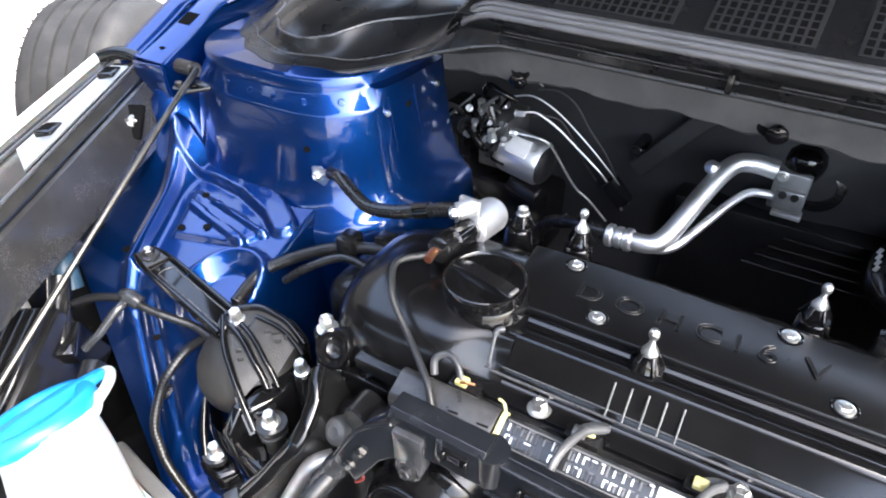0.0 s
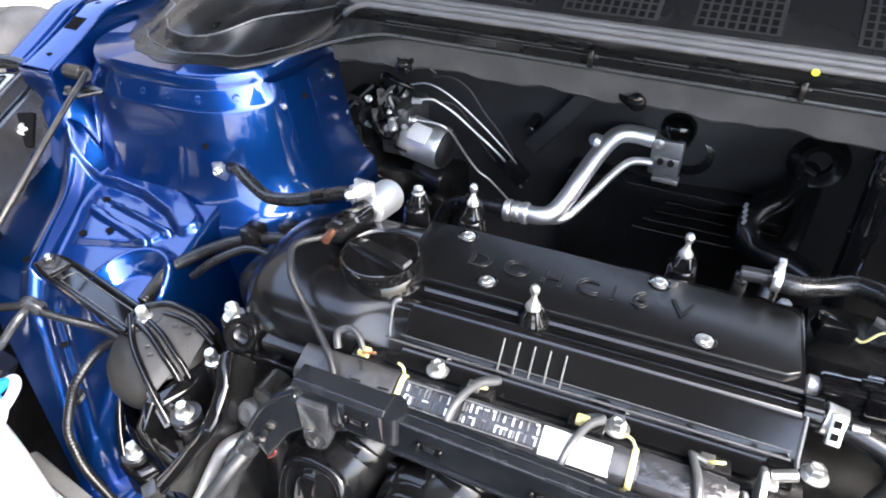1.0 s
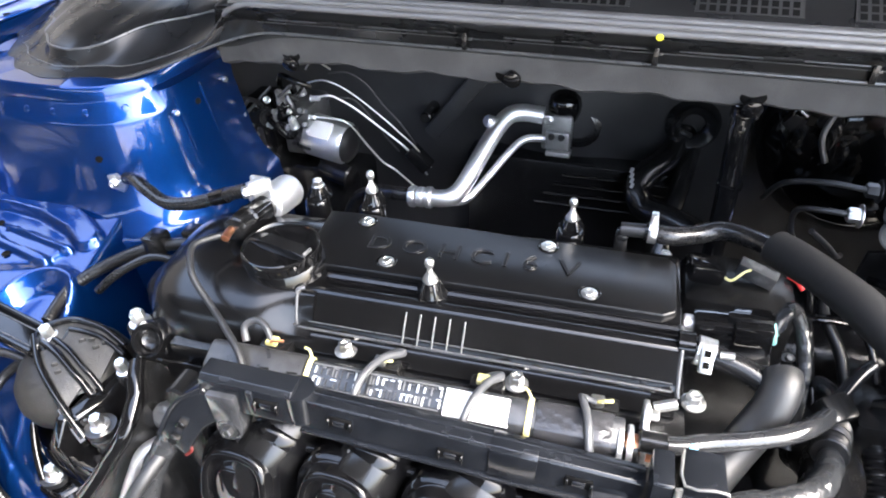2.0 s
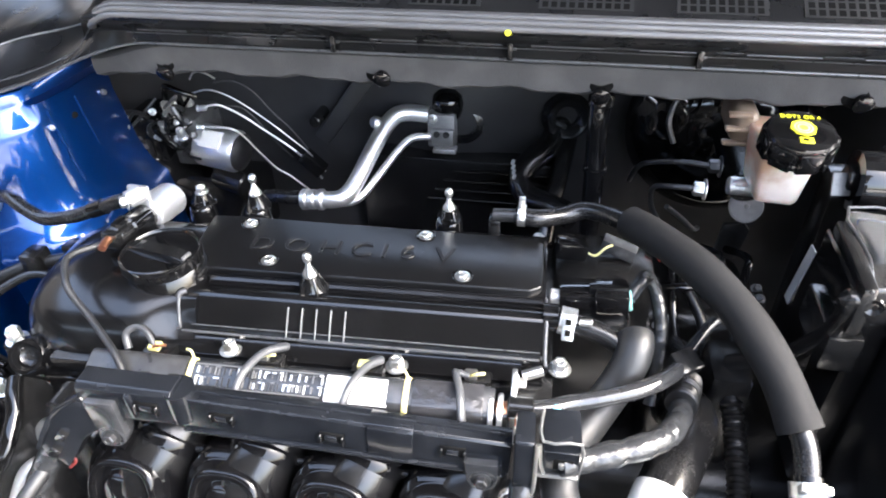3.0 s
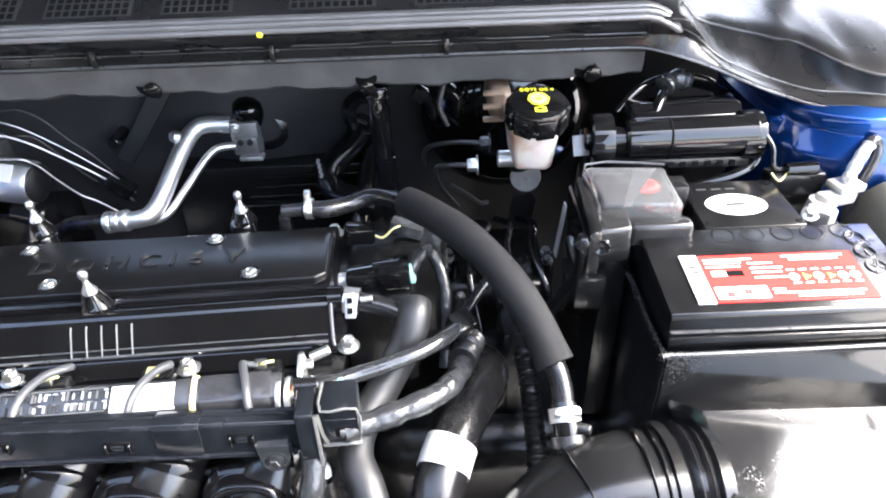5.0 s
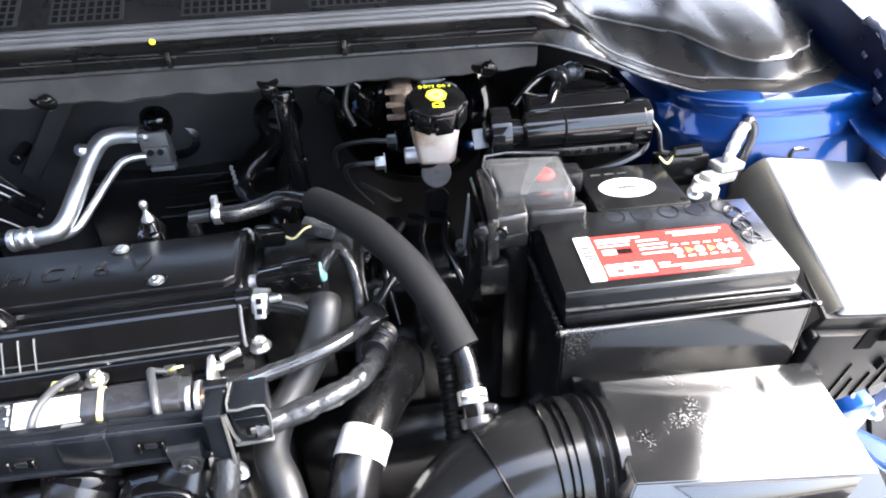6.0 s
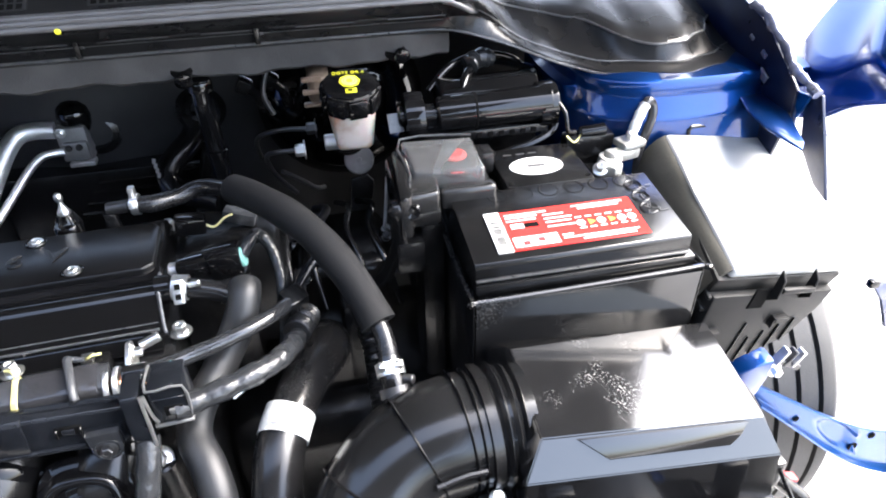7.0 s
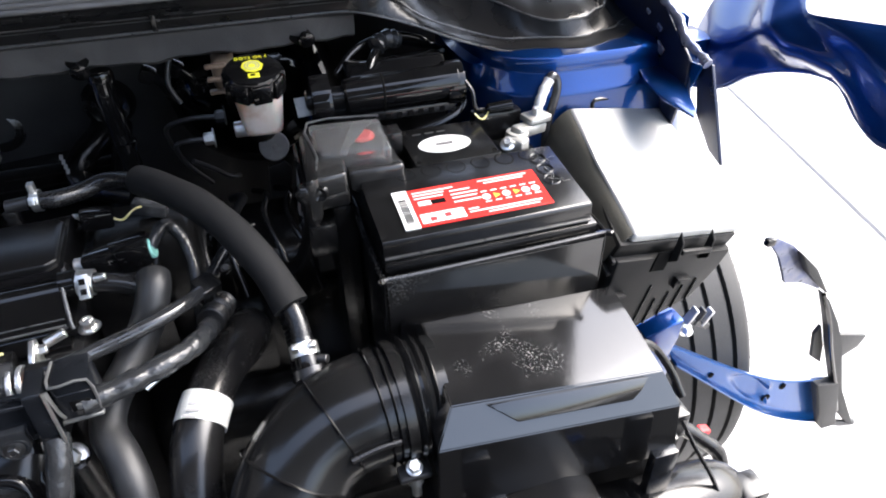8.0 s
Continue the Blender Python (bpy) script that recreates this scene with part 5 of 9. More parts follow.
    # looms that leave at both ends
    part("left_loom", tube([(-0.196, -0.176, -0.068), (-0.212, -0.184, -0.090), (-0.228, -0.196, -0.122), (-0.238, -0.212, -0.17), (-0.240, -0.225, -0.26)], 0.0105, seg=16, n=10, shape=lambda s, L: 1 + 0.03 * math.sin(s * 300)), TAPE, h, "grey taped loom")
    part("red_wires", tube([(-0.186, -0.183, -0.076), (-0.183, -0.185, -0.082), (-0.189, -0.187, -0.088)], 0.0012, seg=8), material("dull_red_wire", (0.10, 0.012, 0.010), 0.5), h, "dull red wire ends")
    part("right_loom", tube([(0.1745, -0.172, -0.060), (0.1735, -0.184, -0.072), (0.168, -0.198, -0.095), (0.160, -0.208, -0.13), (0.156, -0.21, -0.20)], 0.0095, seg=16, n=10, shape=lambda s, L: 1 + 0.03 * math.sin(s * 320)), TAPE, h, "grey taped loom")


harness_channel()


def intake():
    i_ = thing("intake_manifold", (-0.02, -0.23, -0.30), "glossy black plastic intake manifold with four runners", "intake manifold", F=ENG)
    for k in range(4):
        x = -0.150 + 0.0885 * k
        pts = [(x + 0.030, -0.108, -0.088), (x + 0.024, -0.135, -0.094), (x + 0.014, -0.158, -0.110), (x + 0.004, -0.166, -0.135), (x, -0.168, -0.17), (x, -0.168, -0.26)]
        run = part("runner", tube(pts, 0.0300, seg=28, n=6), PLASTIC, i_)
        c = spline(pts, 6)
        part("collar", tube([c[7], c[8], c[9]], 0.0312, seg=28, n=3, shape=lambda s, L: 1 + 0.03 * math.sin(s / L * math.pi)), INTAKEBLACK, run)
        # cap: a stepped oblong flange, then a raised oval with a sunk middle
        levels = ((1.20, -0.050), (1.18, -0.016), (1.15, -0.0125), (1.02, -0.0115), (0.98, -0.0100), (0.955, -0.003), (0.92, -0.0005), (0.84, 0.0006), (0.78, -0.0004),
                  (0.74, -0.0040), (0.70, -0.0062), (0.56, -0.0060), (0.53, -0.0040), (0.49, -0.0030), (0.02, -0.0026))
        ring = []
        for k_, h_ in levels:
            ring.append([])
            for i in range(57):
                a = radians(360 * i / 56)
                c_, s_ = math.cos(a), math.sin(a)
                q_ = (abs(c_) ** 3.0 + abs(s_) ** 3.0) ** (-1 / 3.0)
                ring[-1].append((0.0335 * k_ * q_ * c_, 0.040 * k_ * q_ * s_, h_ + 0.005 * (1 - (s_ * q_ * k_) ** 2)))
        crown = skin(ring)
        bmesh.ops.remove_doubles(crown, verts=crown.verts, dist=1e-5)
        crown.transform(pose(x, -0.191, -0.119, 70, 0, -4))
        part("crown", crown, INTAKEBLACK, run, smooth=50)
    part("plenum", box((-0.225, -0.255, -0.32), (0.165, -0.135, -0.19), 0.03, 4), INTAKEBLACK, i_)
    part("port_flange", box((-0.205, -0.118, -0.13), (0.170, -0.100, -0.058), 0.004), INTAKEBLACK, i_)
    part("tie_bar", tube([(-0.10, -0.150, -0.098), (0.0, -0.150, -0.100), (0.14, -0.150, -0.103)], 0.0045, seg=10), PLASTIC, i_)
    part("tag", box((-0.0085, -0.006, 0.0), (0.0085, 0.006, 0.0008), 0.0003, 1, pose(-0.0475, -0.1560, -0.0745, 38, 4, -6)), PALEGREY, i_, "small pale tag")


intake()

# ---- things round the left tower ----


def engine_mount():
    m = thing("engine_mount", (-0.365, 0.27, 0.52), "black cast engine mount with ribbed dome and silver bolts", "engine mount")
    c = (-0.374, 0.276, 0.664)
    part("dome", lathe([(0.050, -0.014), (0.056, -0.004), (0.0575, 0.008), (0.054, 0.022), (0.045, 0.035), (0.032, 0.043), (0.016, 0.047), (0, 0.047)], c, (-0.05, -0.10, 1), 48), DOMEGREY, m, "dull brown-grey rubber dome")
    # cast spider over the dome: three ribs from the hub with rough webs between them
    ribs = (((-0.404, 0.274, 0.720), (-0.376, 0.249, 0.716), (-0.349, 0.232, 0.706), (-0.328, 0.221, 0.691), (-0.311, 0.214, 0.672)),
            ((-0.384, 0.272, 0.721), (-0.360, 0.265, 0.719), (-0.338, 0.256, 0.710), (-0.328, 0.253, 0.702), (-0.318, 0.249, 0.692)),
            ((-0.398, 0.290, 0.722), (-0.380, 0.300, 0.724), (-0.360, 0.302, 0.723), (-0.342, 0.302, 0.719), (-0.319, 0.297, 0.708)))
    lines = [spline(pts, 5) for pts in ribs]
    for pts in ribs:
        side = Vector((0.0035, 0.0035, 0)) if pts is ribs[1] else Vector((0, 0, 0))
        part("rib", tube([Vector(p) - side for p in pts], 0.0036, seg=10, n=8), GLOSS, m)
    part("rib", tube([Vector(p) + Vector((0.0035, 0.0035, 0.0)) for p in ribs[1]], 0.0028, seg=10, n=8), GLOSS, m)
    part("rib", tube([Vector(p) + Vector((0.006, -0.010, -0.002)) for p in ribs[2][1:]], 0.0026, seg=10, n=8), GLOSS, m)
    for one, two, last in ((lines[0], lines[1], 15), (lines[1], lines[2], 19)):
        part("web", skin([[q.lerp(r, j / 4) + Vector((0, 0, -0.0025)) for j in range(5)] for q, r in zip(one[:last], two[:last])], 0.005), SPIDERCAST, m, "rough grey cast web")
    for pts in (lines[0][13:], lines[1][13:], lines[2][16:]):
        part("skirt", skin([[q + Vector((0.002 * j, 0.004 * j, -0.004 - 0.03 * j)) for j in range(4)] for q in pts], 0.005), GLOSS, m)
    part("core", prism([(-0.350, 0.226), (-0.318, 0.216), (-0.306, 0.250), (-0.312, 0.296), (-0.345, 0.296)], "z", 0.56, 0.690, 0.006, 3), GLOSS, m)
    part("hub", lathe([(0.0225, -0.010), (0.0215, 0.004), (0.0185, 0.0075), (0.0165, 0.0075), (0.0155, 0.0045), (0.013, 0.0045), (0.0125, 0.0065), (0.009, 0.0065), (0, 0.0065)], (-0.391, 0.280, 0.711), (-0.05, -0.1, 1), 36), CASTIRON, m)
    part("bolt", hexbolt(bm_(), (-0.391, 0.280, 0.7165), (-0.05, -0.1, 1), 0.0064, 0.012, 1.45, 0.0025), ZINC, m)
    # raised cast marks that cannot be read
    for x, y, z in ((-0.352, 0.282, 0.7215), (-0.345, 0.286, 0.7205), (-0.338, 0.282, 0.7165), (-0.334, 0.290, 0.7165), (-0.360, 0.252, 0.7165), (-0.353, 0.247, 0.7135)):
        part("cast_mark", box((-0.0028, -0.001, -0.004), (0.0028, 0.001, 0.0012), 0.0005, 1, pose(x, y, z, 14, 8, 48)), SPIDERCAST, m)
    # lower casting: a pot with a bright rolled rim, two feet and their studs
    part("pot", lathe([(0.040, -0.06), (0.052, -0.04), (0.058, -0.005), (0.0595, 0.03), (0.056, 0.045)], (-0.362, 0.268, 0.585), (0, 0, 1), 36), GLOSS, m)
    part("rolled_rim", tube([(-0.425, 0.262, 0.650), (-0.428, 0.244, 0.620), (-0.414, 0.222, 0.596), (-0.398, 0.206, 0.578)], 0.004, seg=10), GLOSS, m)
    part("foot", prism([(-0.408, 0.200), (-0.372, 0.195), (-0.350, 0.235), (-0.400, 0.245)], "z", 0.545, 0.570, 0.006, 3), GLOSS, m)
    part("web", prism([(0.205, 0.56), (0.196, 0.668), (0.215, 0.690), (0.250, 0.690), (0.262, 0.56)], "x", -0.338, -0.326, 0.004, 3), GLOSS, m)
    part("foot", prism([(-0.335, 0.200), (-0.292, 0.195), (-0.283, 0.255), (-0.330, 0.262)], "z", 0.545, 0.640, 0.008, 3), GLOSS, m)
    part("pedestal", box((-0.41, 0.20, 0.42), (-0.30, 0.31, 0.55), 0.01), CASTIRON, m)
    for x, y, z, s in ((-0.390, 0.2135, 0.580, 0.0068), (-0.302, 0.227, 0.676, 0.0060)):
        p = part("stud_base", lathe([(0.010, -0.05), (0.010, -0.016), (0.0135, -0.015), (0.0135, -0.011), (0.011, -0.010), (0.011, -0.006), (0.0145, -0.005), (0.0145, 0), (0, 0)], (x, y, z), (0, 0, 1), 24), DARKSTEEL, m)
        part("bolt", hexbolt(bm_(), (x, y, z), (0, -0.08, 1), s, 0.012, 1.5, 0.0025), ZINC, p)
    part("small_boss", rod((-0.300, 0.272, 0.60), (-0.300, 0.272, 0.704), 0.009), CASTIRON, m)
    part("small_bolt", hexbolt(bm_(), (-0.300, 0.272, 0.704), (0, -0.1, 1), 0.0058, 0.013, 1.3), ZINC, m)


engine_mount()


def mount_bracket():
    """Curved black bracket that ties the mount to the engine's end."""
    b = thing("mount_bracket", (-0.285, 0.22, 0.58), "curved glossy black bracket between mount and engine", "bracket")
    spine = spline([(-0.262, 0.262, 0.744), (-0.254, 0.246, 0.738), (-0.247, 0.232, 0.728), (-0.244, 0.208, 0.712), (-0.256, 0.196, 0.692), (-0.268, 0.183, 0.672), (-0.286, 0.168, 0.648)], 6)
    part("arm", tube(spine[2:], 0.0085, seg=16, n=2, squash=0.75), GLOSS, b, smooth=60)
    part("web", skin([[q + Vector(v) for v in ((0.002, 0.002, -0.004), (0.010, 0.012, -0.018), (0.014, 0.020, -0.045), (0.014, 0.024, -0.080))] for q in spine], 0.004), CASTIRON, b, smooth=60)
    part("eye", lathe([(0.010, 0.006), (0.012, 0.010), (0.0155, 0.010), (0.0185, 0.006), (0.0185, -0.010), (0.0, -0.010)], (-0.262, 0.284, 0.745), (0.15, -0.75, 0.6), 28), GLOSS, b)
    part("eye_bush", lathe([(0, 0), (0.006, 0.001), (0.0085, 0.003), (0.010, 0.002)], (-0.262, 0.283, 0.7455), (0.15, -0.75, 0.6), 20), CASTIRON, b)
    part("post", rod((-0.278, 0.292, 0.68), (-0.278, 0.292, 0.755), 0.013), CASTIRON, b)
    part("bolt", hexbolt(bm_(), (-0.278, 0.2915, 0.755), (0, -0.05, 1), 0.0066, 0.012, 1.5, 0.0025), ZINC, b)
    part("pad", box((-0.278, 0.20, 0.545), (-0.225, 0.30, 0.665), 0.02, 3), CASTIRON, b)
    part("lug", box((-0.008, -0.007, -0.008), (0.008, 0.007, 0.007), 0.002, 2, pose(-0.288, 0.163, 0.648, 20, 0, -35)), DARKSTEEL, b)


mount_bracket()


def torque_arm():
    a = thing("torque_bracket", (-0.50, 0.29, 0.69), "black pressed steel arm with a raised edge, bolted to the wing", "bracket")
    d = math.degrees(math.atan2(0.2735 - 0.297, -0.405 + 0.547))
    m = pose(-0.547, 0.297, 0.716, 0, 1.5, d)
    part("plate", prism([(-0.022, -0.010), (0.010, -0.016), (0.160, -0.0155), (0.160, 0.0155), (0.010, 0.018), (-0.016, 0.015)], "z", -0.004, 0.003, 0.0012, 2, m), COVER, a)
    for s in (-1, 1):
        part("raised_edge", tube([m @ Vector(p) for p in ((-0.018, s * 0.009, 0.003), (0.012, s * 0.0145, 0.0055), (0.08, s * 0.0145, 0.0075), (0.158, s * 0.0140, 0.0055))], 0.0027, seg=10), GLOSS, a)
        part("inner_edge", tube([m @ Vector(p) for p in ((0.032, s * 0.0085, 0.0032), (0.09, s * 0.0085, 0.0034), (0.155, s * 0.0085, 0.0032))], 0.0008, seg=8), EDGE, a)
    part("cross_edge", tube([m @ Vector(p) for p in ((0.032, -0.0085, 0.0032), (0.030, 0.0, 0.0034), (0.032, 0.0085, 0.0032))], 0.0009, seg=8), EDGE, a)
    part("stud_plate", prism([(-0.016, -0.011), (0.014, -0.013), (0.016, 0.013), (-0.014, 0.013)], "z", 0.003, 0.006, 0.001, 2, m), DARKSTEEL, a)
    part("nut", hexbolt(bm_(), (-0.547, 0.297, 0.7225), (0, -0.05, 1), 0.0065, 0.007, 1.6, 0.003), DARKSTEEL, a)
    part("stud", rod((-0.547, 0.297, 0.72), (-0.547, 0.2965, 0.734), 0.0035), ZINC, a)


torque_arm()


def left_looms():
    w = thing("wing_loom", (-0.46, 0.24, 0.68), "black corrugated wiring loom along the blue wing", "cable")
    rib = lambda s, L: 1.0 + 0.045 * math.sin(s * 2 * math.pi / 0.0042)
    part("conduit", tube([(-0.405, 0.262, 0.690), (-0.440, 0.262, 0.697), (-0.475, 0.246, 0.712), (-0.508, 0.236, 0.722), (-0.545, 0.225, 0.715), (-0.575, 0.215, 0.70)], 0.0044, seg=12, n=24, shape=rib), LOOM, w)
    part("conduit", tube([(-0.420, 0.268, 0.690), (-0.446, 0.253, 0.672), (-0.451, 0.224, 0.655), (-0.454, 0.211, 0.638), (-0.448, 0.191, 0.612), (-0.437, 0.183, 0.592), (-0.421, 0.177, 0.574), (-0.387, 0.172, 0.550), (-0.35, 0.165, 0.53)], 0.0048, seg=12, n=26, shape=rib), LOOM, w)
    part("tape_branch", tube([(-0.502, 0.240, 0.724), (-0.500, 0.222, 0.722), (-0.505, 0.200, 0.705), (-0.515, 0.185, 0.69)], 0.0045, seg=12), TAPE, w, "grey taped branch")
    part("tape_knot", tube([(-0.512, 0.240, 0.722), (-0.500, 0.238, 0.728), (-0.488, 0.240, 0.722)], 0.0080, seg=12), TAPE, w)
    h = thing("tower_hose", (-0.40, 0.38, 0.72), "black hose and loom behind the mount", "hose")
    part("hose", tube([(-0.425, 0.305, 0.705), (-0.428, 0.345, 0.715), (-0.405, 0.372, 0.728), (-0.365, 0.392, 0.745), (-0.33, 0.405, 0.752), (-0.28, 0.42, 0.755), (-0.22, 0.45, 0.75)], 0.0066, seg=12, n=26, shape=lambda s_, L: 1.0 + 0.05 * math.sin(s_ * 2 * math.pi / 0.0045)), LOOM, h)
    part("hose", tube([(-0.40, 0.355, 0.712), (-0.372, 0.365, 0.735), (-0.340, 0.385, 0.748), (-0.30, 0.385, 0.748)], 0.0048, seg=12), RUBBER, h)
    part("clip", box((-0.352, 0.388, 0.744), (-0.332, 0.412, 0.768), 0.003), PLASTIC, h)
    part("clip", box((-0.318, 0.41, 0.742), (-0.296, 0.43, 0.768), 0.003), PLASTIC, h)
    part("drop", tube([(-0.425, 0.305, 0.705), (-0.41, 0.30, 0.67), (-0.39, 0.30, 0.63)], 0.011, seg=12), RUBBER, h)
    part("side_mass", box((-0.36, 0.36, 0.50), (-0.245, 0.50, 0.73), 0.03, 3), CASTIRON, h)
    s = thing("ground_strap", (-0.40, 0.44, 0.79), "black sleeved ground strap bolted to the blue tower", "cable")
    part("eyelet", prism([(-0.430, 0.783), (-0.414, 0.779), (-0.405, 0.792), (-0.418, 0.802), (-0.430, 0.799)], "y", 0.4455, 0.4500, 0.0008), ZINC, s)
    part("bolt", hexbolt(bm_(), (-0.420, 0.446, 0.7915), (0.1, -1, 0.15), 0.0052, 0.006), ZINC, s)
    part("crimp", tube([(-0.413, 0.446, 0.795), (-0.402, 0.443, 0.801), (-0.392, 0.440, 0.805)], 0.0045, seg=10), ZINC, s)
    part("sleeve", tube([(-0.396, 0.441, 0.804), (-0.375, 0.432, 0.810), (-0.352, 0.422, 0.806), (-0.325, 0.415, 0.800), (-0.292, 0.416, 0.805), (-0.262, 0.420, 0.815), (-0.240, 0.418, 0.825), (-0.222, 0.416, 0.832)], 0.0072, seg=12, n=8), RUBBER, s, "black rubber sleeve")
    part("band", tube([(-0.268, 0.419, 0.813), (-0.252, 0.420, 0.819)], 0.0082, seg=14), GLOSS, s)


left_looms()


def hood_prop():
    p = thing("prop_rod", (-0.601, 0.45, 0.86), "thin dark steel hood prop rod lying along the wing", "prop rod")
    part("bar", tube([(-0.601, 0.452, 0.874), (-0.596, 0.437, 0.868), (-0.590, 0.40, 0.849), (-0.563, 0.235, 0.757), (-0.540, 0.10, 0.682), (-0.530, 0.04, 0.65)], 0.0034, seg=12), RODSTEEL, p)
    part("bracket", prism([(-0.634, 0.440), (-0.606, 0.432), (-0.583, 0.468), (-0.592, 0.506), (-0.612, 0.500), (-0.634, 0.470)], "z", 0.848, 0.853, 0.002), CASTIRON, p, "dull grey hinge bracket")
    part("pivot", rod((-0.640, 0.458, 0.868), (-0.604, 0.452, 0.872), 0.0095), CASTIRON, p)
    for x, y in ((-0.588, 0.474), (-0.622, 0.438)):
        part("bolt", hexbolt(bm_(), (x, y, 0.852), (0, 0, 1), 0.005, 0.006), DARKSTEEL, p)


hood_prop()


def headlamp():
    h = thing("headlamp", (-0.66, 0.30, 0.70), "black plastic back of a headlamp beside the wing", "headlamp")
    # sections at the rear end and at the nose, outer side first
    rear = [(-0.806, 0.436, 0.800), (-0.799, 0.440, 0.842), (-0.791, 0.444, 0.850), (-0.778, 0.450, 0.850), (-0.772, 0.452, 0.846), (-0.742, 0.462, 0.850), (-0.735, 0.464, 0.850), (-0.728, 0.462, 0.844), (-0.722, 0.462, 0.838), (-0.714, 0.460, 0.836), (-0.677, 0.442, 0.800), (-0.676, 0.440, 0.775)]
    nose = [(-0.700, 0.165, 0.765), (-0.690, 0.168, 0.806), (-0.682, 0.168, 0.813), (-0.666, 0.166, 0.813), (-0.660, 0.164, 0.808), (-0.560, 0.108, 0.812), (-0.550, 0.104, 0.812), (-0.545, 0.102, 0.806), (-0.538, 0.100, 0.802), (-0.530, 0.098, 0.798), (-0.520, 0.060, 0.748), (-0.522, 0.058, 0.72)]
    rows = []
    for i in range(25):
        rows.append([Vector(p).lerp(Vector(q), i / 24) for p, q in zip(rear, nose)])
    part("housing", skin(rows, 0.004), LAMPGREY, h, smooth=30)
    line = lambda k, dz, u0=0.0, u1=1.0: [Vector(rear[k]).lerp(Vector(nose[k]), u0 + (u1 - u0) * i / 4) + Vector((0, 0, dz)) for i in range(5)]
    part("lens_edge", tube(line(2, 0.003), 0.006, seg=12, n=3), MILKY, h, "pale lens edge")
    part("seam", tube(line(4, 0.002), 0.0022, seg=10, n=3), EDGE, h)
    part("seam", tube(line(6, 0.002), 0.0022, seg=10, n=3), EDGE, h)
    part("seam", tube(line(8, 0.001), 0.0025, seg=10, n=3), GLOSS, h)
    # bright metal puts the white glare into the ledge's surface
    part("ledge", skin([[a_.lerp(b_, 0.15 + 0.7 * j / 3) + Vector((0, 0, 0.004)) for j in range(4)] for a_, b_ in zip(line(4, 0.0, 0.04, 0.62), line(6, 0.0, 0.04, 0.62))], 0.002), CASTALU, h, "plastic ledge, its glare given as bright metal")
    for u in (0.10, 0.47):
        c = (Vector(rear[4]).lerp(Vector(nose[4]), u) * 0.55 + Vector(rear[6]).lerp(Vector(nose[6]), u) * 0.45)
        t = part("clip_frame", box((-0.013, -0.010, 0.0), (0.013, 0.010, 0.009), 0.002, 2, pose(*c, 0, 0, -60)), GLOSS, h)
        part("clip_hollow", box((-0.008, -0.006, 0.0085), (0.008, 0.006, 0.0096), 0.0003, 1, pose(*c, 0, 0, -60)), BLACKINK, t)
    c = Vector((-0.672, 0.395, 0.812))
    w = part("screw_well", box((-0.022, -0.014, -0.004), (0.022, 0.014, 0.003), 0.002, 2, pose(*c, 0, 42, -60)), BLACKINK, h)
    part("screw", hexbolt(bm_(), c, (0.5, 0.3, 0.75), 0.006, 0.006), CASTALU, w)
    part("corner_cap", tube([(-0.790, 0.447, 0.852), (-0.765, 0.458, 0.860), (-0.738, 0.466, 0.856), (-0.722, 0.462, 0.842)], 0.009, seg=12), PLASTIC, h)
    part("foot", box((-0.74, 0.20, 0.40), (-0.66, 0.32, 0.80), 0.01), PLASTIC, h)
    part("blue_vent", tube([(-0.620, 0.238, 0.735), (-0.606, 0.232, 0.722), (-0.596, 0.226, 0.702)], 0.013, seg=14), material("teal_rubber", (0.012, 0.035, 0.06), 0.5), h, "dark teal rubber boot")


headlamp()


def fan_shroud():
    f = thing("fan_shroud", (-0.56, 0.10, 0.60), "black ribbed plastic ducting by the washer filler", "duct")
    m = pose(-0.590, 0.135, 0.690, 8, 20, -62)
    part("duct", box((-0.05, -0.050, -0.10), (0.075, 0.05, 0.0), 0.006, 2, m), PLASTIC, f)
    for k in range(8):
        part("rib", box((-0.045, -0.045 + 0.0122 * k, -0.002), (0.070, -0.0415 + 0.0122 * k, 0.006), 0.001, 1, m), PLASTIC, f)
    part("shroud_arm", tube([(-0.600, 0.222, 0.722), (-0.590, 0.210, 0.705), (-0.575, 0.195, 0.690), (-0.56, 0.18, 0.67)], 0.012, seg=12), PLASTIC, f)
    part("connector", box((-0.018, -0.012, -0.012), (0.022, 0.012, 0.012), 0.003, 2, pose(-0.560, 0.190, 0.672, 0, 18, -50)), GLOSS, f)
    part("connector", box((-0.020, -0.009, -0.010), (0.020, 0.009, 0.010), 0.003, 2, pose(-0.497, 0.170, 0.668, 0, 25, -60)), PLASTIC, f)
    part("base", box((-0.66, 0.02, 0.40), (-0.53, 0.14, 0.62), 0.01), PLASTIC, f)


fan_shroud()


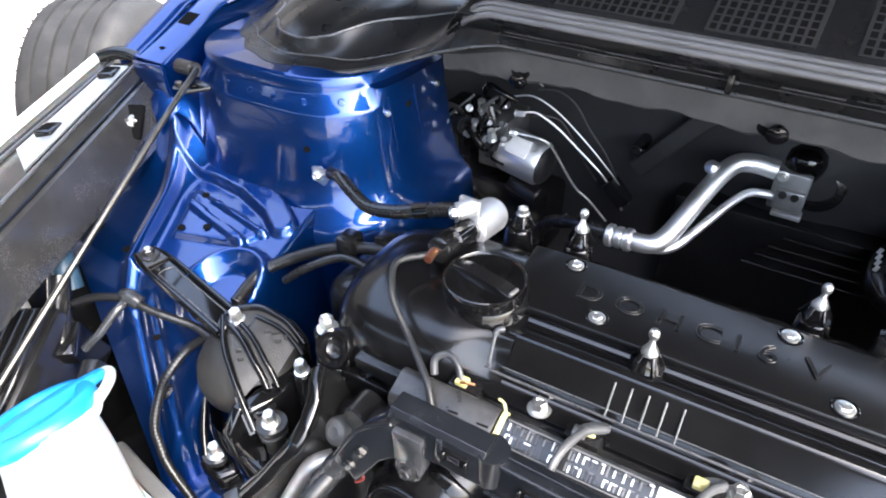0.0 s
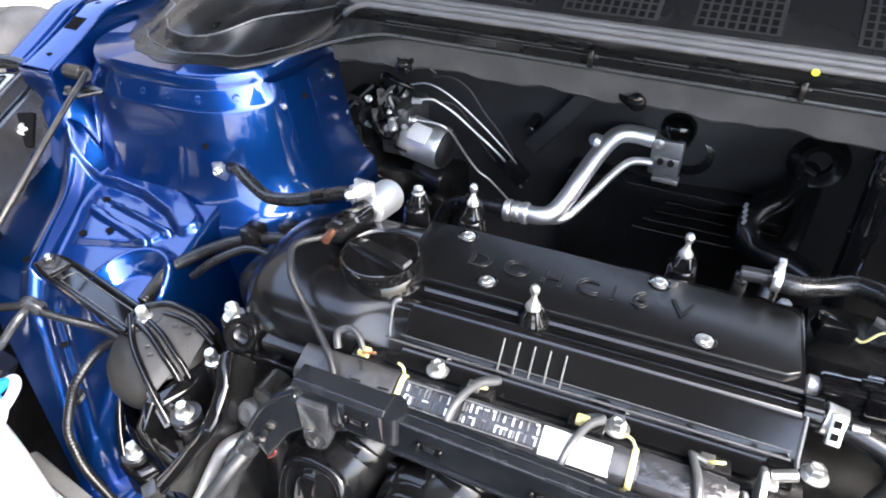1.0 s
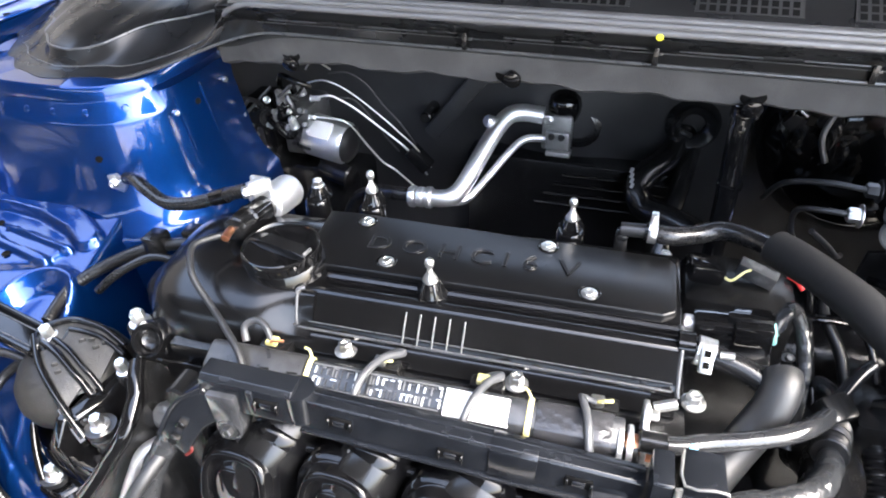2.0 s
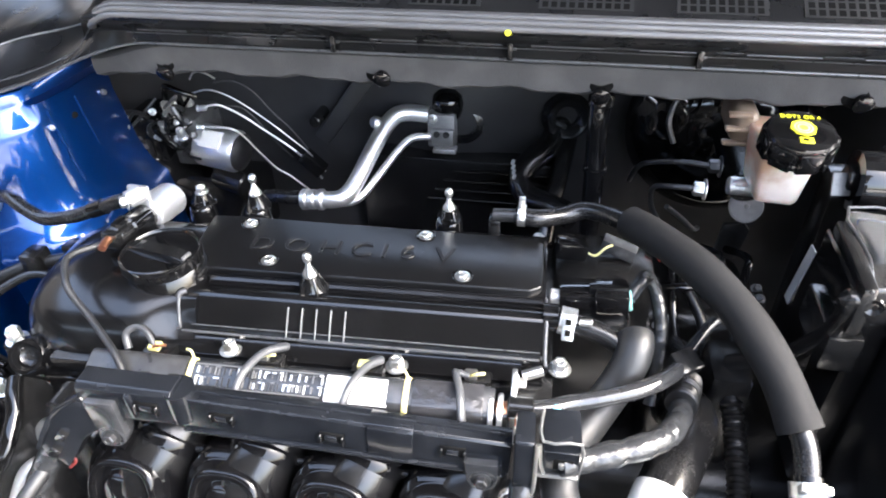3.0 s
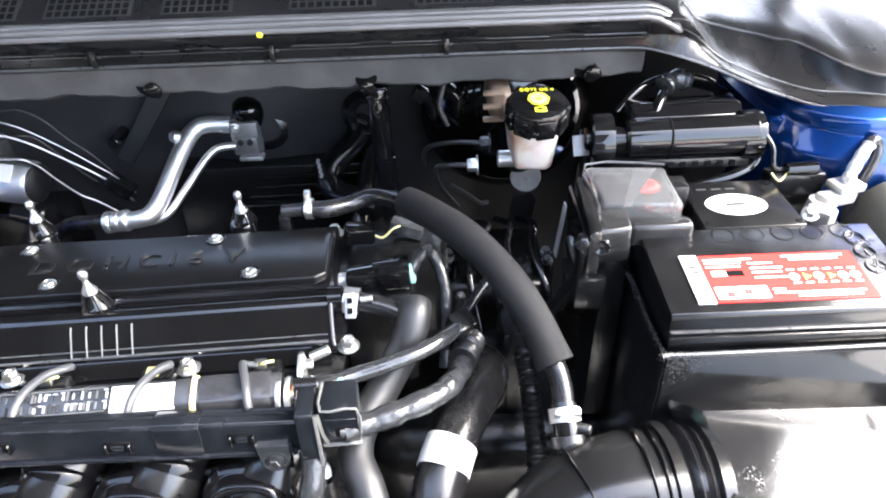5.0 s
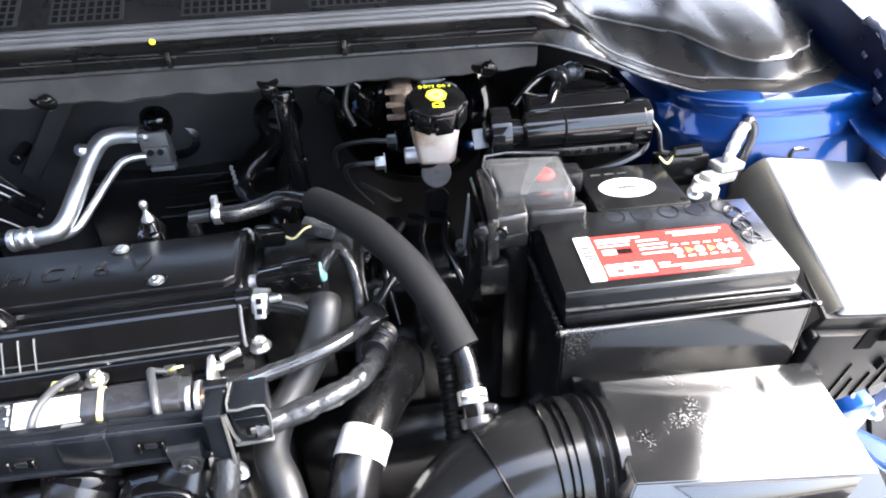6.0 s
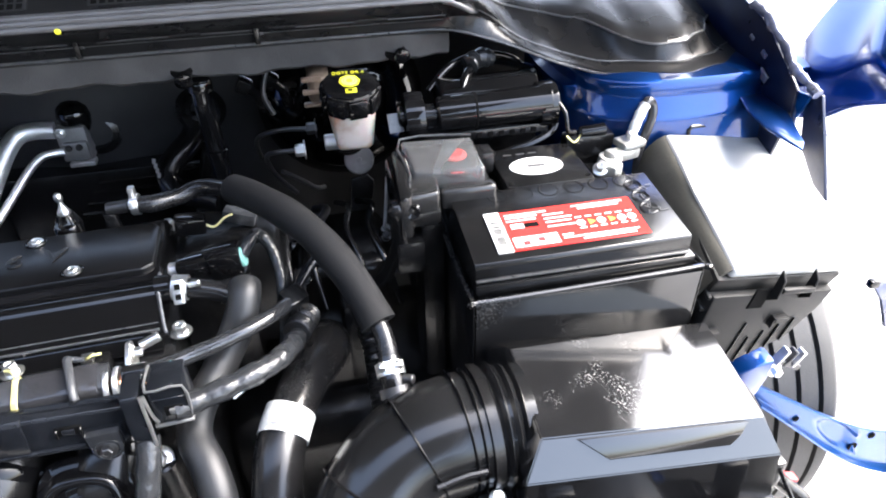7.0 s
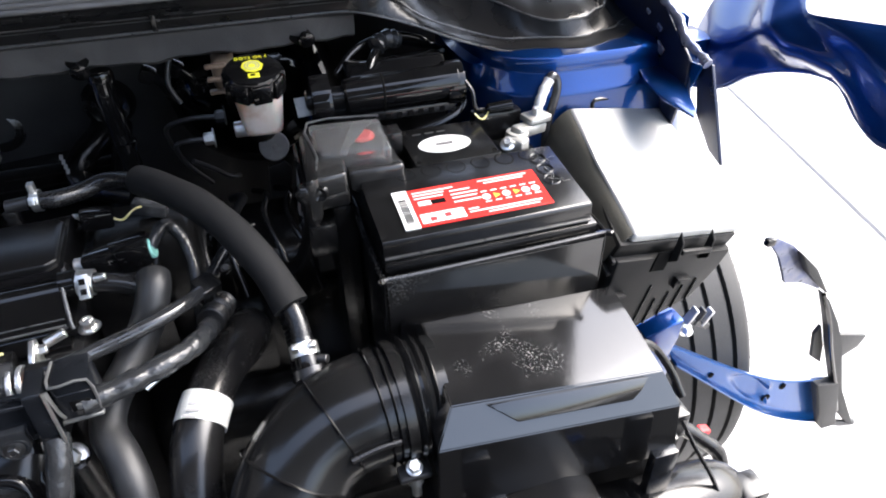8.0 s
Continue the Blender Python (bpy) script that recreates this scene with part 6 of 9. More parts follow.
def washer():
    w = thing("washer_filler", (-0.41, 0.09, 0.45), "white washer tank neck with a light blue flip cap", "washer tank")
    part("neck", tube([(-0.452, 0.106, 0.690), (-0.430, 0.098, 0.660), (-0.395, 0.082, 0.615), (-0.350, 0.066, 0.55), (-0.33, 0.06, 0.44)], 0.041, seg=28, n=6, shape=lambda s, L: 1.0 + 0.75 * s / L), TANKWHITE, w, "milky white neck")
    part("rim", lathe([(0.036, -0.004), (0.044, -0.003), (0.045, 0.003), (0.040, 0.006)], (-0.455, 0.108, 0.690), (-0.45, 0.12, 0.9), 32), TANKWHITE, w)
    up = Vector((-0.38, 0.05, 0.93)).normalized()
    along = Vector((-0.10, 1.0, 0)).normalized()
    along = (along - up * along.dot(up)).normalized()
    side = up.cross(along)
    rot = Matrix((along, side, up)).transposed().to_4x4()
    mc = Matrix.Translation((-0.462, 0.106, 0.698)) @ rot
    cap = bm_()
    add_lathe(cap, [(0.0, 0.0015), (0.024, 0.002), (0.030, 0.0035), (0.0325, 0.0075), (0.036, 0.0095), (0.042, 0.0085), (0.0460, 0.004), (0.0465, -0.004), (0.043, -0.009), (0, -0.009)], (0, 0, 0), (0, 0, 1), 48)
    cap.transform(mc @ Matrix.Diagonal((1.16, 0.98, 1, 1)))
    c = part("cap", cap, CAPBLUE, w, "light blue flip cap")
    ridge = []
    for i in range(17):
        u = -1 + 2 * i / 16
        half = 0.0125 - 0.004 * smoothstep(0.4, 1.0, u) + 0.003 * smoothstep(0.3, -1.0, u)
        top = 0.0125 - 0.003 * u * u
        ridge.append([mc @ Vector((0.057 * u, half * a, top * b_ - 0.001)) for a, b_ in ((-1.0, 0.0), (-0.98, 0.6), (-0.7, 0.92), (-0.3, 1.0), (0.3, 1.0), (0.7, 0.92), (0.98, 0.6), (1.0, 0.0))])
    part("lever", loft(ridge), CAPBLUE, c, smooth=60)
    part("thumb_tab", prism([(0.048, -0.010), (0.064, -0.009), (0.069, -0.004), (0.069, 0.004), (0.064, 0.009), (0.048, 0.010)], "z", -0.001, 0.007, 0.0025, 3, mc), CAPBLUE, c)
    part("hinge", tube([mc @ Vector(p) for p in ((0.036, -0.032, -0.006), (0.052, -0.022, -0.005), (0.066, -0.012, -0.002), (0.073, 0.0, 0.0), (0.068, 0.010, -0.001), (0.058, 0.014, -0.003))], 0.0052, seg=12), TANKWHITE, w, "white hinge loop")
    part("catch", tube([(-0.438, 0.150, 0.703), (-0.430, 0.146, 0.703), (-0.424, 0.139, 0.700), (-0.428, 0.130, 0.697), (-0.436, 0.124, 0.695), (-0.441, 0.128, 0.694)], 0.0058, seg=10, n=4, squash=0.6), TANKWHITE, w)
    part("tank", box((-0.40, 0.0, 0.30), (-0.26, 0.12, 0.52), 0.03, 4), TANKWHITE, w)
    part("shoulder", prism([(-0.486, 0.101), (-0.498, 0.140), (-0.465, 0.149), (-0.385, 0.138), (-0.335, 0.130), (-0.335, 0.040), (-0.46, 0.055)], "z", 0.44, 0.600, 0.010, 4), TANKWHITE, w, "milky white tank shoulder")
    g = thing("tank_shield", (-0.36, 0.12, 0.5), "grey plastic shield beside the washer tank", "shield")
    part("plate", prism([(-0.490, 0.1525), (-0.385, 0.1405), (-0.335, 0.1330), (-0.335, 0.1480), (-0.373, 0.1530), (-0.480, 0.1680)], "z", 0.40, 0.588, 0.003), PALEGREY, g)
    # added dark sheet that keeps the gap beside the tank dark
    part("tray", box((-0.68, 0.0, 0.40), (-0.34, 0.34, 0.42), 0.004), PLASTIC, g, "black tray added to block the bright ground")


washer()


def belt_gear():
    b = thing("belt_tensioner", (-0.235, 0.19, 0.60), "dull cast alloy tensioner arm below the mount bracket", "tensioner")
    part("arm", tube([(-0.222, 0.222, 0.690), (-0.234, 0.209, 0.686), (-0.242, 0.198, 0.668), (-0.252, 0.188, 0.642), (-0.27, 0.175, 0.60)], 0.0095, seg=16, squash=0.75), CASTALU, b, "pale cast arm")
    part("lead", tube([(-0.196, 0.232, 0.712), (-0.199, 0.222, 0.713), (-0.202, 0.199, 0.708), (-0.208, 0.175, 0.698), (-0.222, 0.150, 0.67), (-0.24, 0.13, 0.62)], 0.0062, seg=14), GREYHOSE, b, "grey sleeved lead")
    part("boss", lathe([(0, 0.004), (0.006, 0.006), (0.011, 0.004), (0.013, 0), (0.013, -0.03), (0, -0.03)], (-0.226, 0.236, 0.706), (-0.1, -0.8, 0.5), 22), DULLALU, b)
    part("boss", rod((-0.204, 0.262, 0.735), (-0.204, 0.235, 0.735), 0.013, 22), CASTIRON, b)
    part("plate", box((-0.245, 0.235, 0.50), (-0.18, 0.275, 0.712), 0.012, 3), CASTIRON, b)


belt_gear()

# ---- pipes and units at the firewall ----


def ac_pipes():
    a = thing("ac_pipe", (0.02, 0.755, 0.72), "bright aluminium air conditioning pipe with block fitting", "pipe")
    part("thick_pipe", tube([(-0.118, 0.630, 0.709), (-0.100, 0.627, 0.711), (-0.085, 0.632, 0.714), (-0.074, 0.650, 0.724), (-0.060, 0.690, 0.752), (-0.048, 0.718, 0.773), (-0.036, 0.735, 0.784), (-0.018, 0.742, 0.786), (0.006, 0.745, 0.783)], 0.0112, seg=18, n=6), ALU, a)
    part("thin_pipe", tube([(-0.120, 0.640, 0.699), (-0.090, 0.638, 0.700), (-0.068, 0.645, 0.706), (-0.050, 0.672, 0.723), (-0.030, 0.705, 0.745), (-0.016, 0.725, 0.755), (-0.002, 0.735, 0.755), (0.014, 0.742, 0.752)], 0.0052, seg=14, n=6), ALU, a)
    part("service_port", lathe([(0, 0), (0.007, 0), (0.008, 0.003), (0.008, 0.012), (0.006, 0.015), (0, 0.0155)], (-0.054, 0.722, 0.777), (-0.6, -0.7, 0.5), 18), ALU, a)
    d = Vector((-0.12, 0.0, -0.01)).normalized()
    for k in range(3):
        p = Vector((-0.110, 0.628, 0.710)) + d * 0.011 * k
        part("crimp_ring", rod(p, p + d * 0.0095, 0.0142 - 0.0008 * (k == 1), 22), ALU, a)
    part("hose_end", tube([(-0.138, 0.628, 0.709), (-0.165, 0.632, 0.706), (-0.20, 0.645, 0.695), (-0.24, 0.66, 0.66), (-0.27, 0.66, 0.58)], 0.0095, seg=14), RUBBER, a, "black rubber hose end")
    b = part("block", box((0.006, 0.738, 0.738), (0.044, 0.800, 0.787), 0.003, 2), BLOCKALU, a)
    part("block_step", box((0.012, 0.731, 0.742), (0.043, 0.741, 0.768), 0.003, 2), BLOCKALU, b)
    for x in (0.020, 0.033):
        part("port", lathe([(0, 0.004), (0.0035, 0.004), (0.0045, 0.002), (0.0045, 0)], (x, 0.731, 0.762), (0, -1, 0), 16), DARKSTEEL, b)
    part("nut", hexbolt(bm_(), (0.014, 0.738, 0.781), (0, -1, 0), 0.0042, 0.004), ZINC, b)
    part("base_lip", box((0.014, 0.729, 0.734), (0.046, 0.745, 0.740), 0.001), CASTALU, b)
    part("cap", lathe([(0.020, -0.01), (0.022, 0.0), (0.0225, 0.010), (0.019, 0.020), (0.011, 0.026), (0, 0.028)], (0.031, 0.764, 0.789), (0, -0.30, 0.95), 30), GLOSS, a, "black cap")


ac_pipes()


def abs_unit():
    a = thing("abs_pump", (-0.34, 0.72, 0.60), "brake pressure unit with silver motor and steel lines", "brake unit", F=Matrix.Translation((0, 0.027, 0.002)))
    part("motor", lathe([(0, -0.002), (0.029, 0), (0.031, 0.003), (0.031, 0.056), (0.028, 0.061), (0.010, 0.063), (0, 0.063)], (-0.330, 0.700, 0.722), (0.93, -0.10, -0.10), 36), ALU, a, "silver motor can")
    part("sticker", box((-0.016, -0.013, 0.0305), (0.016, 0.013, 0.0325), 0.0008, 2, pose(-0.301, 0.6965, 0.7185, 40, 4, -6)), WHITE, a, "white sticker")
    # small lines and nuts crowded round the block
    crowd = random.Random(12)
    for k in range(16):
        x0, z0 = -0.425 + 0.09 * crowd.random(), 0.70 + 0.085 * crowd.random()
        y0 = 0.675 + 0.02 * crowd.random()
        pts = [(x0, y0, z0), (x0 + 0.012 * crowd.uniform(-1, 1), y0 - 0.012, z0 + 0.012 * crowd.random()), (x0 + 0.03 * crowd.uniform(-1, 1), y0 - 0.010, z0 + 0.03 * crowd.uniform(-1, 1)), (x0 + 0.035 * crowd.uniform(-1, 1), y0 + 0.02, z0 + 0.035 * crowd.uniform(-1, 1))]
        part("small_line", tube(pts, crowd.choice((0.0022, 0.003, 0.0042)), seg=8, n=5), crowd.choice((GLOSS, DARKSTEEL, GLOSS, DULLALU)), a)
    for k in range(10):
        w = (-0.385 + 0.07 * crowd.random(), 0.672 + 0.01 * crowd.random(), 0.735 + 0.065 * crowd.random())
        part("union_nut", hexbolt(bm_(), w, (crowd.uniform(-0.5, 0.5), -0.8, 0.5), 0.0042, 0.007, 1.2, 0.002), crowd.choice((ZINC, DULLALU, ALU)), a)
    part("valve_block", box((-0.372, 0.690, 0.690), (-0.326, 0.770, 0.765), 0.004, 2), DULLALU, a)
    for k in range(6):
        part("port_nut", hexbolt(bm_(), (-0.352 + 0.012 * (k % 3), 0.690, 0.735 - 0.022 * (k // 3)), (0.1, -1, 0.1), 0.0045, 0.010, 1.3), DARKSTEEL if k % 2 else ZINC, a)
    part("end_cap", lathe([(0, 0), (0.027, 0), (0.0275, 0.004), (0.022, 0.008), (0.008, 0.010), (0, 0.010)], (-0.271, 0.6938, 0.7157), (0.93, -0.10, -0.10), 32), DARKSTEEL, a, "dark domed motor end")
    part("control_box", box((-0.440, 0.680, 0.655), (-0.383, 0.770, 0.765), 0.008, 3), PLASTIC, a)
    part("lower_boss", rod((-0.320, 0.70, 0.670), (-0.270, 0.69, 0.662), 0.018, 22), PLASTIC, a)
    part("bracket", box((-0.43, 0.70, 0.56), (-0.26, 0.79, 0.665), 0.01, 2), PLASTIC, a)
    for k, (x, y, z) in enumerate(((-0.352, 0.690, 0.790), (-0.372, 0.700, 0.785), (-0.345, 0.715, 0.792), (-0.366, 0.675, 0.762), (-0.340, 0.672, 0.760))):
        part("union_nut", hexbolt(bm_(), (x, y, z - 0.016), (0, -0.25, 1), 0.006, 0.014, 1.2, 0.004), ZINC, a)
    part("brake_line", tube([(-0.308, 0.671, 0.764), (-0.289, 0.678, 0.762), (-0.268, 0.684, 0.757), (-0.257, 0.691, 0.743), (-0.241, 0.698, 0.714), (-0.224, 0.705, 0.687), (-0.206, 0.711, 0.671), (-0.180, 0.718, 0.642)], 0.0017, seg=10, n=6), ZINC, a, "thin steel brake line")
    part("brake_line", tube([(-0.310, 0.682, 0.787), (-0.290, 0.690, 0.790), (-0.276, 0.696, 0.783), (-0.256, 0.701, 0.769), (-0.232, 0.707, 0.747), (-0.199, 0.712, 0.719), (-0.182, 0.718, 0.697), (-0.162, 0.723, 0.664)], 0.0017, seg=10, n=6), ZINC, a, "thin steel brake line")
    part("brake_line", tube([(-0.320, 0.690, 0.805), (-0.297, 0.693, 0.810), (-0.275, 0.698, 0.802), (-0.251, 0.704, 0.784), (-0.218, 0.709, 0.755), (-0.193, 0.714, 0.729), (-0.176, 0.720, 0.708), (-0.156, 0.725, 0.676)], 0.0012, seg=10, n=6), ZINC, a, "thin steel brake line")
    part("brake_line", tube([(-0.290, 0.700, 0.818), (-0.265, 0.708, 0.818), (-0.242, 0.714, 0.802), (-0.221, 0.719, 0.770), (-0.200, 0.723, 0.744), (-0.182, 0.727, 0.714), (-0.165, 0.731, 0.682)], 0.0012, seg=10, n=6), DARKSTEEL, a, "thin steel brake line")
    part("brake_line", tube([(-0.295, 0.694, 0.782), (-0.281, 0.698, 0.784), (-0.267, 0.703, 0.783), (-0.257, 0.709, 0.776), (-0.243, 0.714, 0.756), (-0.222, 0.720, 0.720), (-0.205, 0.725, 0.696)], 0.0012, seg=10, n=6), DARKSTEEL, a, "thin steel brake line")
    part("line_nut", hexbolt(bm_(), (-0.312, 0.6815, 0.787), (1, 0.1, 0.1), 0.0042, 0.012, 1.2), ZINC, a)
    part("line_nut", hexbolt(bm_(), (-0.312, 0.670, 0.764), (1, 0.1, 0.0), 0.0042, 0.008, 1.2), ZINC, a)
    part("line_loop", tube([(-0.318, 0.690, 0.825), (-0.305, 0.684, 0.838), (-0.290, 0.684, 0.838), (-0.280, 0.690, 0.828)], 0.0012, seg=8), ZINC, a)
    part("line_clip", box((-0.020, -0.010, -0.010), (0.020, 0.012, 0.010), 0.003, 2, pose(-0.173, 0.722, 0.690, 0, 45, 0)), PLASTIC, a)
    part("hook_line", tube([(-0.440, 0.69, 0.665), (-0.448, 0.675, 0.70), (-0.446, 0.668, 0.740), (-0.425, 0.668, 0.775), (-0.405, 0.675, 0.778), (-0.395, 0.685, 0.765)], 0.0030, seg=10), DARKSTEEL, a)
    part("loop", tube([(-0.425, 0.668, 0.675), (-0.415, 0.660, 0.705), (-0.392, 0.660, 0.708), (-0.375, 0.668, 0.690)], 0.0048, seg=10), RUBBER, a)
    part("loop", tube([(-0.425, 0.672, 0.655), (-0.40, 0.66, 0.675), (-0.37, 0.662, 0.668), (-0.355, 0.672, 0.65)], 0.0048, seg=10), RUBBER, a)
    part("clip_top", tube([(-0.370, 0.70, 0.79), (-0.356, 0.685, 0.815), (-0.33, 0.68, 0.81), (-0.315, 0.69, 0.80)], 0.004, seg=10), GLOSS, a)


abs_unit()


def heater_hoses():
    h = thing("heater_hose", (0.16, 0.76, 0.68), "black moulded heater hoses leaving the firewall", "hose")
    part("hose", tube([(0.186, 0.800, 0.775), (0.180, 0.775, 0.763), (0.172, 0.755, 0.747), (0.155, 0.735, 0.736), (0.140, 0.720, 0.724), (0.137, 0.705, 0.710), (0.151, 0.690, 0.699), (0.179, 0.670, 0.702), (0.21, 0.65, 0.70)], 0.0165, seg=18, n=6), PLASTIC, h)
    part("hose", tube([(0.196, 0.79, 0.745), (0.190, 0.745, 0.720), (0.186, 0.720, 0.704), (0.181, 0.700, 0.688), (0.175, 0.66, 0.65)], 0.0125, seg=16, n=6), PLASTIC, h)
    part("spring_clamp", tube([(0.1845, 0.790, 0.770), (0.1815, 0.781, 0.766)], 0.0180, seg=20, n=2), DARKSTEEL, h, "dark spring clamp")
    part("clamp_ear", box((-0.010, -0.003, -0.003), (0.010, 0.003, 0.003), 0.001, 1, pose(0.1815, 0.762, 0.772, 30, 20, 0)), DARKSTEEL, h)
    part("grommet", lathe([(0.020, 0), (0.034, 0.001), (0.036, 0.004), (0.030, 0.007), (0.020, 0.008)], (0.190, 0.802, 0.778), (0, -1, 0.1), 28), PLASTIC, h)
    for k in range(4):
        part("print_bar", box((-0.0035, -0.0006, -0.002), (0.0035, 0.0006, 0.002), 0, 1, pose(0.1270 + 0.001 * k, 0.700 - 0.002 * k, 0.745 - 0.006 * k, 0, -75, 0)), GREYINK, h)


heater_hoses()


def vertical_pipe():
    v = thing("vertical_pipe", (0.228, 0.58, 0.60), "glossy black vertical pipe with a capped top", "pipe")
    part("pipe", tube([(0.224, 0.608, 0.885), (0.2235, 0.606, 0.868), (0.2235, 0.604, 0.85), (0.2255, 0.603, 0.80), (0.227, 0.602, 0.76), (0.228, 0.60, 0.69), (0.23, 0.60, 0.60)], 0.0112, seg=18), GLOSS, v)
    part("collar", lathe([(0.0112, 0), (0.0135, 0.001), (0.0135, 0.010), (0.012, 0.013), (0, 0.014)], (0.2238, 0.607, 0.872), (0, 0.05, 1), 22), GLOSS, v)
    part("side_band", lathe([(0.0112, 0), (0.013, 0.001), (0.013, 0.006), (0.0112, 0.007)], (0.2262, 0.6025, 0.795), (0, 0, 1), 22), GLOSS, v)
    part("plug_lead", rod((0.227, 0.592, 0.70), (0.222, 0.555, 0.70), 0.006), DARKSTEEL, v)
    part("foot_block", box((0.20, 0.55, 0.52), (0.26, 0.66, 0.66), 0.01, 2), CASTIRON, v)


vertical_pipe()


def foam_hose():
    f = thing("sleeved_hose", (0.27, 0.44, 0.80), "black hose in a thick grey foam sleeve", "hose")
    part("hose", tube([(0.150, 0.480, 0.810), (0.172, 0.479, 0.809), (0.195, 0.492, 0.806), (0.215, 0.498, 0.810), (0.235, 0.488, 0.814), (0.256, 0.466, 0.820), (0.275, 0.445, 0.825)], 0.0088, seg=16), RUBBER, f)
    path = [(0.256, 0.466, 0.822), (0.281, 0.432, 0.828), (0.308, 0.397, 0.828), (0.331, 0.366, 0.821), (0.350, 0.337, 0.808), (0.364, 0.313, 0.793), (0.3755, 0.288, 0.774)]
    part("foam_sleeve", tube(path, 0.0151, seg=28, n=8, wall=0.005, shape=lambda s, L: 1.0 + 0.02 * math.sin(s * 90) + (0.06 * max(0, s / L - 0.93) / 0.07)), FOAM, f, "thick grey foam sleeve")
    part("lower_hose", tube([(0.370, 0.298, 0.781), (0.377, 0.282, 0.771), (0.379, 0.270, 0.762), (0.379, 0.258, 0.752)], 0.0088, seg=16), RUBBER, f)
    c = part("spring_clip", tube([(0.1525, 0.480, 0.810), (0.160, 0.480, 0.810)], 0.0108, seg=22, n=2), ZINC, f, "bright spring clamp")
    part("clip_ear", box((-0.003, -0.004, 0.009), (0.003, 0.004, 0.020), 0.001, 2, pose(0.156, 0.480, 0.810, 0, 0, 0)), ZINC, c)
    part("clip_ear", box((-0.003, -0.004, 0.009), (0.003, 0.004, 0.017), 0.001, 2, pose(0.156, 0.480, 0.810, 62, 0, 0)), ZINC, c)
    s = thing("hose_spigot", (0.140, 0.475, 0.755), "dark metal spigot block behind the cam cover", "pipe fitting")
    part("spigot", rod((0.128, 0.480, 0.808), (0.156, 0.480, 0.810), 0.0065, 18), DARKSTEEL, s)
    part("block", box((0.124, 0.472, 0.775), (0.136, 0.488, 0.806), 0.003, 2), CASTIRON, s)
    part("post", rod((0.130, 0.478, 0.745), (0.130, 0.478, 0.780), 0.011), CASTIRON, s)
    part("side_bolt", hexbolt(bm_(), (0.165, 0.482, 0.772), (0, -0.5, 1), 0.006, 0.006), DARKSTEEL, s)
    part("side_lug", box((0.150, 0.470, 0.742), (0.180, 0.500, 0.772), 0.004, 2), CASTIRON, s)


foam_hose()


def gear_linkage():
    """Cables, clips and bolts in the deep gap between engine and battery."""
    g = thing("gear_linkage", (0.33, 0.55, 0.60), "dark gear linkage with cables and small bright bolts", "gear linkage")
    part("housing", box((0.27, 0.52, 0.56), (0.42, 0.66, 0.665), 0.025, 4), CASTIRON, g)
    part("lever", tube([(0.30, 0.54, 0.66), (0.305, 0.525, 0.70), (0.325, 0.515, 0.715), (0.350, 0.52, 0.712)], 0.007, seg=10, squash=0.6), GLOSS, g)
    part("bracket", prism([(0.376, 0.680), (0.403, 0.680), (0.410, 0.722), (0.402, 0.732), (0.380, 0.728)], "y", 0.620, 0.625, 0.001), DARKSTEEL, g, "dull metal bracket")
    rng = random.Random(21)
    for k in range(7):
        x, y, z = 0.275 + 0.14 * rng.random(), 0.50 + 0.08 * rng.random(), 0.655 + 0.035 * rng.random()
        part("bolt", hexbolt(bm_(), (x, y, z), (rng.uniform(-0.4, 0.4), -0.5, 0.8), 0.0045, 0.006, 1.4), rng.choice((DULLALU, DARKSTEEL, DARKSTEEL)), g)
        part("boss", rod((x, y + 0.006, z - 0.05), (x, y, z), 0.0085), CASTIRON, g)
    for k in range(5):
        x = 0.272 + 0.028 * k
        pts = [(x, 0.60, 0.70 + 0.01 * rng.random()), (x + 0.015, 0.565, 0.722), (x + 0.035 * rng.random(), 0.53, 0.715), (x + 0.02, 0.49, 0.69), (x + 0.03, 0.45, 0.65)]
        part("cable", tube(pts, 0.0035 + 0.001 * (k % 3), seg=10, n=6), (RUBBER, GLOSS, LOOM)[k % 3], g)


gear_linkage()


def nozzle():
    n = thing("duct_spigot", (0.379, 0.232, 0.74), "black spigot with bright clamp between duct and sleeved hose", "pipe fitting")
    part("spigot", tube([(0.379, 0.262, 0.757), (0.380, 0.245, 0.745), (0.382, 0.225, 0.728)], 0.0105, seg=18), GLOSS, n)
    c = part("clamp", tube([(0.3790, 0.259, 0.7545), (0.3796, 0.250, 0.748)], 0.0125, seg=22, n=2), ZINC, n, "bright spring clamp")
    part("ear", box((-0.010, -0.003, 0.008), (-0.004, 0.003, 0.018), 0.001, 2, pose(0.379, 0.252, 0.750, 20, 0, 0)), ZINC, c)
    part("ear", box((0.004, -0.003, 0.008), (0.010, 0.003, 0.018), 0.001, 2, pose(0.379, 0.252, 0.750, 20, 0, 0)), ZINC, c)
    part("knob", rod((0.388, 0.245, 0.748), (0.397, 0.240, 0.750), 0.004), DARKSTEEL, n)
    part("collar", tube([(0.3803, 0.242, 0.742), (0.381, 0.236, 0.737)], 0.0135, seg=20, n=2), DARKSTEEL, n)


nozzle()


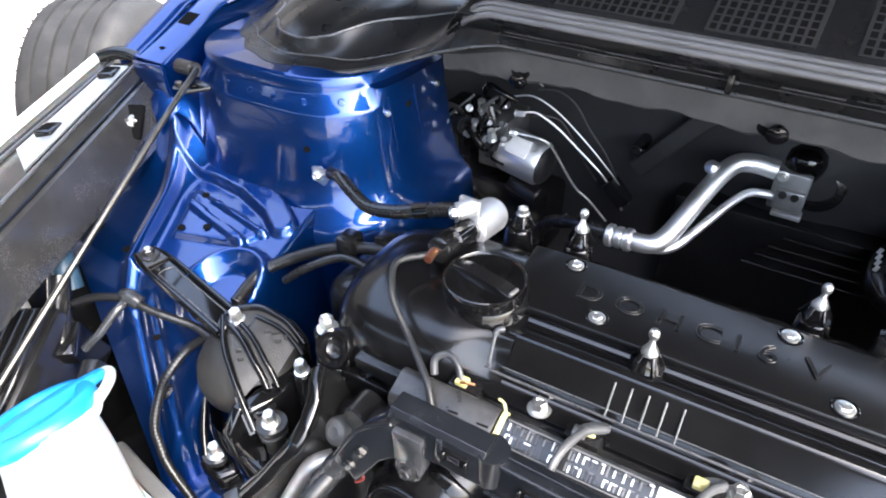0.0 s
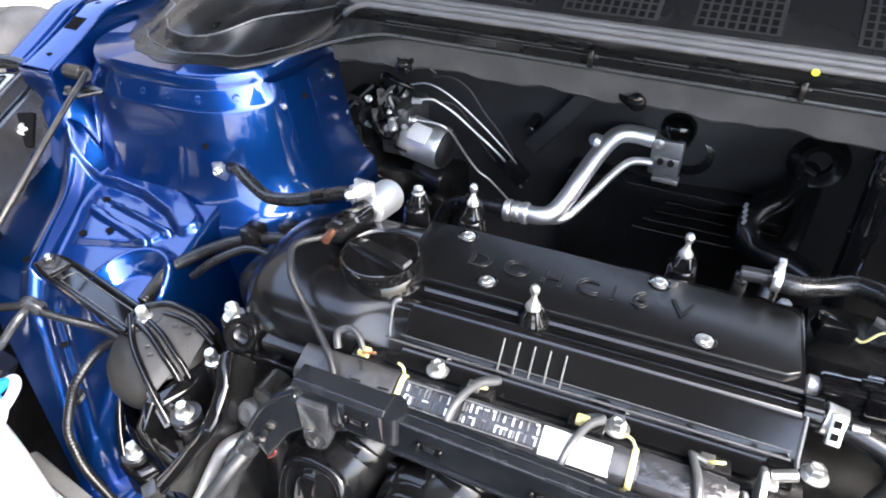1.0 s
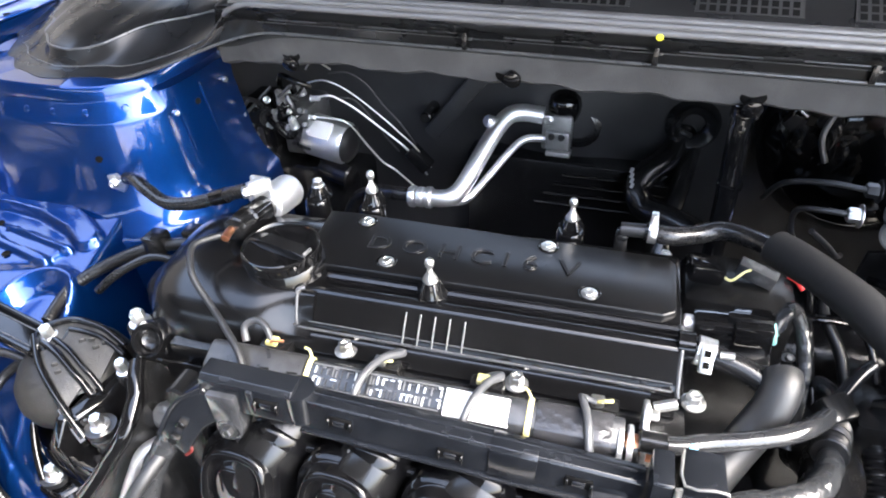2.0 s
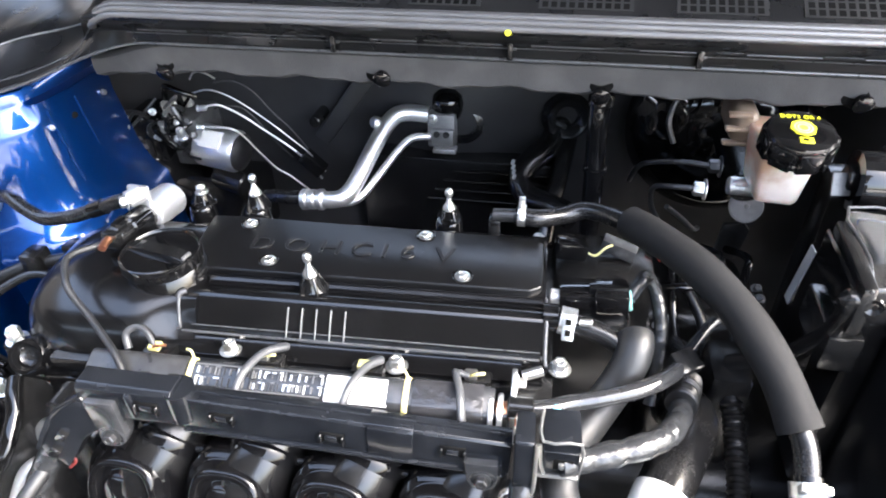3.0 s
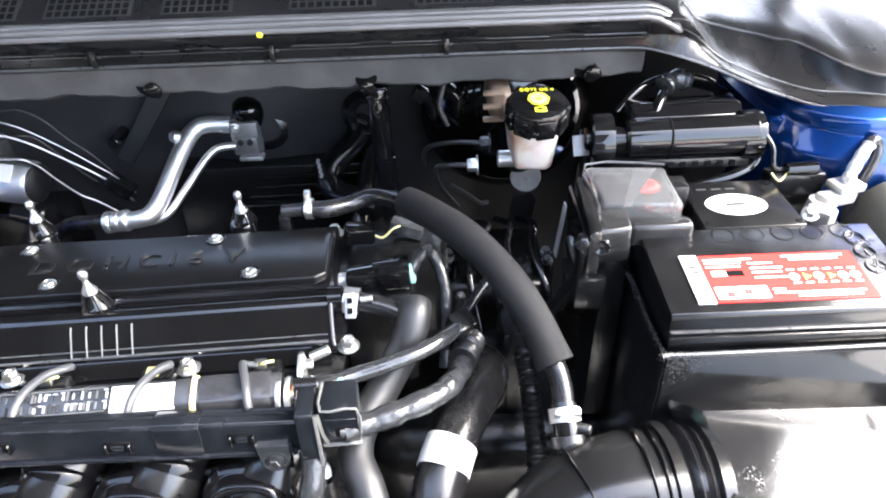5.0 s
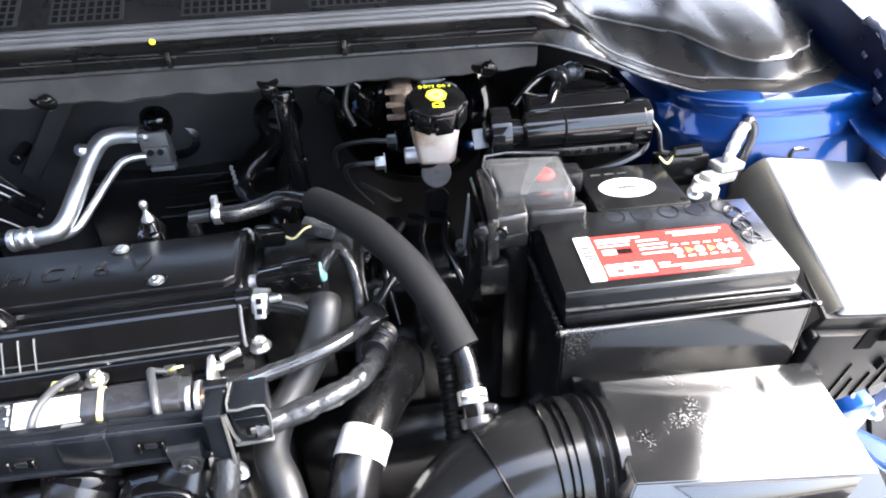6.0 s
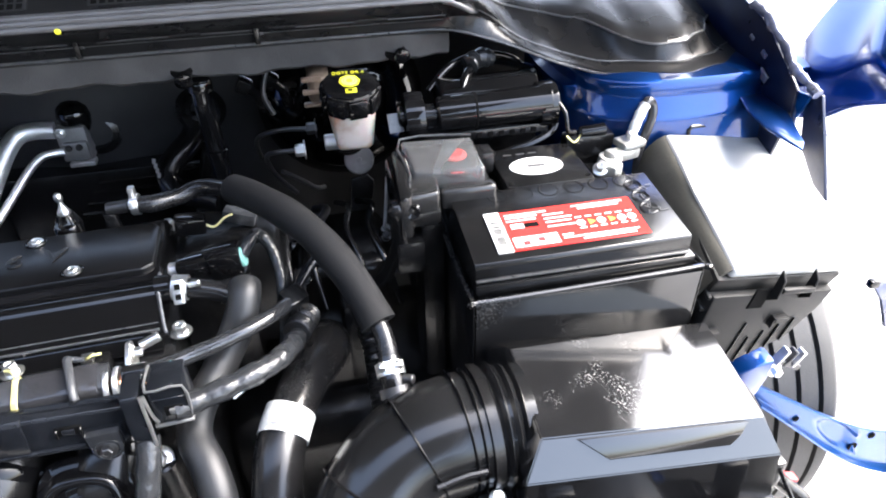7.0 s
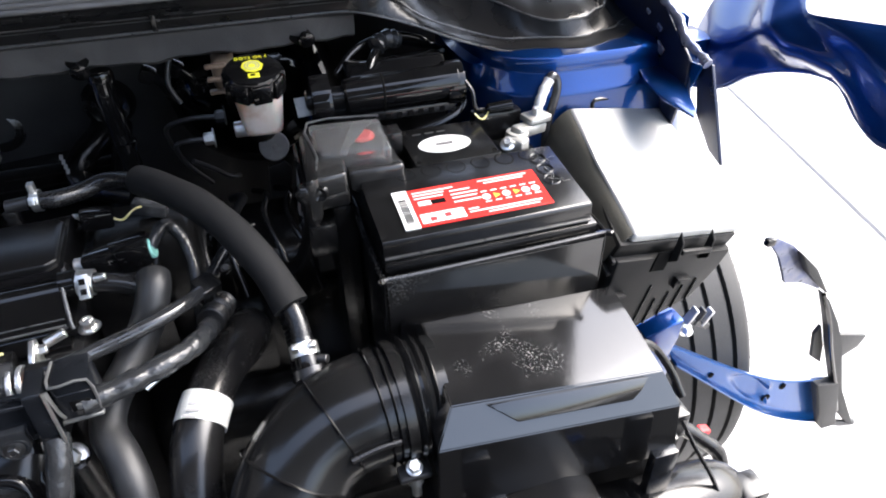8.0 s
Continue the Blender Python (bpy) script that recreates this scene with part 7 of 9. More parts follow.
def right_of_engine():
    e = thing("breather_hose", (0.225, 0.36, 0.76), "grey cloth covered elbow hose clamped to the cam cover", "hose")
    part("stub", tube([(0.190, 0.362, 0.789), (0.215, 0.360, 0.786), (0.240, 0.356, 0.780), (0.262, 0.348, 0.770)], 0.0092, seg=16), RUBBER, e, "black rubber stub")
    c = part("clamp", tube([(0.200, 0.362, 0.788), (0.213, 0.361, 0.7865)], 0.0118, seg=22, n=2), ZINC, e, "bright hose clamp")
    part("clamp_plate", box((-0.0048, -0.003, -0.011), (0.0048, 0.003, 0.011), 0.001, 2, pose(0.207, 0.349, 0.792, -35, 0, 0)), ZINC, c)
    part("clamp_slot", box((-0.0024, -0.0036, -0.007), (0.0024, -0.0028, -0.002), 0, 1, pose(0.207, 0.349, 0.792, -35, 0, 0)), BLACKINK, c)
    part("clamp_slot", box((-0.0024, -0.0036, 0.002), (0.0024, -0.0028, 0.007), 0, 1, pose(0.207, 0.349, 0.792, -35, 0, 0)), BLACKINK, c)
    part("clamp_screw", rod((0.216, 0.352, 0.796), (0.226, 0.352, 0.797), 0.003), ZINC, c)
    part("elbow", tube([(0.262, 0.356, 0.784), (0.262, 0.346, 0.781), (0.258, 0.336, 0.770), (0.248, 0.325, 0.752), (0.232, 0.304, 0.734), (0.215, 0.276, 0.722), (0.211, 0.252, 0.712), (0.222, 0.226, 0.702), (0.229, 0.20, 0.68), (0.225, 0.17, 0.63), (0.22, 0.15, 0.56)], 0.0146, seg=24, n=6), GREYHOSE, e, "grey cloth covered hose")
    p = thing("sensor_plug", (0.225, 0.40, 0.74), "black sensor plug with taped wires", "plug")
    part("body", box((-0.030, -0.011, -0.011), (0.030, 0.011, 0.011), 0.003, 2, pose(0.228, 0.401, 0.781, 0, -4, 2)), GLOSS, p)
    part("collar", box((0.0, -0.014, -0.014), (0.030, 0.014, 0.014), 0.003, 2, pose(0.228, 0.401, 0.781, 0, -4, 2)), GLOSS, p)
    part("ridge", box((-0.004, -0.004, 0.012), (0.030, 0.004, 0.016), 0.001, 2, pose(0.228, 0.401, 0.781, 0, -4, 2)), GLOSS, p)
    part("seal", rod((0.256, 0.402, 0.783), (0.261, 0.402, 0.784), 0.010), material("mint_seal", (0.35, 0.75, 0.62), 0.5), p, "pale green seal")
    part("stem", rod((0.190, 0.40, 0.779), (0.202, 0.40, 0.779), 0.008), CASTALU, p)
    part("lead", tube([(0.258, 0.402, 0.785), (0.266, 0.414, 0.792), (0.274, 0.428, 0.790), (0.284, 0.424, 0.775), (0.290, 0.405, 0.756), (0.290, 0.385, 0.735), (0.286, 0.36, 0.70)], 0.0062, seg=14, n=14, shape=lambda s, L: 1 + 0.05 * math.sin(s * 340) * math.sin(s * 130 + 1)), TAPE, p, "taped lead")
    part("support", box((0.192, 0.378, 0.66), (0.262, 0.425, 0.770), 0.008, 2), CASTIRON, p)
    t = thing("clear_hose", (0.24, 0.30, 0.74), "thin shiny smoke-grey fuel hose curving to a clip", "hose")
    part("hose", tube([(0.170, 0.2785, 0.769), (0.190, 0.281, 0.768), (0.215, 0.292, 0.767), (0.240, 0.300, 0.769), (0.266, 0.311, 0.771), (0.288, 0.330, 0.768), (0.303, 0.354, 0.762), (0.308, 0.375, 0.755), (0.305, 0.40, 0.74)], 0.0068, seg=16, n=6), SMOKYHOSE, t)
    part("mark", lathe([(0, 0.0012), (0.0026, 0.001), (0.003, 0)], (0.203, 0.2800, 0.7725), (-0.1, -0.7, 0.7), 12), CYAN, t, "small blue mark")
    part("clip", box((-0.011, -0.010, -0.010), (0.011, 0.010, 0.010), 0.002, 2, pose(0.303, 0.352, 0.762, 20, 0, 35)), PLASTIC, t)
    part("clip_arm", tube([(0.305, 0.36, 0.765), (0.320, 0.38, 0.775), (0.330, 0.39, 0.78)], 0.005, seg=10), GREYPLAST, t)
    part("quick_connector", rod((0.166, 0.2785, 0.769), (0.186, 0.2795, 0.769), 0.0085, 18), PLASTIC, t)
    w = thing("taped_loom", (0.24, 0.27, 0.74), "crumpled silver grey taped loom leaving the junction box", "cable")
    part("loom", tube([(0.208, 0.238, 0.764), (0.230, 0.248, 0.761), (0.256, 0.260, 0.760), (0.280, 0.276, 0.757), (0.296, 0.300, 0.750), (0.304, 0.330, 0.740), (0.310, 0.360, 0.730), (0.310, 0.38, 0.70)], 0.0094, seg=18, n=26, shape=lambda s, L: 1 + 0.05 * math.sin(s * 210) + 0.05 * math.sin(s * 390 + 1) * math.sin(s * 97)), TAPE, w)
    part("conduit", tube([(0.302, 0.325, 0.744), (0.308, 0.345, 0.739), (0.312, 0.36, 0.733)], 0.0125, seg=16, n=16, shape=lambda s, L: 1 + 0.07 * math.sin(s * 1500)), LOOM, w)
    part("stray_clip", tube([(0.246, 0.268, 0.735), (0.256, 0.274, 0.738), (0.262, 0.282, 0.733)], 0.003, seg=8), ZINC, w)
    b = thing("bottom_hose", (0.30, 0.27, 0.55), "thick black coolant hose with a white ring label", "hose")
    part("hose", tube([(0.320, 0.420, 0.640), (0.325, 0.385, 0.668), (0.321, 0.345, 0.692), (0.308, 0.308, 0.706), (0.292, 0.270, 0.708), (0.279, 0.235, 0.698), (0.273, 0.205, 0.675), (0.27, 0.18, 0.63), (0.268, 0.165, 0.56)], 0.0225, seg=30, n=6, shape=lambda s, L: 1.12 - 0.17 * smoothstep(0.05, 0.16, s)), RUBBER, b)
    ring = tube([(0.2900, 0.2650, 0.7072), (0.2855, 0.2540, 0.7042), (0.2815, 0.2425, 0.7005)], 0.0224, seg=30, n=4)
    part("ring_label", ring, PALETAPE, b, "white paper ring label")
    for k in range(5):
        part("print_bar", box((-0.006 + 0.001 * (k % 2), -0.0012, 0), (0.006, 0.0012, 0.0006), 0, 1, pose(0.2780 + 0.0028 * k, 0.2360 + 0.0058 * k, 0.7240 + 0.0006 * k, 10, 0, -20)), GREYINK, b)
    part("side_bolt", hexbolt(bm_(), (0.176, 0.255, 0.687), (0.1, -0.6, 0.8), 0.0072, 0.009, 1.7, 0.003), ZINC, b)
    part("bolt_boss", rod((0.176, 0.262, 0.60), (0.176, 0.256, 0.687), 0.014), CASTIRON, b)
    part("union", box((0.29, 0.40, 0.52), (0.36, 0.46, 0.66), 0.015, 3), CASTIRON, b)
    k_ = thing("gear_cable", (0.37, 0.36, 0.55), "black corrugated conduit running down beside the gearbox", "cable")
    part("conduit", tube([(0.362, 0.430, 0.690), (0.368, 0.405, 0.672), (0.372, 0.380, 0.654), (0.3725, 0.345, 0.640), (0.372, 0.312, 0.626), (0.370, 0.27, 0.60), (0.368, 0.24, 0.56)], 0.0098, seg=14, n=24, shape=lambda s, L: 1 + 0.10 * math.sin(s * 2 * math.pi / 0.0058)), LOOM, k_)
    part("anchor", box((0.345, 0.40, 0.52), (0.385, 0.46, 0.70), 0.01, 2), CASTIRON, k_)
    s = thing("small_sensor", (0.206, 0.47, 0.75), "clear and grey plugs with coloured wires behind the engine", "plug")
    part("plug", box((-0.014, -0.010, -0.009), (0.016, 0.010, 0.009), 0.003, 2, pose(0.205, 0.462, 0.790, 0, 10, 12)), GLOSS, s)
    part("plug", box((-0.017, -0.0075, -0.007), (0.018, 0.0075, 0.007), 0.002, 2, pose(0.252, 0.487, 0.777, 0, 12, -14)), CLEARGREY, s, "pale grey plug")
    part("wire", tube([(0.216, 0.464, 0.790), (0.228, 0.462, 0.783), (0.240, 0.474, 0.786), (0.252, 0.492, 0.778)], 0.0012, seg=8), YTAPE, s, "yellow wire")
    part("wire", tube([(0.282, 0.502, 0.768), (0.290, 0.50, 0.765), (0.296, 0.495, 0.76)], 0.0022, seg=8), REDCAP, s)
    part("perch", box((0.19, 0.45, 0.62), (0.29, 0.53, 0.765), 0.012, 2), CASTIRON, s)


right_of_engine()

# ---- battery side ----


def reservoir():
    r = thing("brake_reservoir", (0.385, 0.53, 0.79), "milky brake fluid reservoir with brown stains and black cap", "brake reservoir")
    tank = prism([(-0.021, -0.018), (0.015, -0.021), (0.022, -0.013), (0.023, 0.045), (-0.018, 0.050), (-0.024, 0.030)], "z", 0, 0.056, 0.006, 3)
    for vtx in tank.verts:
        k = 0.78 + 0.28 * vtx.co.z / 0.056
        vtx.co.x, vtx.co.y = vtx.co.x * k * 1.14 - 0.002, vtx.co.y * (0.85 + 0.15 * k)
    tank.transform(pose(0.386, 0.516, 0.834, 3, 0, 0))
    part("tank", tank, AMBER, r)
    part("neck", lathe([(0.024, 0), (0.024, 0.016), (0.020, 0.016)], (0.384, 0.496, 0.885), (0.05, -0.12, 1), 30), AMBER, r)
    part("side_tank", box((0.342, 0.545, 0.868), (0.366, 0.610, 0.900), 0.008, 3), STAINED, r, "brown stained side of the tank")
    for k in range(3):
        part("fin", box((0.336, 0.540, 0.868 + 0.014 * k), (0.358, 0.549, 0.872 + 0.014 * k), 0.0015), STAINED, r)
    base = (0.383, 0.492, 0.896)
    c = thing("reservoir_cap", base, "black ribbed brake fluid cap with yellow warning print", "cap")
    tilt = Vector((0.02, -0.20, 1)).normalized()
    part("cap", lathe([(0.024, -0.006), (0.0275, -0.006), (0.028, -0.003), (0.028, 0.013), (0.0265, 0.0165), (0.0235, 0.0178), (0, 0.0182)], base, tilt, 48), GLOSS, c)
    m = Matrix.Translation(Vector(base)) @ tilt.to_track_quat("Z", "Y").to_matrix().to_4x4()
    ang = math.atan2((m.to_3x3().inverted() @ Vector((1, 0, 0))).y, (m.to_3x3().inverted() @ Vector((1, 0, 0))).x)
    m = m @ Matrix.Rotation(ang, 4, "Z")
    for k in range(8):
        mm = m @ Matrix.Rotation(radians(45 * k + 10), 4, "Z")
        part("lobe", box((0.0235, -0.0095, -0.007), (0.0298, 0.0095, 0.0135), 0.002, 2, mm), GLOSS, c)
    part("warning_disc", lathe([(0, 0.0190), (0.0105, 0.0190), (0.0105, 0.0176)], m @ Vector((0, 0.001, 0)), m.to_3x3() @ Vector((0, 0, 1)), 8), YELLOW, c, "yellow octagon print")
    for rr in (0.0038, 0.0064):
        part("ring_print", lathe([(rr, 0.0191), (rr + 0.0006, 0.0193), (rr + 0.0012, 0.0191)], m @ Vector((0, 0.001, 0)), m.to_3x3() @ Vector((0, 0, 1)), 24), GREYINK, c)
    part("book_print", box((-0.0055, -0.0185, 0.0174), (0.0055, -0.0115, 0.0188), 0.0003, 1, m), YELLOW, c, "yellow booklet print")
    part("book_gap", box((-0.003, -0.0165, 0.0184), (0.0015, -0.0135, 0.0191), 0, 1, m), BLACKINK, c)
    words("grade_print", "DOT3 OR 4", 0.0058, c, YELLOW, m @ Matrix.Translation((0, 0.0165, 0.0182)), 0.0003, 1.1)
    y = thing("master_cylinder", (0.375, 0.56, 0.76), "dark brake master cylinder with alloy ends and pipes", "brake cylinder")
    part("bore", rod((0.380, 0.575, 0.805), (0.380, 0.74, 0.805), 0.019, 24), CASTIRON, y)
    part("end", rod((0.352, 0.545, 0.823), (0.378, 0.545, 0.823), 0.009, 18), ALU, y, "bright alloy end")
    part("disc", lathe([(0, 0), (0.0175, 0.0), (0.0185, 0.002), (0.017, 0.004), (0.003, 0.005), (0.002, 0.007), (0, 0.007)], (0.392, 0.602, 0.766), (0.0, -0.85, 0.5), 28), GREYINK, y, "dull metal disc")
    part("disc_stem", rod((0.392, 0.604, 0.765), (0.392, 0.66, 0.755), 0.008), CASTIRON, y)
    part("union", hexbolt(bm_(), (0.330, 0.535, 0.822), (-1, 0, 0), 0.007, 0.010), ZINC, y)
    part("union", hexbolt(bm_(), (0.345, 0.56, 0.835), (-1, 0, 0), 0.007, 0.010), DARKSTEEL, y)
    for pts in ([(0.322, 0.535, 0.822), (0.300, 0.54, 0.820), (0.285, 0.56, 0.805), (0.290, 0.58, 0.77), (0.31, 0.60, 0.73)],
                [(0.335, 0.56, 0.835), (0.305, 0.57, 0.832), (0.275, 0.60, 0.81), (0.27, 0.65, 0.76)],
                [(0.300, 0.585, 0.845), (0.292, 0.59, 0.87), (0.305, 0.60, 0.90), (0.33, 0.61, 0.905)],
                [(0.30, 0.55, 0.79), (0.32, 0.56, 0.77), (0.335, 0.57, 0.752), (0.345, 0.59, 0.74)]):
        part("brake_pipe", tube(pts, 0.0028, seg=10), DARKSTEEL, y)
    part("booster", lathe([(0, 0), (0.045, 0), (0.085, 0.016), (0.115, 0.05), (0.118, 0.06), (0.115, 0.10), (0, 0.11)], (0.385, 0.705, 0.78), (0, 1, 0), 48), GLOSS, y, "black vacuum booster")
    for x_, z_ in ((0.270, 0.872), (0.300, 0.875)):
        part("cable_end", box((-0.008, -0.006, -0.010), (0.008, 0.006, 0.010), 0.003, 2, pose(x_, 0.612, z_, 20, 30, 0)), PLASTIC, y)
        part("cable_end_hose", tube([(x_, 0.615, z_), (x_ + 0.012, 0.63, z_ - 0.02), (x_ + 0.015, 0.66, z_ - 0.05), (x_ + 0.02, 0.72, z_ - 0.06)], 0.006, seg=10), RUBBER, y)


reservoir()


def canister():
    """Glossy black cylinder unit held by two straps, behind the battery."""
    c = thing("relay_canister", (0.51, 0.50, 0.78), "glossy black cylindrical unit with straps behind the battery", "canister")
    part("barrel", rod((0.470, 0.492, 0.868), (0.595, 0.487, 0.872), 0.0185, 32), GLOSS, c)
    part("seam_ring", rod((0.510, 0.4905, 0.869), (0.5125, 0.4904, 0.869), 0.0192, 32), BLACKINK, c)
    for x, r_ in ((0.436, 0.0262), (0.580, 0.0238)):
        part("strap", lathe([(0.0180, 0), (r_, 0.001), (r_ + 0.0004, 0.004), (r_ + 0.0004, 0.017), (r_, 0.020), (0.0180, 0.021)], (x, 0.4925, 0.867), (1, -0.03, 0.02), 36), GLOSS, c)
    part("inner", rod((0.430, 0.494, 0.868), (0.475, 0.492, 0.868), 0.012, 24), PLASTIC, c)
    part("shelf", box((0.452, 0.475, 0.842), (0.590, 0.535, 0.853), 0.002), PLASTIC, c)
    for k in range(9):
        part("shelf_slot", box((0.475 + 0.012 * k, 0.4738, 0.845), (0.480 + 0.012 * k, 0.4762, 0.850), 0, 1), BLACKINK, c)
    part("bracket", box((0.440, 0.53, 0.60), (0.600, 0.57, 0.845), 0.006), PLASTIC, c)
    part("upper_housing", prism([(0.498, 0.862), (0.500, 0.884), (0.516, 0.893), (0.545, 0.888), (0.552, 0.862)], "x", 0.478, 0.588, 0.004, 3), GLOSS, c)
    part("tray_arm", tube([(0.600, 0.487, 0.862), (0.597, 0.478, 0.845), (0.575, 0.470, 0.836), (0.540, 0.468, 0.828)], 0.0038, seg=10, squash=1.2), GLOSS, c)
    part("note", box((-0.008, -0.001, -0.010), (0.008, 0.001, 0.010), 0.0003, 1, pose(0.4265, 0.486, 0.866, -25, 0, 6)), CLEARGREY, c, "small dull printed tag")
    h = thing("upper_hose", (0.55, 0.56, 0.80), "shiny black hoses and tape behind the canister", "hose")
    part("hose", tube([(0.500, 0.505, 0.878), (0.508, 0.520, 0.892), (0.525, 0.545, 0.898), (0.552, 0.565, 0.893), (0.585, 0.580, 0.880), (0.62, 0.60, 0.86)], 0.0050, seg=16), GLOSS, h)
    part("hose", tube([(0.470, 0.530, 0.878), (0.498, 0.550, 0.896), (0.540, 0.568, 0.900), (0.58, 0.575, 0.888), (0.60, 0.59, 0.86)], 0.0042, seg=14), GLOSS, h)
    part("tape_knot", tube([(0.517, 0.540, 0.899), (0.530, 0.550, 0.903), (0.546, 0.556, 0.899)], 0.0095, seg=12, n=8, shape=lambda s, L: 1 + 0.14 * math.sin(s * 700) + 0.1 * math.sin(s * 1510)), TAPE, h, "crumpled clear tape")
    part("stem", rod((0.60, 0.585, 0.72), (0.60, 0.585, 0.87), 0.012), LOOM, h)


canister()


def battery():
    b = thing("car_battery", (0.56, 0.36, 0.62), "black car battery with a red and white label", "battery")
    part("case", box((0.4625, 0.2830, 0.62), (0.664, 0.445, 0.800), 0.004, 2), PLASTIC, b)
    part("lid", prism([(0.2865, 0.794), (0.2865, 0.8065), (0.2840, 0.8090), (0.2840, 0.8215), (0.2860, 0.8250), (0.3835, 0.8340), (0.3835, 0.794)], "x", 0.4600, 0.6595, 0.0016), PLASTIC, b)
    part("lid_rim", box((0.4600, 0.2800, 0.794), (0.6650, 0.4540, 0.8050), 0.002), PLASTIC, b)
    part("front_ledge", box((0.4612, 0.2818, 0.8070), (0.6585, 0.2860, 0.8092), 0.0008), EDGE, b)
    part("rear_step", box((0.4620, 0.3830, 0.794), (0.6590, 0.4490, 0.8130), 0.002), PLASTIC, b)
    part("raised_deck", box((0.5180, 0.3825, 0.800), (0.6070, 0.4600, 0.8355), 0.0016), PLASTIC, b)
    tm = pose(-0.0035, 0.2895, 0.8255, math.degrees(math.atan2(0.0090, 0.0965)), 0, 0)
    lab = part("label", box((0.4895, 0.005, 0.0), (0.6285, 0.0585, 0.0010), 0.0002, 1, tm), RED, b, "glossy red printed label")
    part("white_strip", box((0.4870, 0.0045, 0.0), (0.5010, 0.0590, 0.0016), 0.0002, 1, tm), WHITE, lab)
    rng = random.Random(8)
    y = 0.012
    while y < 0.045:
        h = rng.choice((0.0008, 0.0012, 0.002))
        part("barcode_bar", box((0.490, y, 0.0014), (0.4975, y + h, 0.0021), 0, 1, tm), BLACKINK, lab)
        y += h + rng.choice((0.0009, 0.0014))
    part("white_panel", box((0.504, 0.0085, 0.0006), (0.545, 0.0215, 0.0016), 0.0002, 1, tm), WHITE, lab)
    for u, v in ((0.512, 0.010), (0.526, 0.0125)):
        part("panel_mark", box((u, v, 0.0012), (u + 0.006, v + 0.005, 0.0021), 0, 1, tm), REDCAP, lab)
    part("size_plate", box((0.507, 0.0335, 0.0006), (0.519, 0.0395, 0.0017), 0.0002, 1, tm), WHITE, lab)
    part("size_plate", box((0.5195, 0.0335, 0.0006), (0.533, 0.0395, 0.0017), 0.0002, 1, tm), BLACKINK, lab)
    for k, (u, w, v) in enumerate(((0.505, 0.040, 0.052), (0.505, 0.030, 0.048), (0.505, 0.028, 0.0435), (0.540, 0.020, 0.0465), (0.540, 0.026, 0.041), (0.540, 0.024, 0.036), (0.540, 0.026, 0.030),
                                   (0.570, 0.050, 0.0535), (0.575, 0.040, 0.0495), (0.558, 0.062, 0.0125), (0.566, 0.050, 0.0085), (0.549, 0.010, 0.0165), (0.549, 0.010, 0.0125))):
        part("print_line", box((u, v, 0.0006), (u + w, v + 0.0014, 0.0015), 0, 1, tm), WHITE, lab)
    for k, mat in enumerate((CYAN, ORANGE, WHITE, ORANGE, CYAN, WHITE)):
        u = 0.571 + 0.0098 * k
        part("hazard_mark", lathe([(0, 0.0016), (0.0040, 0.0016), (0.0040, 0.0004)], tm @ Vector((u, 0.030, 0)), tm.to_3x3() @ Vector((0, 0, 1)), 3 if mat is ORANGE else 18), mat, lab)
        for v in (0.0375, 0.0225):
            part("print_line", box((u - 0.003, v, 0.0006), (u + 0.003, v + 0.0012, 0.0015), 0, 1, tm), WHITE, lab)
    oval = lathe([(0, 0.0008), (0.0125, 0.0008), (0.0128, 0.0)], (0, 0, 0), (0, 0, 1), 36)
    oval.transform(Matrix.Translation((0.5580, 0.4180, 0.8352)) @ Matrix.Diagonal((2.2, 1.38, 1, 1)))
    ov = part("oval_sticker", oval, WHITE, b, "white oval sticker")
    for k in range(8):
        part("barcode_bar", box((0.5490 + 0.0023 * k, 0.4150, 0.8357), (0.5503 + 0.0023 * k, 0.4205, 0.8364), 0, 1), BLACKINK, ov)
    for u in (0.535, 0.549, 0.562):
        part("deck_mark", box((u - 0.004, 0.4445, 0.8352), (u + 0.005, 0.4465, 0.8356), 0, 1), EDGE, b)
    for u, v in ((0.523, 0.389), (0.602, 0.389), (0.523, 0.453), (0.602, 0.453)):
        part("deck_screw", lathe([(0, 0.0005), (0.0025, 0.0008), (0.003, 0)], (u, v, 0.8352), (0, 0, 1), 12), BLACKINK, b)
    # embossed half rings and plugs
    for k in range(6):
        u = 0.508 + 0.0255 * k
        part("plug_ring", lathe([(0.0085, 0), (0.0092, 0.0002), (0.0099, 0)], tm @ Vector((u, 0.0850, 0.0)), tm.to_3x3() @ Vector((0, 0, 1)), 28), PLASTIC, b)
    for k in range(3):
        part("cast_ring", lathe([(0.0068, 0), (0.0078, 0.0008), (0.0088, 0)], tm @ Vector((0.642, 0.0395 + 0.018 * k, 0.0)), tm.to_3x3() @ Vector((0, 0, 1)), 24), PLASTIC, b)
    scuff = random.Random(31)
    for k in range(14):
        m = tm @ pose(0.640 + 0.016 * scuff.random(), 0.0295 + 0.045 * scuff.random(), 0.0002, 0, 0, 180 * scuff.random())
        part("scuff", box((-0.004 * scuff.random() - 0.001, -0.0003, 0), (0.004 * scuff.random() + 0.001, 0.0003, 0.0004), 0, 1, m), PALEGREY, b)
    t = thing("battery_tray", (0.56, 0.36, 0.52), "black plastic battery box open at its top", "battery tray")
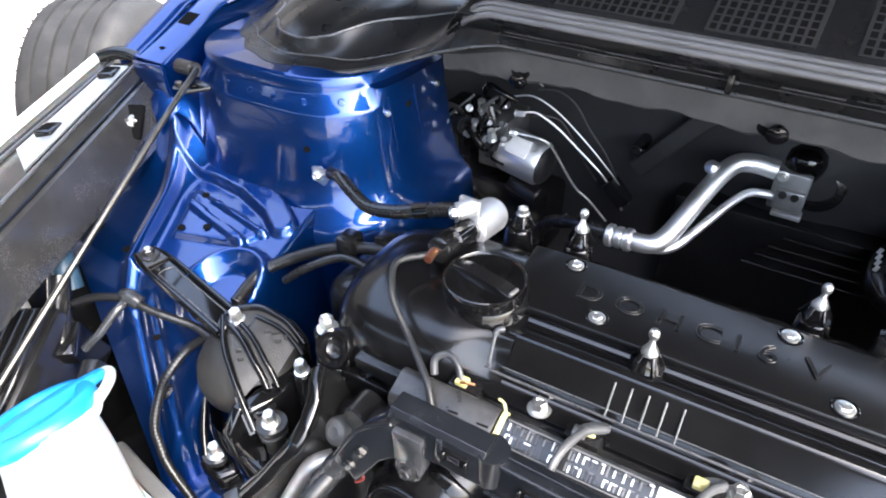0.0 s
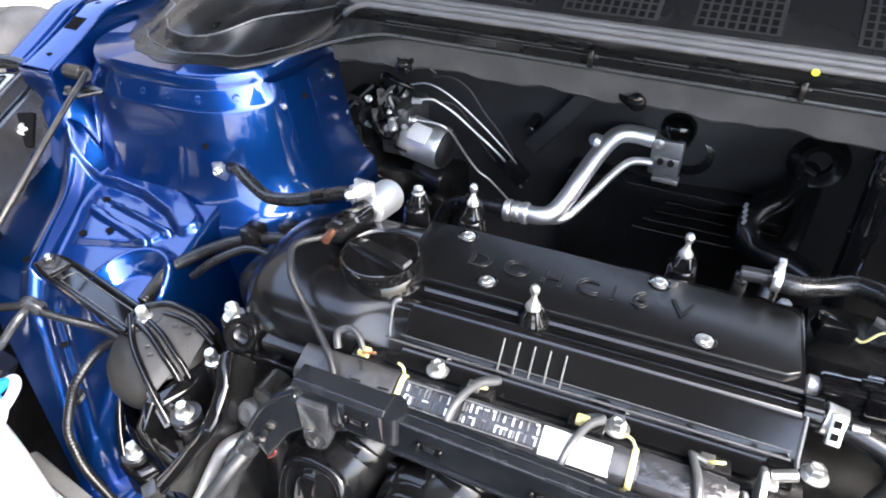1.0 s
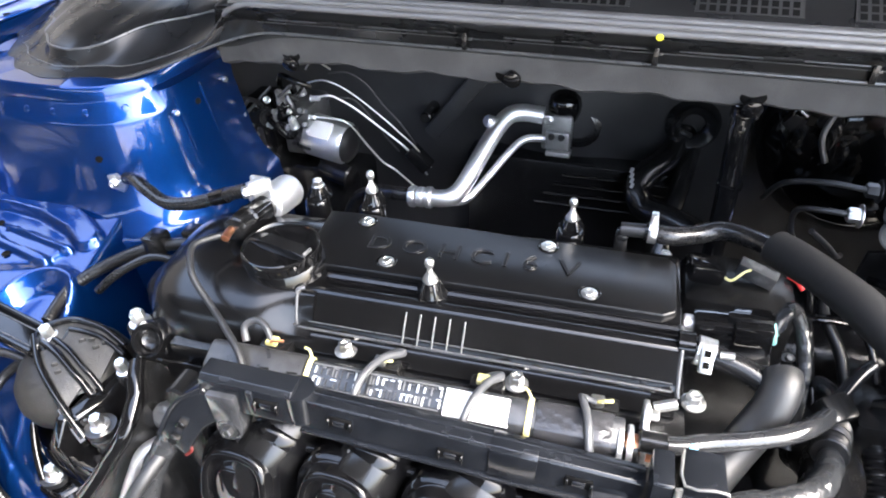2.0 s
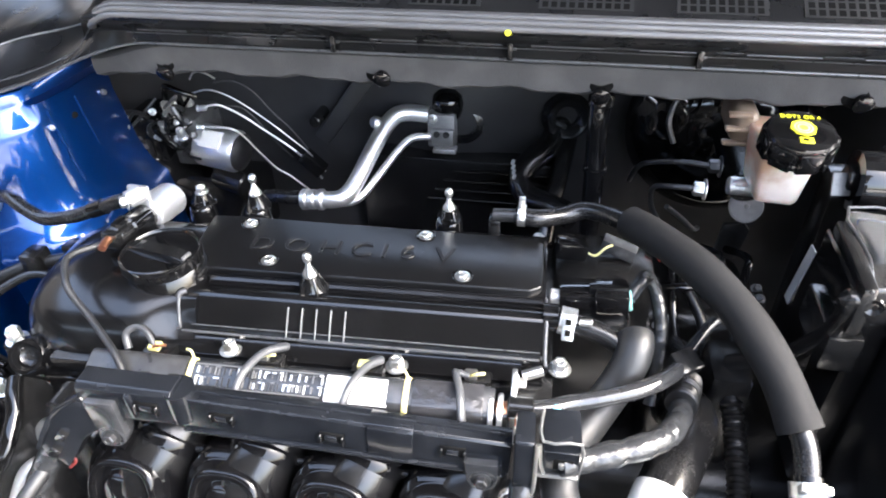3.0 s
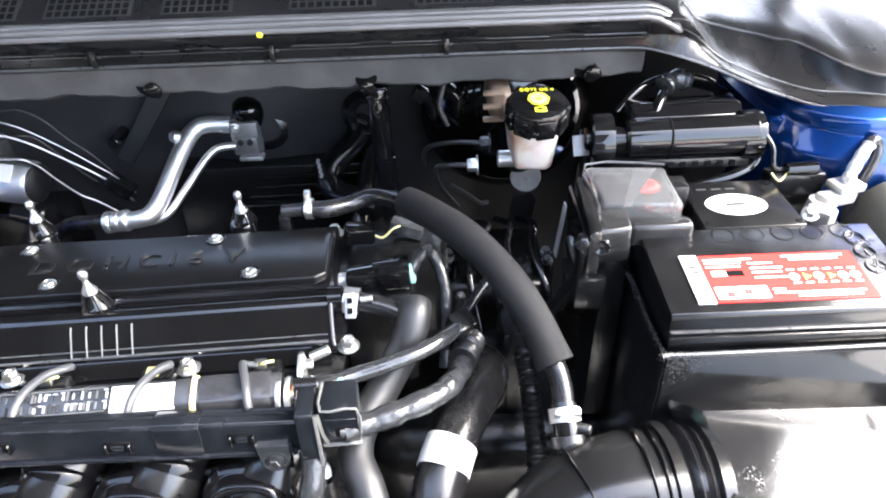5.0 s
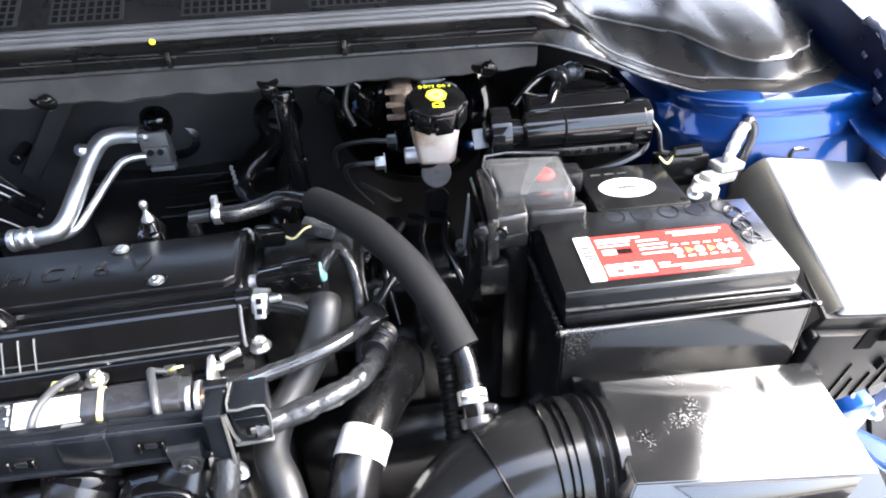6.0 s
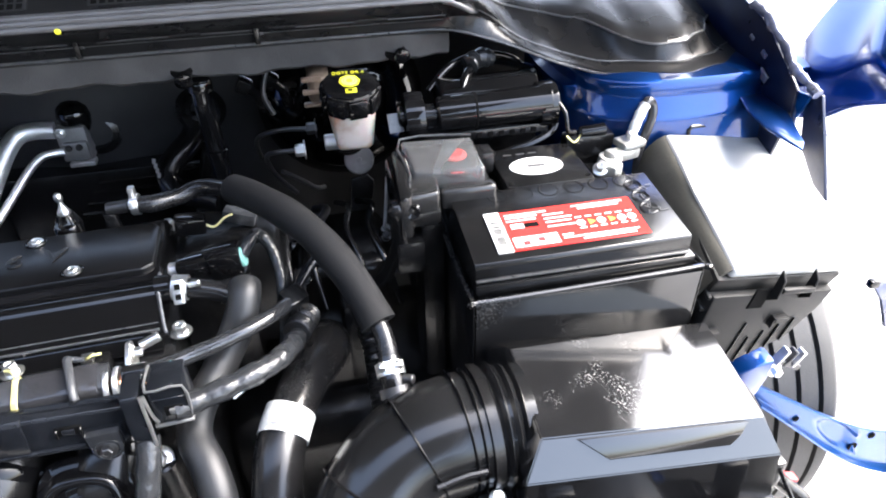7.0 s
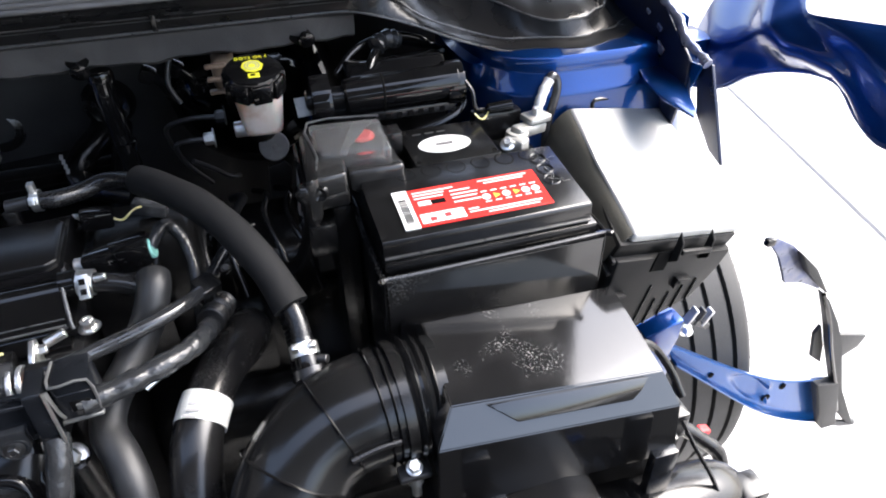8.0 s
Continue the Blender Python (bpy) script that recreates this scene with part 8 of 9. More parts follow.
    for lo, hi in (((0.456, 0.272, 0.56), (0.672, 0.2785, 0.792)), ((0.456, 0.272, 0.56), (0.4605, 0.455, 0.792)), ((0.6675, 0.272, 0.56), (0.672, 0.455, 0.792)), ((0.456, 0.451, 0.56), (0.672, 0.456, 0.785))):
        part("wall", box(lo, hi, 0.0015, 2), BOXLID if hi[1] < 0.28 else PLASTIC, t)
    part("lip", tube([(0.4545, 0.46, 0.793), (0.4545, 0.36, 0.793), (0.4565, 0.2795, 0.7925), (0.462, 0.2748, 0.7925), (0.56, 0.2748, 0.793), (0.668, 0.2748, 0.7955), (0.6715, 0.278, 0.7955), (0.6715, 0.36, 0.795), (0.6715, 0.455, 0.795)], 0.0026, seg=8, n=5), BOXLID, t)
    part("floor", box((0.456, 0.272, 0.55), (0.672, 0.456, 0.622), 0.003), BOXLID, t)
    part("stand", box((0.49, 0.29, 0.42), (0.65, 0.44, 0.555), 0.01), CASTIRON, t)


battery()


def fusible_cover():
    c = thing("fusible_link", (0.46, 0.40, 0.80), "clear dusty terminal cover over a red cap beside the battery", "terminal cover")
    part("carrier", prism([(0.410, 0.358), (0.448, 0.361), (0.450, 0.392), (0.505, 0.388), (0.508, 0.438), (0.416, 0.444)], "z", 0.818, 0.836, 0.004, 2), PLASTIC, c)
    part("left_wall", prism([(0.408, 0.350), (0.420, 0.352), (0.428, 0.440), (0.414, 0.444)], "z", 0.812, 0.858, 0.004, 2), PLASTIC, c)
    part("side_frame", prism([(0.356, 0.818), (0.436, 0.818), (0.438, 0.852), (0.357, 0.850)], "x", 0.4068, 0.4110, 0.002, 1, pose(0, 0, 0)), GLOSS, c)
    part("lid", prism([(0.4275, 0.390), (0.4955, 0.384), (0.4975, 0.449), (0.4245, 0.455)], "z", 0.8370, 0.8610, 0.004, 3), CLEAR, c, "clear plastic lid with scratches")
    part("front_lid", prism([(0.4160, 0.357), (0.4470, 0.361), (0.4500, 0.392), (0.4240, 0.394)], "z", 0.832, 0.8545, 0.004, 3), SMOKED, c, "smoky front of the cover")
    part("inner_plate", prism([(0.432, 0.394), (0.490, 0.389), (0.492, 0.444), (0.430, 0.449)], "z", 0.834, 0.8440, 0.002), PLASTIC, c)
    part("red_cap", lathe([(0, 0.004), (0.008, 0.006), (0.011, 0.004), (0.012, 0)], (0.474, 0.425, 0.845), (0, 0, 1), 24), REDCAP, c, "red round terminal cap")
    part("film_fold", prism([(0.446, 0.392), (0.452, 0.391), (0.490, 0.448), (0.470, 0.450)], "z", 0.8550, 0.8560, 0.0003, 1), TAPEPALE, c, "folded clear film under the lid")
    part("edge", tube([(0.4135, 0.3500, 0.8560), (0.4250, 0.3935, 0.8560), (0.4250, 0.4545, 0.8625), (0.497, 0.4490, 0.8625)], 0.0012, seg=8, n=3), EDGE, c)
    part("screw_eye", lathe([(0.003, 0.001), (0.0065, 0.003), (0.0075, 0)], (0.4200, 0.3535, 0.842), (-0.2, -1, 0.1), 18), PLASTIC, c)
    part("shelf", box((0.4500, 0.374, 0.822), (0.5050, 0.390, 0.846), 0.005, 3), SMOKED, c)
    part("hold_tab", box((0.497, 0.425, 0.828), (0.516, 0.448, 0.852), 0.003), PLASTIC, c)
    part("cable", tube([(0.424, 0.362, 0.838), (0.405, 0.358, 0.844), (0.409, 0.362, 0.829), (0.409, 0.372, 0.797), (0.402, 0.388, 0.763), (0.393, 0.405, 0.730), (0.363, 0.425, 0.700)], 0.0075, seg=14, n=6, shape=lambda s, L: 1 + 0.04 * math.sin(s * 500)), PLASTIC, c, "taped battery cable")
    part("support", box((0.43, 0.375, 0.60), (0.4545, 0.43, 0.81), 0.006), PLASTIC, c)
    part("side_label", box((-0.0008, -0.006, -0.030), (0.0008, 0.006, 0.030), 0.0003, 1, pose(0.4060, 0.450, 0.792, 0, 6, 0)), GREYINK, c, "pale side label")
    part("side_panel", prism([(0.404, 0.36), (0.432, 0.36), (0.432, 0.43), (0.406, 0.43)], "z", 0.765, 0.802, 0.004), PLASTIC, c)


fusible_cover()


def negative_terminal():
    n = thing("battery_clamp", (0.645, 0.425, 0.815), "lead battery clamp with a taped ground cable", "battery clamp")
    part("post_clamp", lathe([(0.006, 0), (0.0125, 0), (0.013, 0.004), (0.012, 0.020), (0.008, 0.021)], (0.640, 0.424, 0.812), (0.1, 0, 1), 24), LEAD, n)
    part("clamp_ear", box((-0.008, -0.020, -0.008), (0.008, 0.004, 0.010), 0.003, 2, pose(0.632, 0.420, 0.822, 0, 0, 35)), LEAD, n)
    part("clamp_bolt", hexbolt(bm_(), (0.626, 0.412, 0.826), (-0.3, -0.5, 0.8), 0.005, 0.007), ZINC, n)
    part("bridge", box((-0.020, -0.008, -0.006), (0.024, 0.008, 0.006), 0.003, 2, pose(0.658, 0.434, 0.828, 0, 8, 25)), LEAD, n)
    part("plate", box((-0.014, -0.011, -0.003), (0.014, 0.011, 0.005), 0.002, 2, pose(0.670, 0.441, 0.836, 0, 0, 15)), LEAD, n)
    part("stud_nut", hexbolt(bm_(), (0.671, 0.441, 0.840), (0, -0.1, 1), 0.0055, 0.007), ZINC, n)
    part("cable", tube([(0.672, 0.445, 0.838), (0.678, 0.450, 0.850), (0.686, 0.457, 0.861), (0.693, 0.462, 0.868)], 0.0056, seg=14, n=8, shape=lambda s, L: 1 + 0.06 * math.sin(s * 500) + 0.04 * math.sin(s * 1130)), PALETAPE, n, "pale taped cable")
    part("cable_end", tube([(0.692, 0.4615, 0.8675), (0.698, 0.465, 0.871), (0.703, 0.465, 0.866), (0.703, 0.461, 0.856), (0.698, 0.457, 0.842), (0.692, 0.455, 0.82), (0.69, 0.453, 0.79)], 0.0052, seg=14, n=8), FILMWRAP, n, "grey wrapped cable end")
    s = thing("cable_sensor", (0.625, 0.47, 0.82), "black sensor plug with tied leads behind the battery", "plug")
    part("barrel", rod((0.622, 0.463, 0.843), (0.650, 0.460, 0.846), 0.007, 18), GLOSS, s)
    part("block", box((0.604, 0.455, 0.800), (0.660, 0.475, 0.842), 0.004), PLASTIC, s)
    part("lead", tube([(0.616, 0.462, 0.845), (0.606, 0.458, 0.850), (0.604, 0.464, 0.866), (0.598, 0.472, 0.876)], 0.0024, seg=10), RUBBER, s)
    part("lead", tube([(0.622, 0.460, 0.842), (0.612, 0.452, 0.838), (0.604, 0.455, 0.845)], 0.0010, seg=8), YTAPE, s)


negative_terminal()


def fuse_box():
    f = thing("fuse_box", (0.78, 0.38, 0.58), "black fuse box with a glare-pale lid and moulded latches", "fuse box")
    # the lid slopes down to the front and to the wheel
    ax_ = Vector((0.138, 0.0103, -0.025)).normalized()
    ay_ = Vector((-0.020, 0.958, 0.287))
    ay_ = (ay_ - ax_ * ay_.dot(ax_)).normalized()
    tl = Matrix.Translation((0.7696, 0.2744, 0.7746)) @ Matrix((ax_, ay_, ax_.cross(ay_))).transposed().to_4x4()
    left = lambda y: -0.0705 + 0.017 * y / 0.1846
    part("lid", prism([(-0.0705, 0.0), (0.0705, 0.0), (0.075, 0.186), (-0.0535, 0.1846), (left(0.10) - 0.001, 0.10)], "z", -0.012, 0.003, 0.005, 3, tl), PALELID, f, "dusty lid with sky glare in its pale colour")
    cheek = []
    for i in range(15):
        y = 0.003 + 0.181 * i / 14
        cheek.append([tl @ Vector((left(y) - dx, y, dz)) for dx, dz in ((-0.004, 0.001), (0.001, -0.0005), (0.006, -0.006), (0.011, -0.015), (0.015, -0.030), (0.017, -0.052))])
    part("left_cheek", skin(cheek, 0.003), CHEEK, f, "dusty rounded side of the lid, shade in its darker colour", smooth=60)
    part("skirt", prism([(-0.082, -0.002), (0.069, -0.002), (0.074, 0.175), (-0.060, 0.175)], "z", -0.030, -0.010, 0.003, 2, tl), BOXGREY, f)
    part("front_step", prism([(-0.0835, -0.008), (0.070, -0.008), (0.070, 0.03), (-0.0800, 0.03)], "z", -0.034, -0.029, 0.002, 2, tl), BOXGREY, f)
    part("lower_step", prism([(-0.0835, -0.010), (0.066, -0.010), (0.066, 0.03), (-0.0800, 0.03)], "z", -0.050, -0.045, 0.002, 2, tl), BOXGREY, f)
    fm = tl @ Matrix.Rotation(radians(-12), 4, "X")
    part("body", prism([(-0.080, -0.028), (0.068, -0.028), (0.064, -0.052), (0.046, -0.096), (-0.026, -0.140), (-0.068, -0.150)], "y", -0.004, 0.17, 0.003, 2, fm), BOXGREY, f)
    la = part("latch", box((-0.012, -0.014, -0.020), (0.026, -0.009, -0.014), 0.0012, 2, fm), BOXGREY, f)
    for x in (-0.014, 0.026):
        part("latch_arm", prism([(-0.002, 0.002), (-0.011, -0.006), (-0.014, -0.026), (-0.004, -0.036)], "x", x - 0.0012, x + 0.0012, 0.0006, 1, fm), BOXGREY, la)
    # black box paints the shadow left of the latch
    part("latch_hollow", box((-0.034, -0.0052, -0.046), (-0.015, -0.0030, -0.020), 0.001, 1, fm), BLACKINK, la)
    for x, z in ((-0.066, -0.072), (0.014, -0.060)):
        part("lug", box((x - 0.008, -0.011, z), (x + 0.010, -0.003, z + 0.0025), 0.0008, 2, fm), BOXGREY, f)
        part("lug_side", box((x - 0.008, -0.010, z - 0.011), (x - 0.006, -0.003, z + 0.001), 0.0006, 1, fm), BOXGREY, f)
        part("lug_hole", box((x - 0.006, -0.0050, z - 0.010), (x + 0.004, -0.0038, z - 0.001), 0.0003, 1, fm), BLACKINK, f)
    for k in range(5):
        part("fin", box((-0.022 + 0.015 * k, -0.0060, -0.134 + 0.0092 * k), (-0.0207 + 0.015 * k, -0.0036, (-0.066 if k == 0 else -0.096) + 0.0080 * k), 0.0004, 1, fm), PLASTIC, f)
    part("rear_catch", tube([tl @ Vector(p) for p in ((-0.020, 0.184, -0.004), (-0.020, 0.190, 0.008), (0.010, 0.190, 0.008), (0.010, 0.184, -0.004))], 0.0022, seg=8, n=3), PLASTIC, f)
    part("leg", box((0.72, 0.36, 0.40), (0.80, 0.44, 0.64), 0.008), BLUE, f)


fuse_box()


def air_box():
    a = thing("air_filter_box", (0.58, 0.20, 0.55), "black air filter box with dusty angular lid", "air filter box")
    # angular lid: flat top, chamfer to the front, skirt
    ring = lambda *p: [Vector(v) for v in p]
    low = ring((0.461, 0.131, 0.655), (0.685, 0.127, 0.645), (0.697, 0.284, 0.645), (0.466, 0.282, 0.655))
    brow = ring((0.462, 0.134, 0.733), (0.678, 0.130, 0.711), (0.692, 0.277, 0.716), (0.468, 0.277, 0.742))
    crown = ring((0.479, 0.154, 0.757), (0.669, 0.152, 0.735), (0.679, 0.260, 0.738), (0.482, 0.244, 0.762))
    bm = bm_()
    loops = [[bm.verts.new(v) for v in q] for q in (low, brow, crown)]
    fs = [bm.faces.new(loops[0]), bm.faces.new(loops[2])]
    for u, v in zip(loops, loops[1:]):
        for i in range(4):
            fs.append(bm.faces.new((u[i], u[(i + 1) % 4], v[(i + 1) % 4], v[i])))
    bmesh.ops.recalc_face_normals(bm, faces=bm.faces)
    bmesh.ops.bevel(bm, geom=list({e for f in fs for e in f.edges}), offset=0.0009, segments=2, affect="EDGES", clamp_overlap=True)
    lid = part("lid", bm, LIDTOP, a, "dusty black lid with water marks", smooth=25)
    # stepped panel on the front slope
    across = (brow[1] - brow[0]).normalized()
    up = ((crown[0] + crown[1]) / 2 - (brow[0] + brow[1]) / 2)
    up = (up - across * up.dot(across)).normalized()
    out = across.cross(up)
    pm = Matrix.Translation(brow[0]) @ Matrix((across, up, out)).transposed().to_4x4()
    part("step_panel", prism([(0.067, 0.0120), (0.170, 0.0125), (0.180, 0.0190), (0.188, 0.0295), (0.042, 0.0295)], "z", -0.002, 0.0034, 0.0008, 2, pm), LIDTOP, lid)
    part("rear_lug", prism([(0.466, 0.270), (0.480, 0.282), (0.474, 0.292), (0.462, 0.280)], "z", 0.66, 0.735, 0.003), BOXLID, a)
    part("base", box((0.466, 0.142, 0.47), (0.692, 0.276, 0.650), 0.006, 2), PLASTIC, a)
    part("rim", box((0.458, 0.138, 0.634), (0.699, 0.284, 0.646), 0.003, 2), PLASTIC, a)
    for x in (0.50, 0.655):
        part("clasp", box((x - 0.012, 0.104, 0.625), (x + 0.012, 0.114, 0.685), 0.002), GREYPLAST, a)
    part("right_clasp", box((0.696, 0.150, 0.625), (0.716, 0.175, 0.66), 0.003), PLASTIC, a)
    d = thing("intake_duct", (0.41, 0.19, 0.62), "ribbed black rubber air intake duct with a clamp", "air duct")
    line = [(0.482, 0.205, 0.718), (0.452, 0.204, 0.719), (0.422, 0.202, 0.719), (0.394, 0.197, 0.716), (0.368, 0.186, 0.706), (0.348, 0.169, 0.687), (0.337, 0.150, 0.660), (0.332, 0.130, 0.62), (0.33, 0.115, 0.56)]

    def swell(s, L):
        k = 1.0
        if 0.010 < s < 0.034:
            k += 0.06 + 0.05 * math.cos((s - 0.010) / 0.008 * 2 * math.pi)
        return k * (1 - 0.06 * smoothstep(0.05, 0.12, s))
    tub = part("duct", tube(line, 0.0490, seg=44, n=14, shape=swell), DUCTRUBBER, d)
    c = spline(line, 14)
    for idx in (16, 21, 25, 43, 64, 82):
        p, q = c[idx], c[idx + 2]
        part("duct_rib", tube([p, p.lerp(q, 0.25), p.lerp(q, 0.5)], 0.0466 if idx > 40 else 0.0492, seg=44, n=3, shape=lambda s, L: 1 + 0.060 * math.sin(s / L * math.pi)), GLOSS, tub)
    part("clamp_band", tube([(0.4500, 0.2040, 0.719), (0.4420, 0.2035, 0.719)], 0.0525, seg=44, n=2), PLASTIC, d)
    part("side_seam", tube([(0.438, 0.1535, 0.731), (0.42, 0.1525, 0.731), (0.398, 0.149, 0.729)], 0.0025, seg=8), RUBBER, d)
    s = part("clamp_screw", rod((0.4465, 0.1530, 0.6910), (0.4465, 0.1485, 0.6780), 0.0065, 18), ZINC, d, "clamp screw")
    part("screw_head", hexbolt(bm_(), (0.4465, 0.1510, 0.6960), (0, -0.35, 1), 0.0058, 0.006, 1.2), ZINC, s)
    part("screw_bridge", box((0.433, 0.144, 0.686), (0.460, 0.160, 0.692), 0.002), DARKSTEEL, s)
    part("screw_end", rod((0.4465, 0.1495, 0.6840), (0.4465, 0.1460, 0.6660), 0.0042, 14), ZINC, s)
    u = thing("resonator_duct", (0.62, 0.09, 0.50), "black plastic intake snorkel with concertina below the filter box", "air duct")
    part("snorkel", tube([(0.585, 0.100, 0.600), (0.615, 0.100, 0.598), (0.650, 0.102, 0.594), (0.70, 0.108, 0.585), (0.735, 0.112, 0.57), (0.75, 0.115, 0.54), (0.752, 0.115, 0.48)], 0.036, seg=28, n=12, shape=lambda s, L: 1 + (0.08 * math.sin(s * 2 * math.pi / 0.009) if 0.02 < s < 0.06 else 0.0)), PLASTIC, u)
    part("box_mouth", prism([(0.50, 0.545), (0.60, 0.560), (0.60, 0.648), (0.575, 0.655), (0.50, 0.650)], "y", 0.055, 0.135, 0.006), PLASTIC, u)
    part("wire", tube([(0.690, 0.135, 0.680), (0.700, 0.120, 0.655), (0.715, 0.100, 0.622), (0.73, 0.085, 0.57), (0.73, 0.08, 0.50)], 0.0022, seg=8), RUBBER, u)
    part("tab", box((0.745, 0.085, 0.57), (0.775, 0.115, 0.60), 0.004), PLASTIC, u)


air_box()


def side_loom():
    w = thing("front_loom", (0.74, 0.25, 0.56), "thick black taped loom dropping past the filter box", "cable")
    part("loom", tube([(0.705, 0.290, 0.640), (0.722, 0.268, 0.622), (0.738, 0.240, 0.590), (0.760, 0.215, 0.555), (0.79, 0.200, 0.530), (0.815, 0.185, 0.505), (0.82, 0.17, 0.46)], 0.009, seg=14, n=8, shape=lambda s, L: 1 + 0.05 * math.sin(s * 500)), RUBBER, w)
    part("branch", tube([(0.725, 0.275, 0.620), (0.765, 0.285, 0.605), (0.79, 0.270, 0.57), (0.80, 0.25, 0.54)], 0.005, seg=10), RUBBER, w)
    part("red_plug", box((-0.008, -0.006, -0.006), (0.008, 0.006, 0.006), 0.002, 2, pose(0.823, 0.225, 0.495, 0, 20, 0)), REDCAP, w, "small red plug")
    part("anchor", box((0.695, 0.285, 0.50), (0.725, 0.31, 0.65), 0.005), PLASTIC, w)


side_loom()


def bumper_arm():
    """Blue pressed stay with its torn black end, standing out past the wheel."""
    a = thing("wing_stay", (0.84, 0.33, 0.53), "blue pressed steel stay with a bent black end plate", "bracket")
    upper = [(0.819, 0.555), (0.872, 0.519), (0.950, 0.466), (1.021, 0.424), (1.081, 0.398), (1.130, 0.386)]
    lower = [(0.843, 0.513), (0.888, 0.473), (0.971, 0.397), (1.040, 0.340), (1.110, 0.296), (1.184, 0.258)]
    up = spline([(x, 0.32, z) for x, z in upper], 8)
    lo = spline([(x, 0.32, z) for x, z in lower], 8)
    rows = []
    for i, (q, r) in enumerate(zip(up, lo)):
        u = i / (len(up) - 1)
        row = []
        for j in range(25):
            v = -1 + 2 * j / 24
            lip = 0.012 * smoothstep(0.80, 1.0, abs(v))
            cup = 0.007 * smoothstep(0.72, 0.56, math.hypot((u - 0.50) / 0.17, v * 0.95))
            rib = 0.006 * smoothstep(0.022, 0.010, abs(u - 0.60)) * smoothstep(0.8, 0.5, abs(v))
            row.append(q.lerp(r, (v + 1) / 2) + Vector((0, -lip + cup - rib + 0.02 * (u - 0.5) ** 2, 0)))
        rows.append(row)
    arm = part("arm", skin(rows, 0.0025), STAYBLUE, a, smooth=60)
    for x, z, s_ in ((0.912, 0.462, 0.004), (1.060, 0.385, 0.005), (1.035, 0.368, 0.007)):
        part("arm_hole", lathe([(0, 0.0008), (s_, 0.0008), (s_ + 0.0008, 0)], (x, 0.3195, z), (0, -1, 0), 16), BLACKINK, arm)
    ear = [(0.922, 0.695), (0.935, 0.698), (0.964, 0.681), (1.001, 0.646), (1.040, 0.593), (1.032, 0.594), (0.999, 0.615), (0.972, 0.619), (0.963, 0.639), (0.949, 0.667)]
    part("torn_ear", prism(ear, "y", 0.314, 0.320, 0.0015), SCRAPED, a, "torn pale scraped ear")
    part("ear_fold", prism([(0.966, 0.678), (1.001, 0.646), (1.040, 0.593), (1.030, 0.600), (0.990, 0.640)], "y", 0.300, 0.3135, 0.002), TYRE, a)
    part("ear_cap", box((0.919, 0.311, 0.690), (0.931, 0.320, 0.700), 0.002), PLASTIC, a)
    blade = [(1.036, 0.593), (1.054, 0.574), (1.091, 0.522), (1.122, 0.467), (1.172, 0.350), (1.246, 0.239), (1.233, 0.241), (1.185, 0.296), (1.140, 0.388), (1.102, 0.462), (1.071, 0.528)]
    part("end_plate", prism(blade, "y", 0.306, 0.318, 0.002), TYRE, a, "bent black end plate")
    part("plate_edge", tube([(1.038, 0.306, 0.590), (1.071, 0.304, 0.530), (1.102, 0.304, 0.464), (1.140, 0.304, 0.390), (1.185, 0.306, 0.298)], 0.003, seg=8), GLOSS, a)
    part("plate_flap", prism([(1.079, 0.509), (1.073, 0.494), (1.088, 0.443), (1.100, 0.433), (1.113, 0.422), (1.102, 0.462)], "y", 0.318, 0.324, 0.001), TYRE, a)
    part("grey_tongue", prism([(1.120, 0.477), (1.187, 0.454), (1.180, 0.432), (1.157, 0.418), (1.144, 0.422)], "y", 0.320, 0.327, 0.0015), GREYHOSE, a, "grey torn tongue")
    part("foot", tube([(1.190, 0.312, 0.262), (1.215, 0.310, 0.248), (1.25, 0.31, 0.238)], 0.006, seg=10, squash=0.5), DARKSTEEL, a)
    part("end_block", prism([(1.105, 0.392), (1.150, 0.382), (1.195, 0.262), (1.165, 0.262)], "y", 0.300, 0.318, 0.003), TYRE, a)
    part("root", box((0.775, 0.326, 0.44), (0.842, 0.365, 0.585), 0.004), BLUE, a)
    part("upper_web", prism([(0.770, 0.598), (0.797, 0.607), (0.820, 0.614), (0.819, 0.583), (0.810, 0.551), (0.786, 0.569)], "y", 0.300, 0.324, 0.003), BLUE, a)
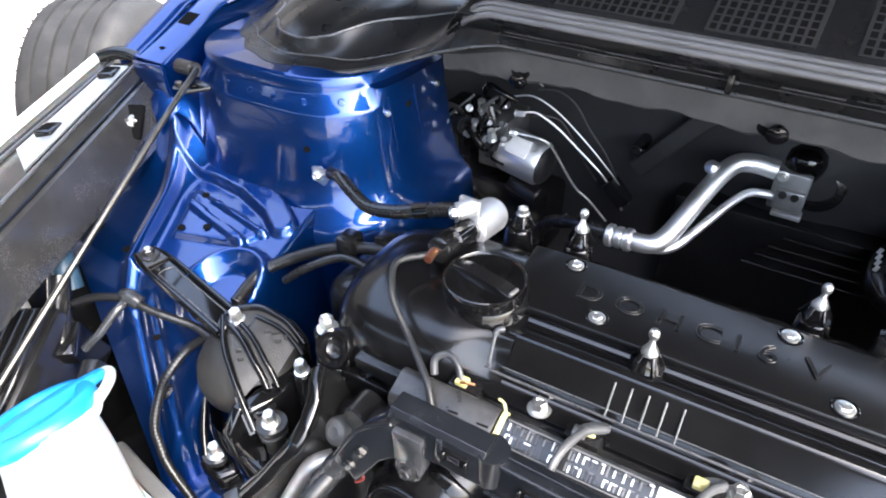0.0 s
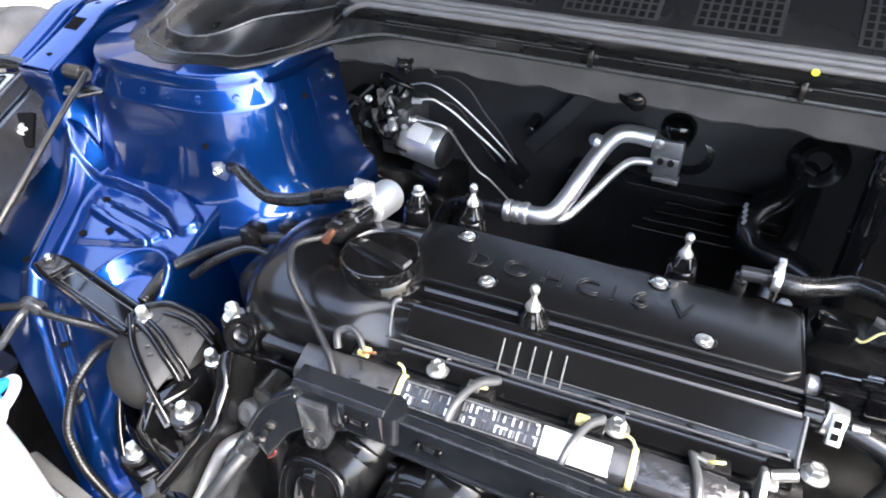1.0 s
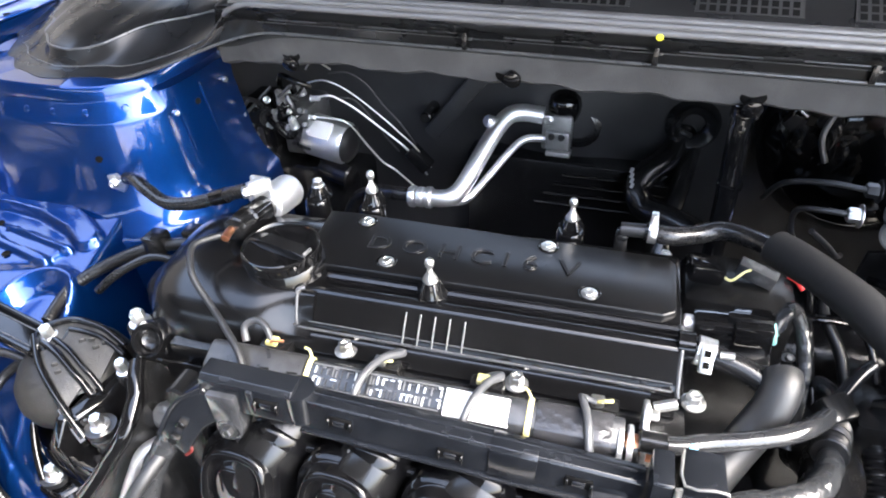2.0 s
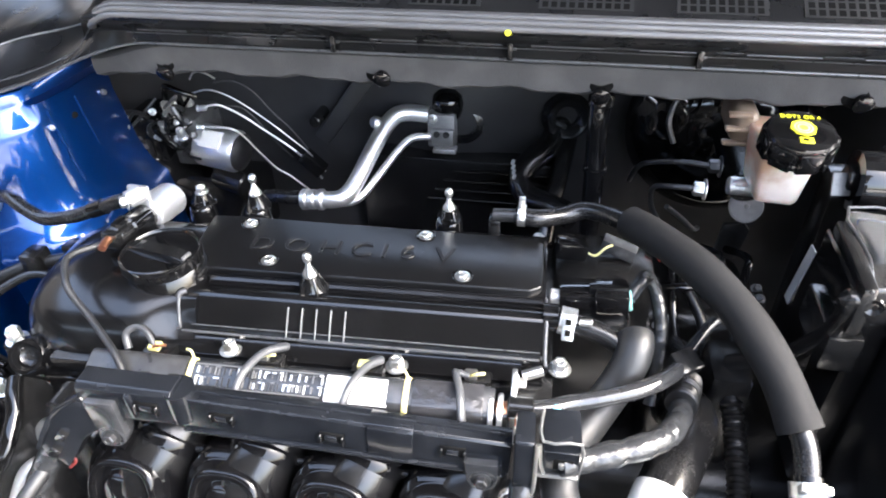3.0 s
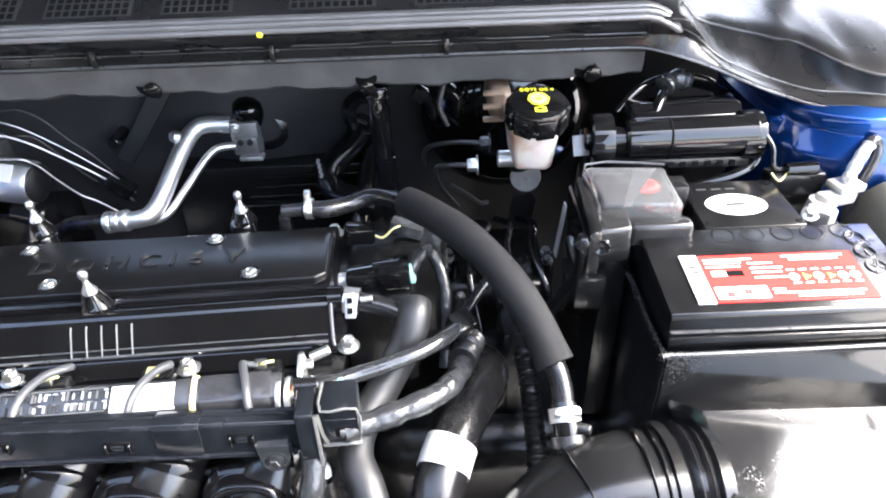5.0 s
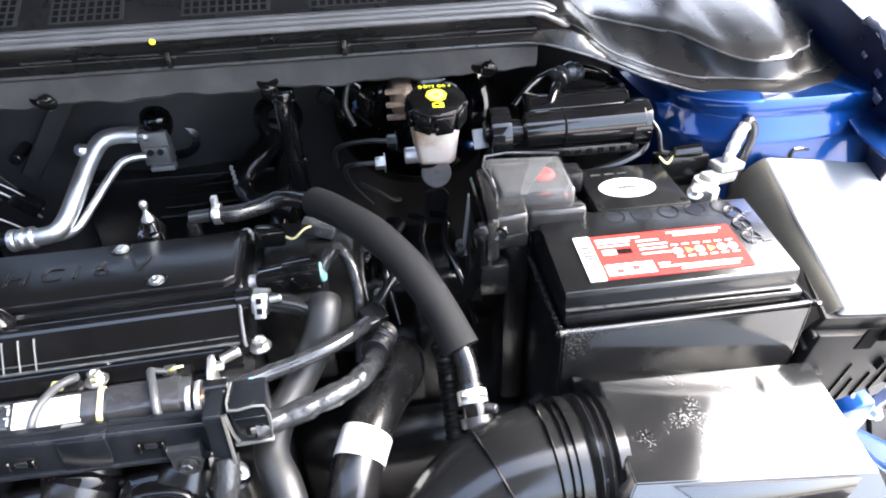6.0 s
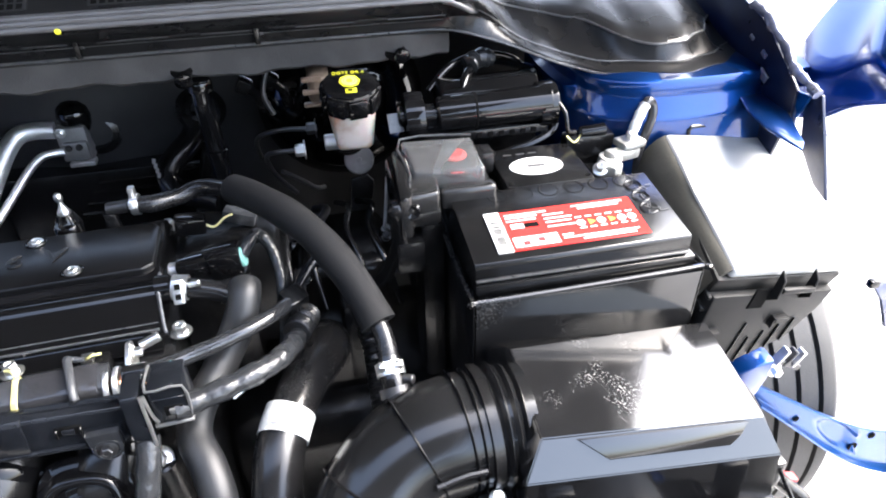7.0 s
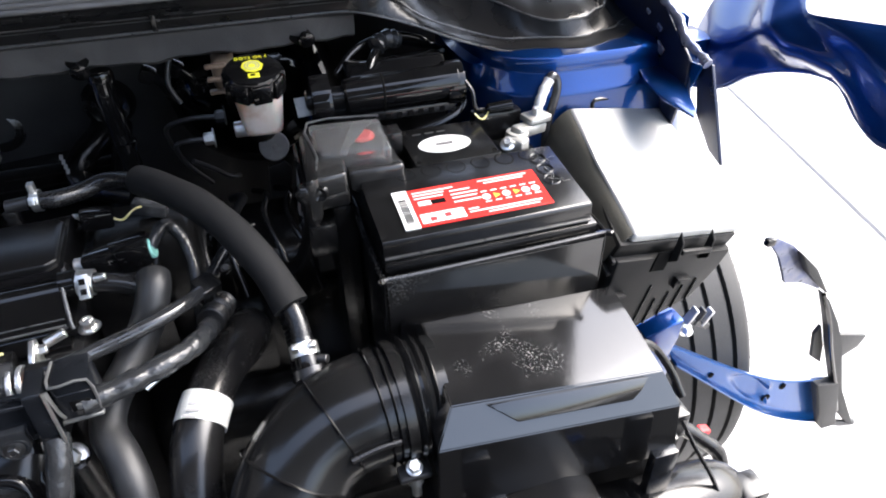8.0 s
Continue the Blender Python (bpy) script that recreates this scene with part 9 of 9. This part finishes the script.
    for k in range(3):
        part("clip_blade", box((-0.002, -0.006, -0.012), (0.002, 0.006, 0.012), 0.001, 1, pose(0.842 + 0.012 * k, 0.316, 0.600 - 0.004 * k, 0, 30, 0)), (CASTALU, DARKSTEEL, CASTALU)[k], a)
    part("clip_bar", box((-0.020, -0.006, -0.004), (0.020, 0.006, 0.004), 0.001, 1, pose(0.855, 0.318, 0.585, 0, 30, 0)), DARKSTEEL, a)
    part("clip_nut", hexbolt(bm_(), (0.836, 0.312, 0.582), (0, -1, 0.2), 0.006, 0.008), ZINC, a)


bumper_arm()


def loose_wing():
    """The wing skin on the open side, pulled away from its rail."""
    w = thing("loose_wing_panel", (1.05, 0.62, 0.75), "dented dark blue wing panel pulled outwards", "car panel")
    rows = []
    edge = [(0.661, 0.735), (0.588, 0.760), (0.565, 0.772), (0.533, 0.800), (0.482, 0.829), (0.44, 0.842), (0.40, 0.845), (0.375, 0.832), (0.350, 0.808), (0.330, 0.800), (0.259, 0.800)]
    n = 48
    for i in range(n + 1):
        u = i / n
        y = 0.66 - 0.40 * u
        arch = 0.0
        for (ya, za), (yb, zb) in zip(edge, edge[1:]):
            if yb <= y <= ya:
                arch = za + (zb - za) * (ya - y) / (ya - yb)
        topz = 0.905 + 0.100 * smoothstep(0.45, 0.62, y) + 0.14 * max(0.0, 0.46 - y)
        crease = 0.80 + 0.60 * (0.635 - y)
        row = []
        for j in range(17):
            v = j / 16
            z = arch + (topz - arch) * v
            x = 1.025 + 0.62 * max(0.0, z - crease) * smoothstep(0.44, 0.50, y) + 0.16 * max(0.0, 0.46 - y) - 0.020 * math.sin(v * 3.1) + 0.004 * math.sin(9 * v + 14 * u)
            row.append((x, y, z))
        rows.append(row)
    part("skin", skin(rows, 0.002), BLUE, w, smooth=70)
    part("flange", tube([(r[0][0], r[0][1], r[0][2]) for r in rows[::4]], 0.004, seg=8, n=3), BLUE, w)
    part("hanger", box((0.925, 0.60, 0.80), (1.02, 0.66, 0.83), 0.004), BLUE, w)


loose_wing()
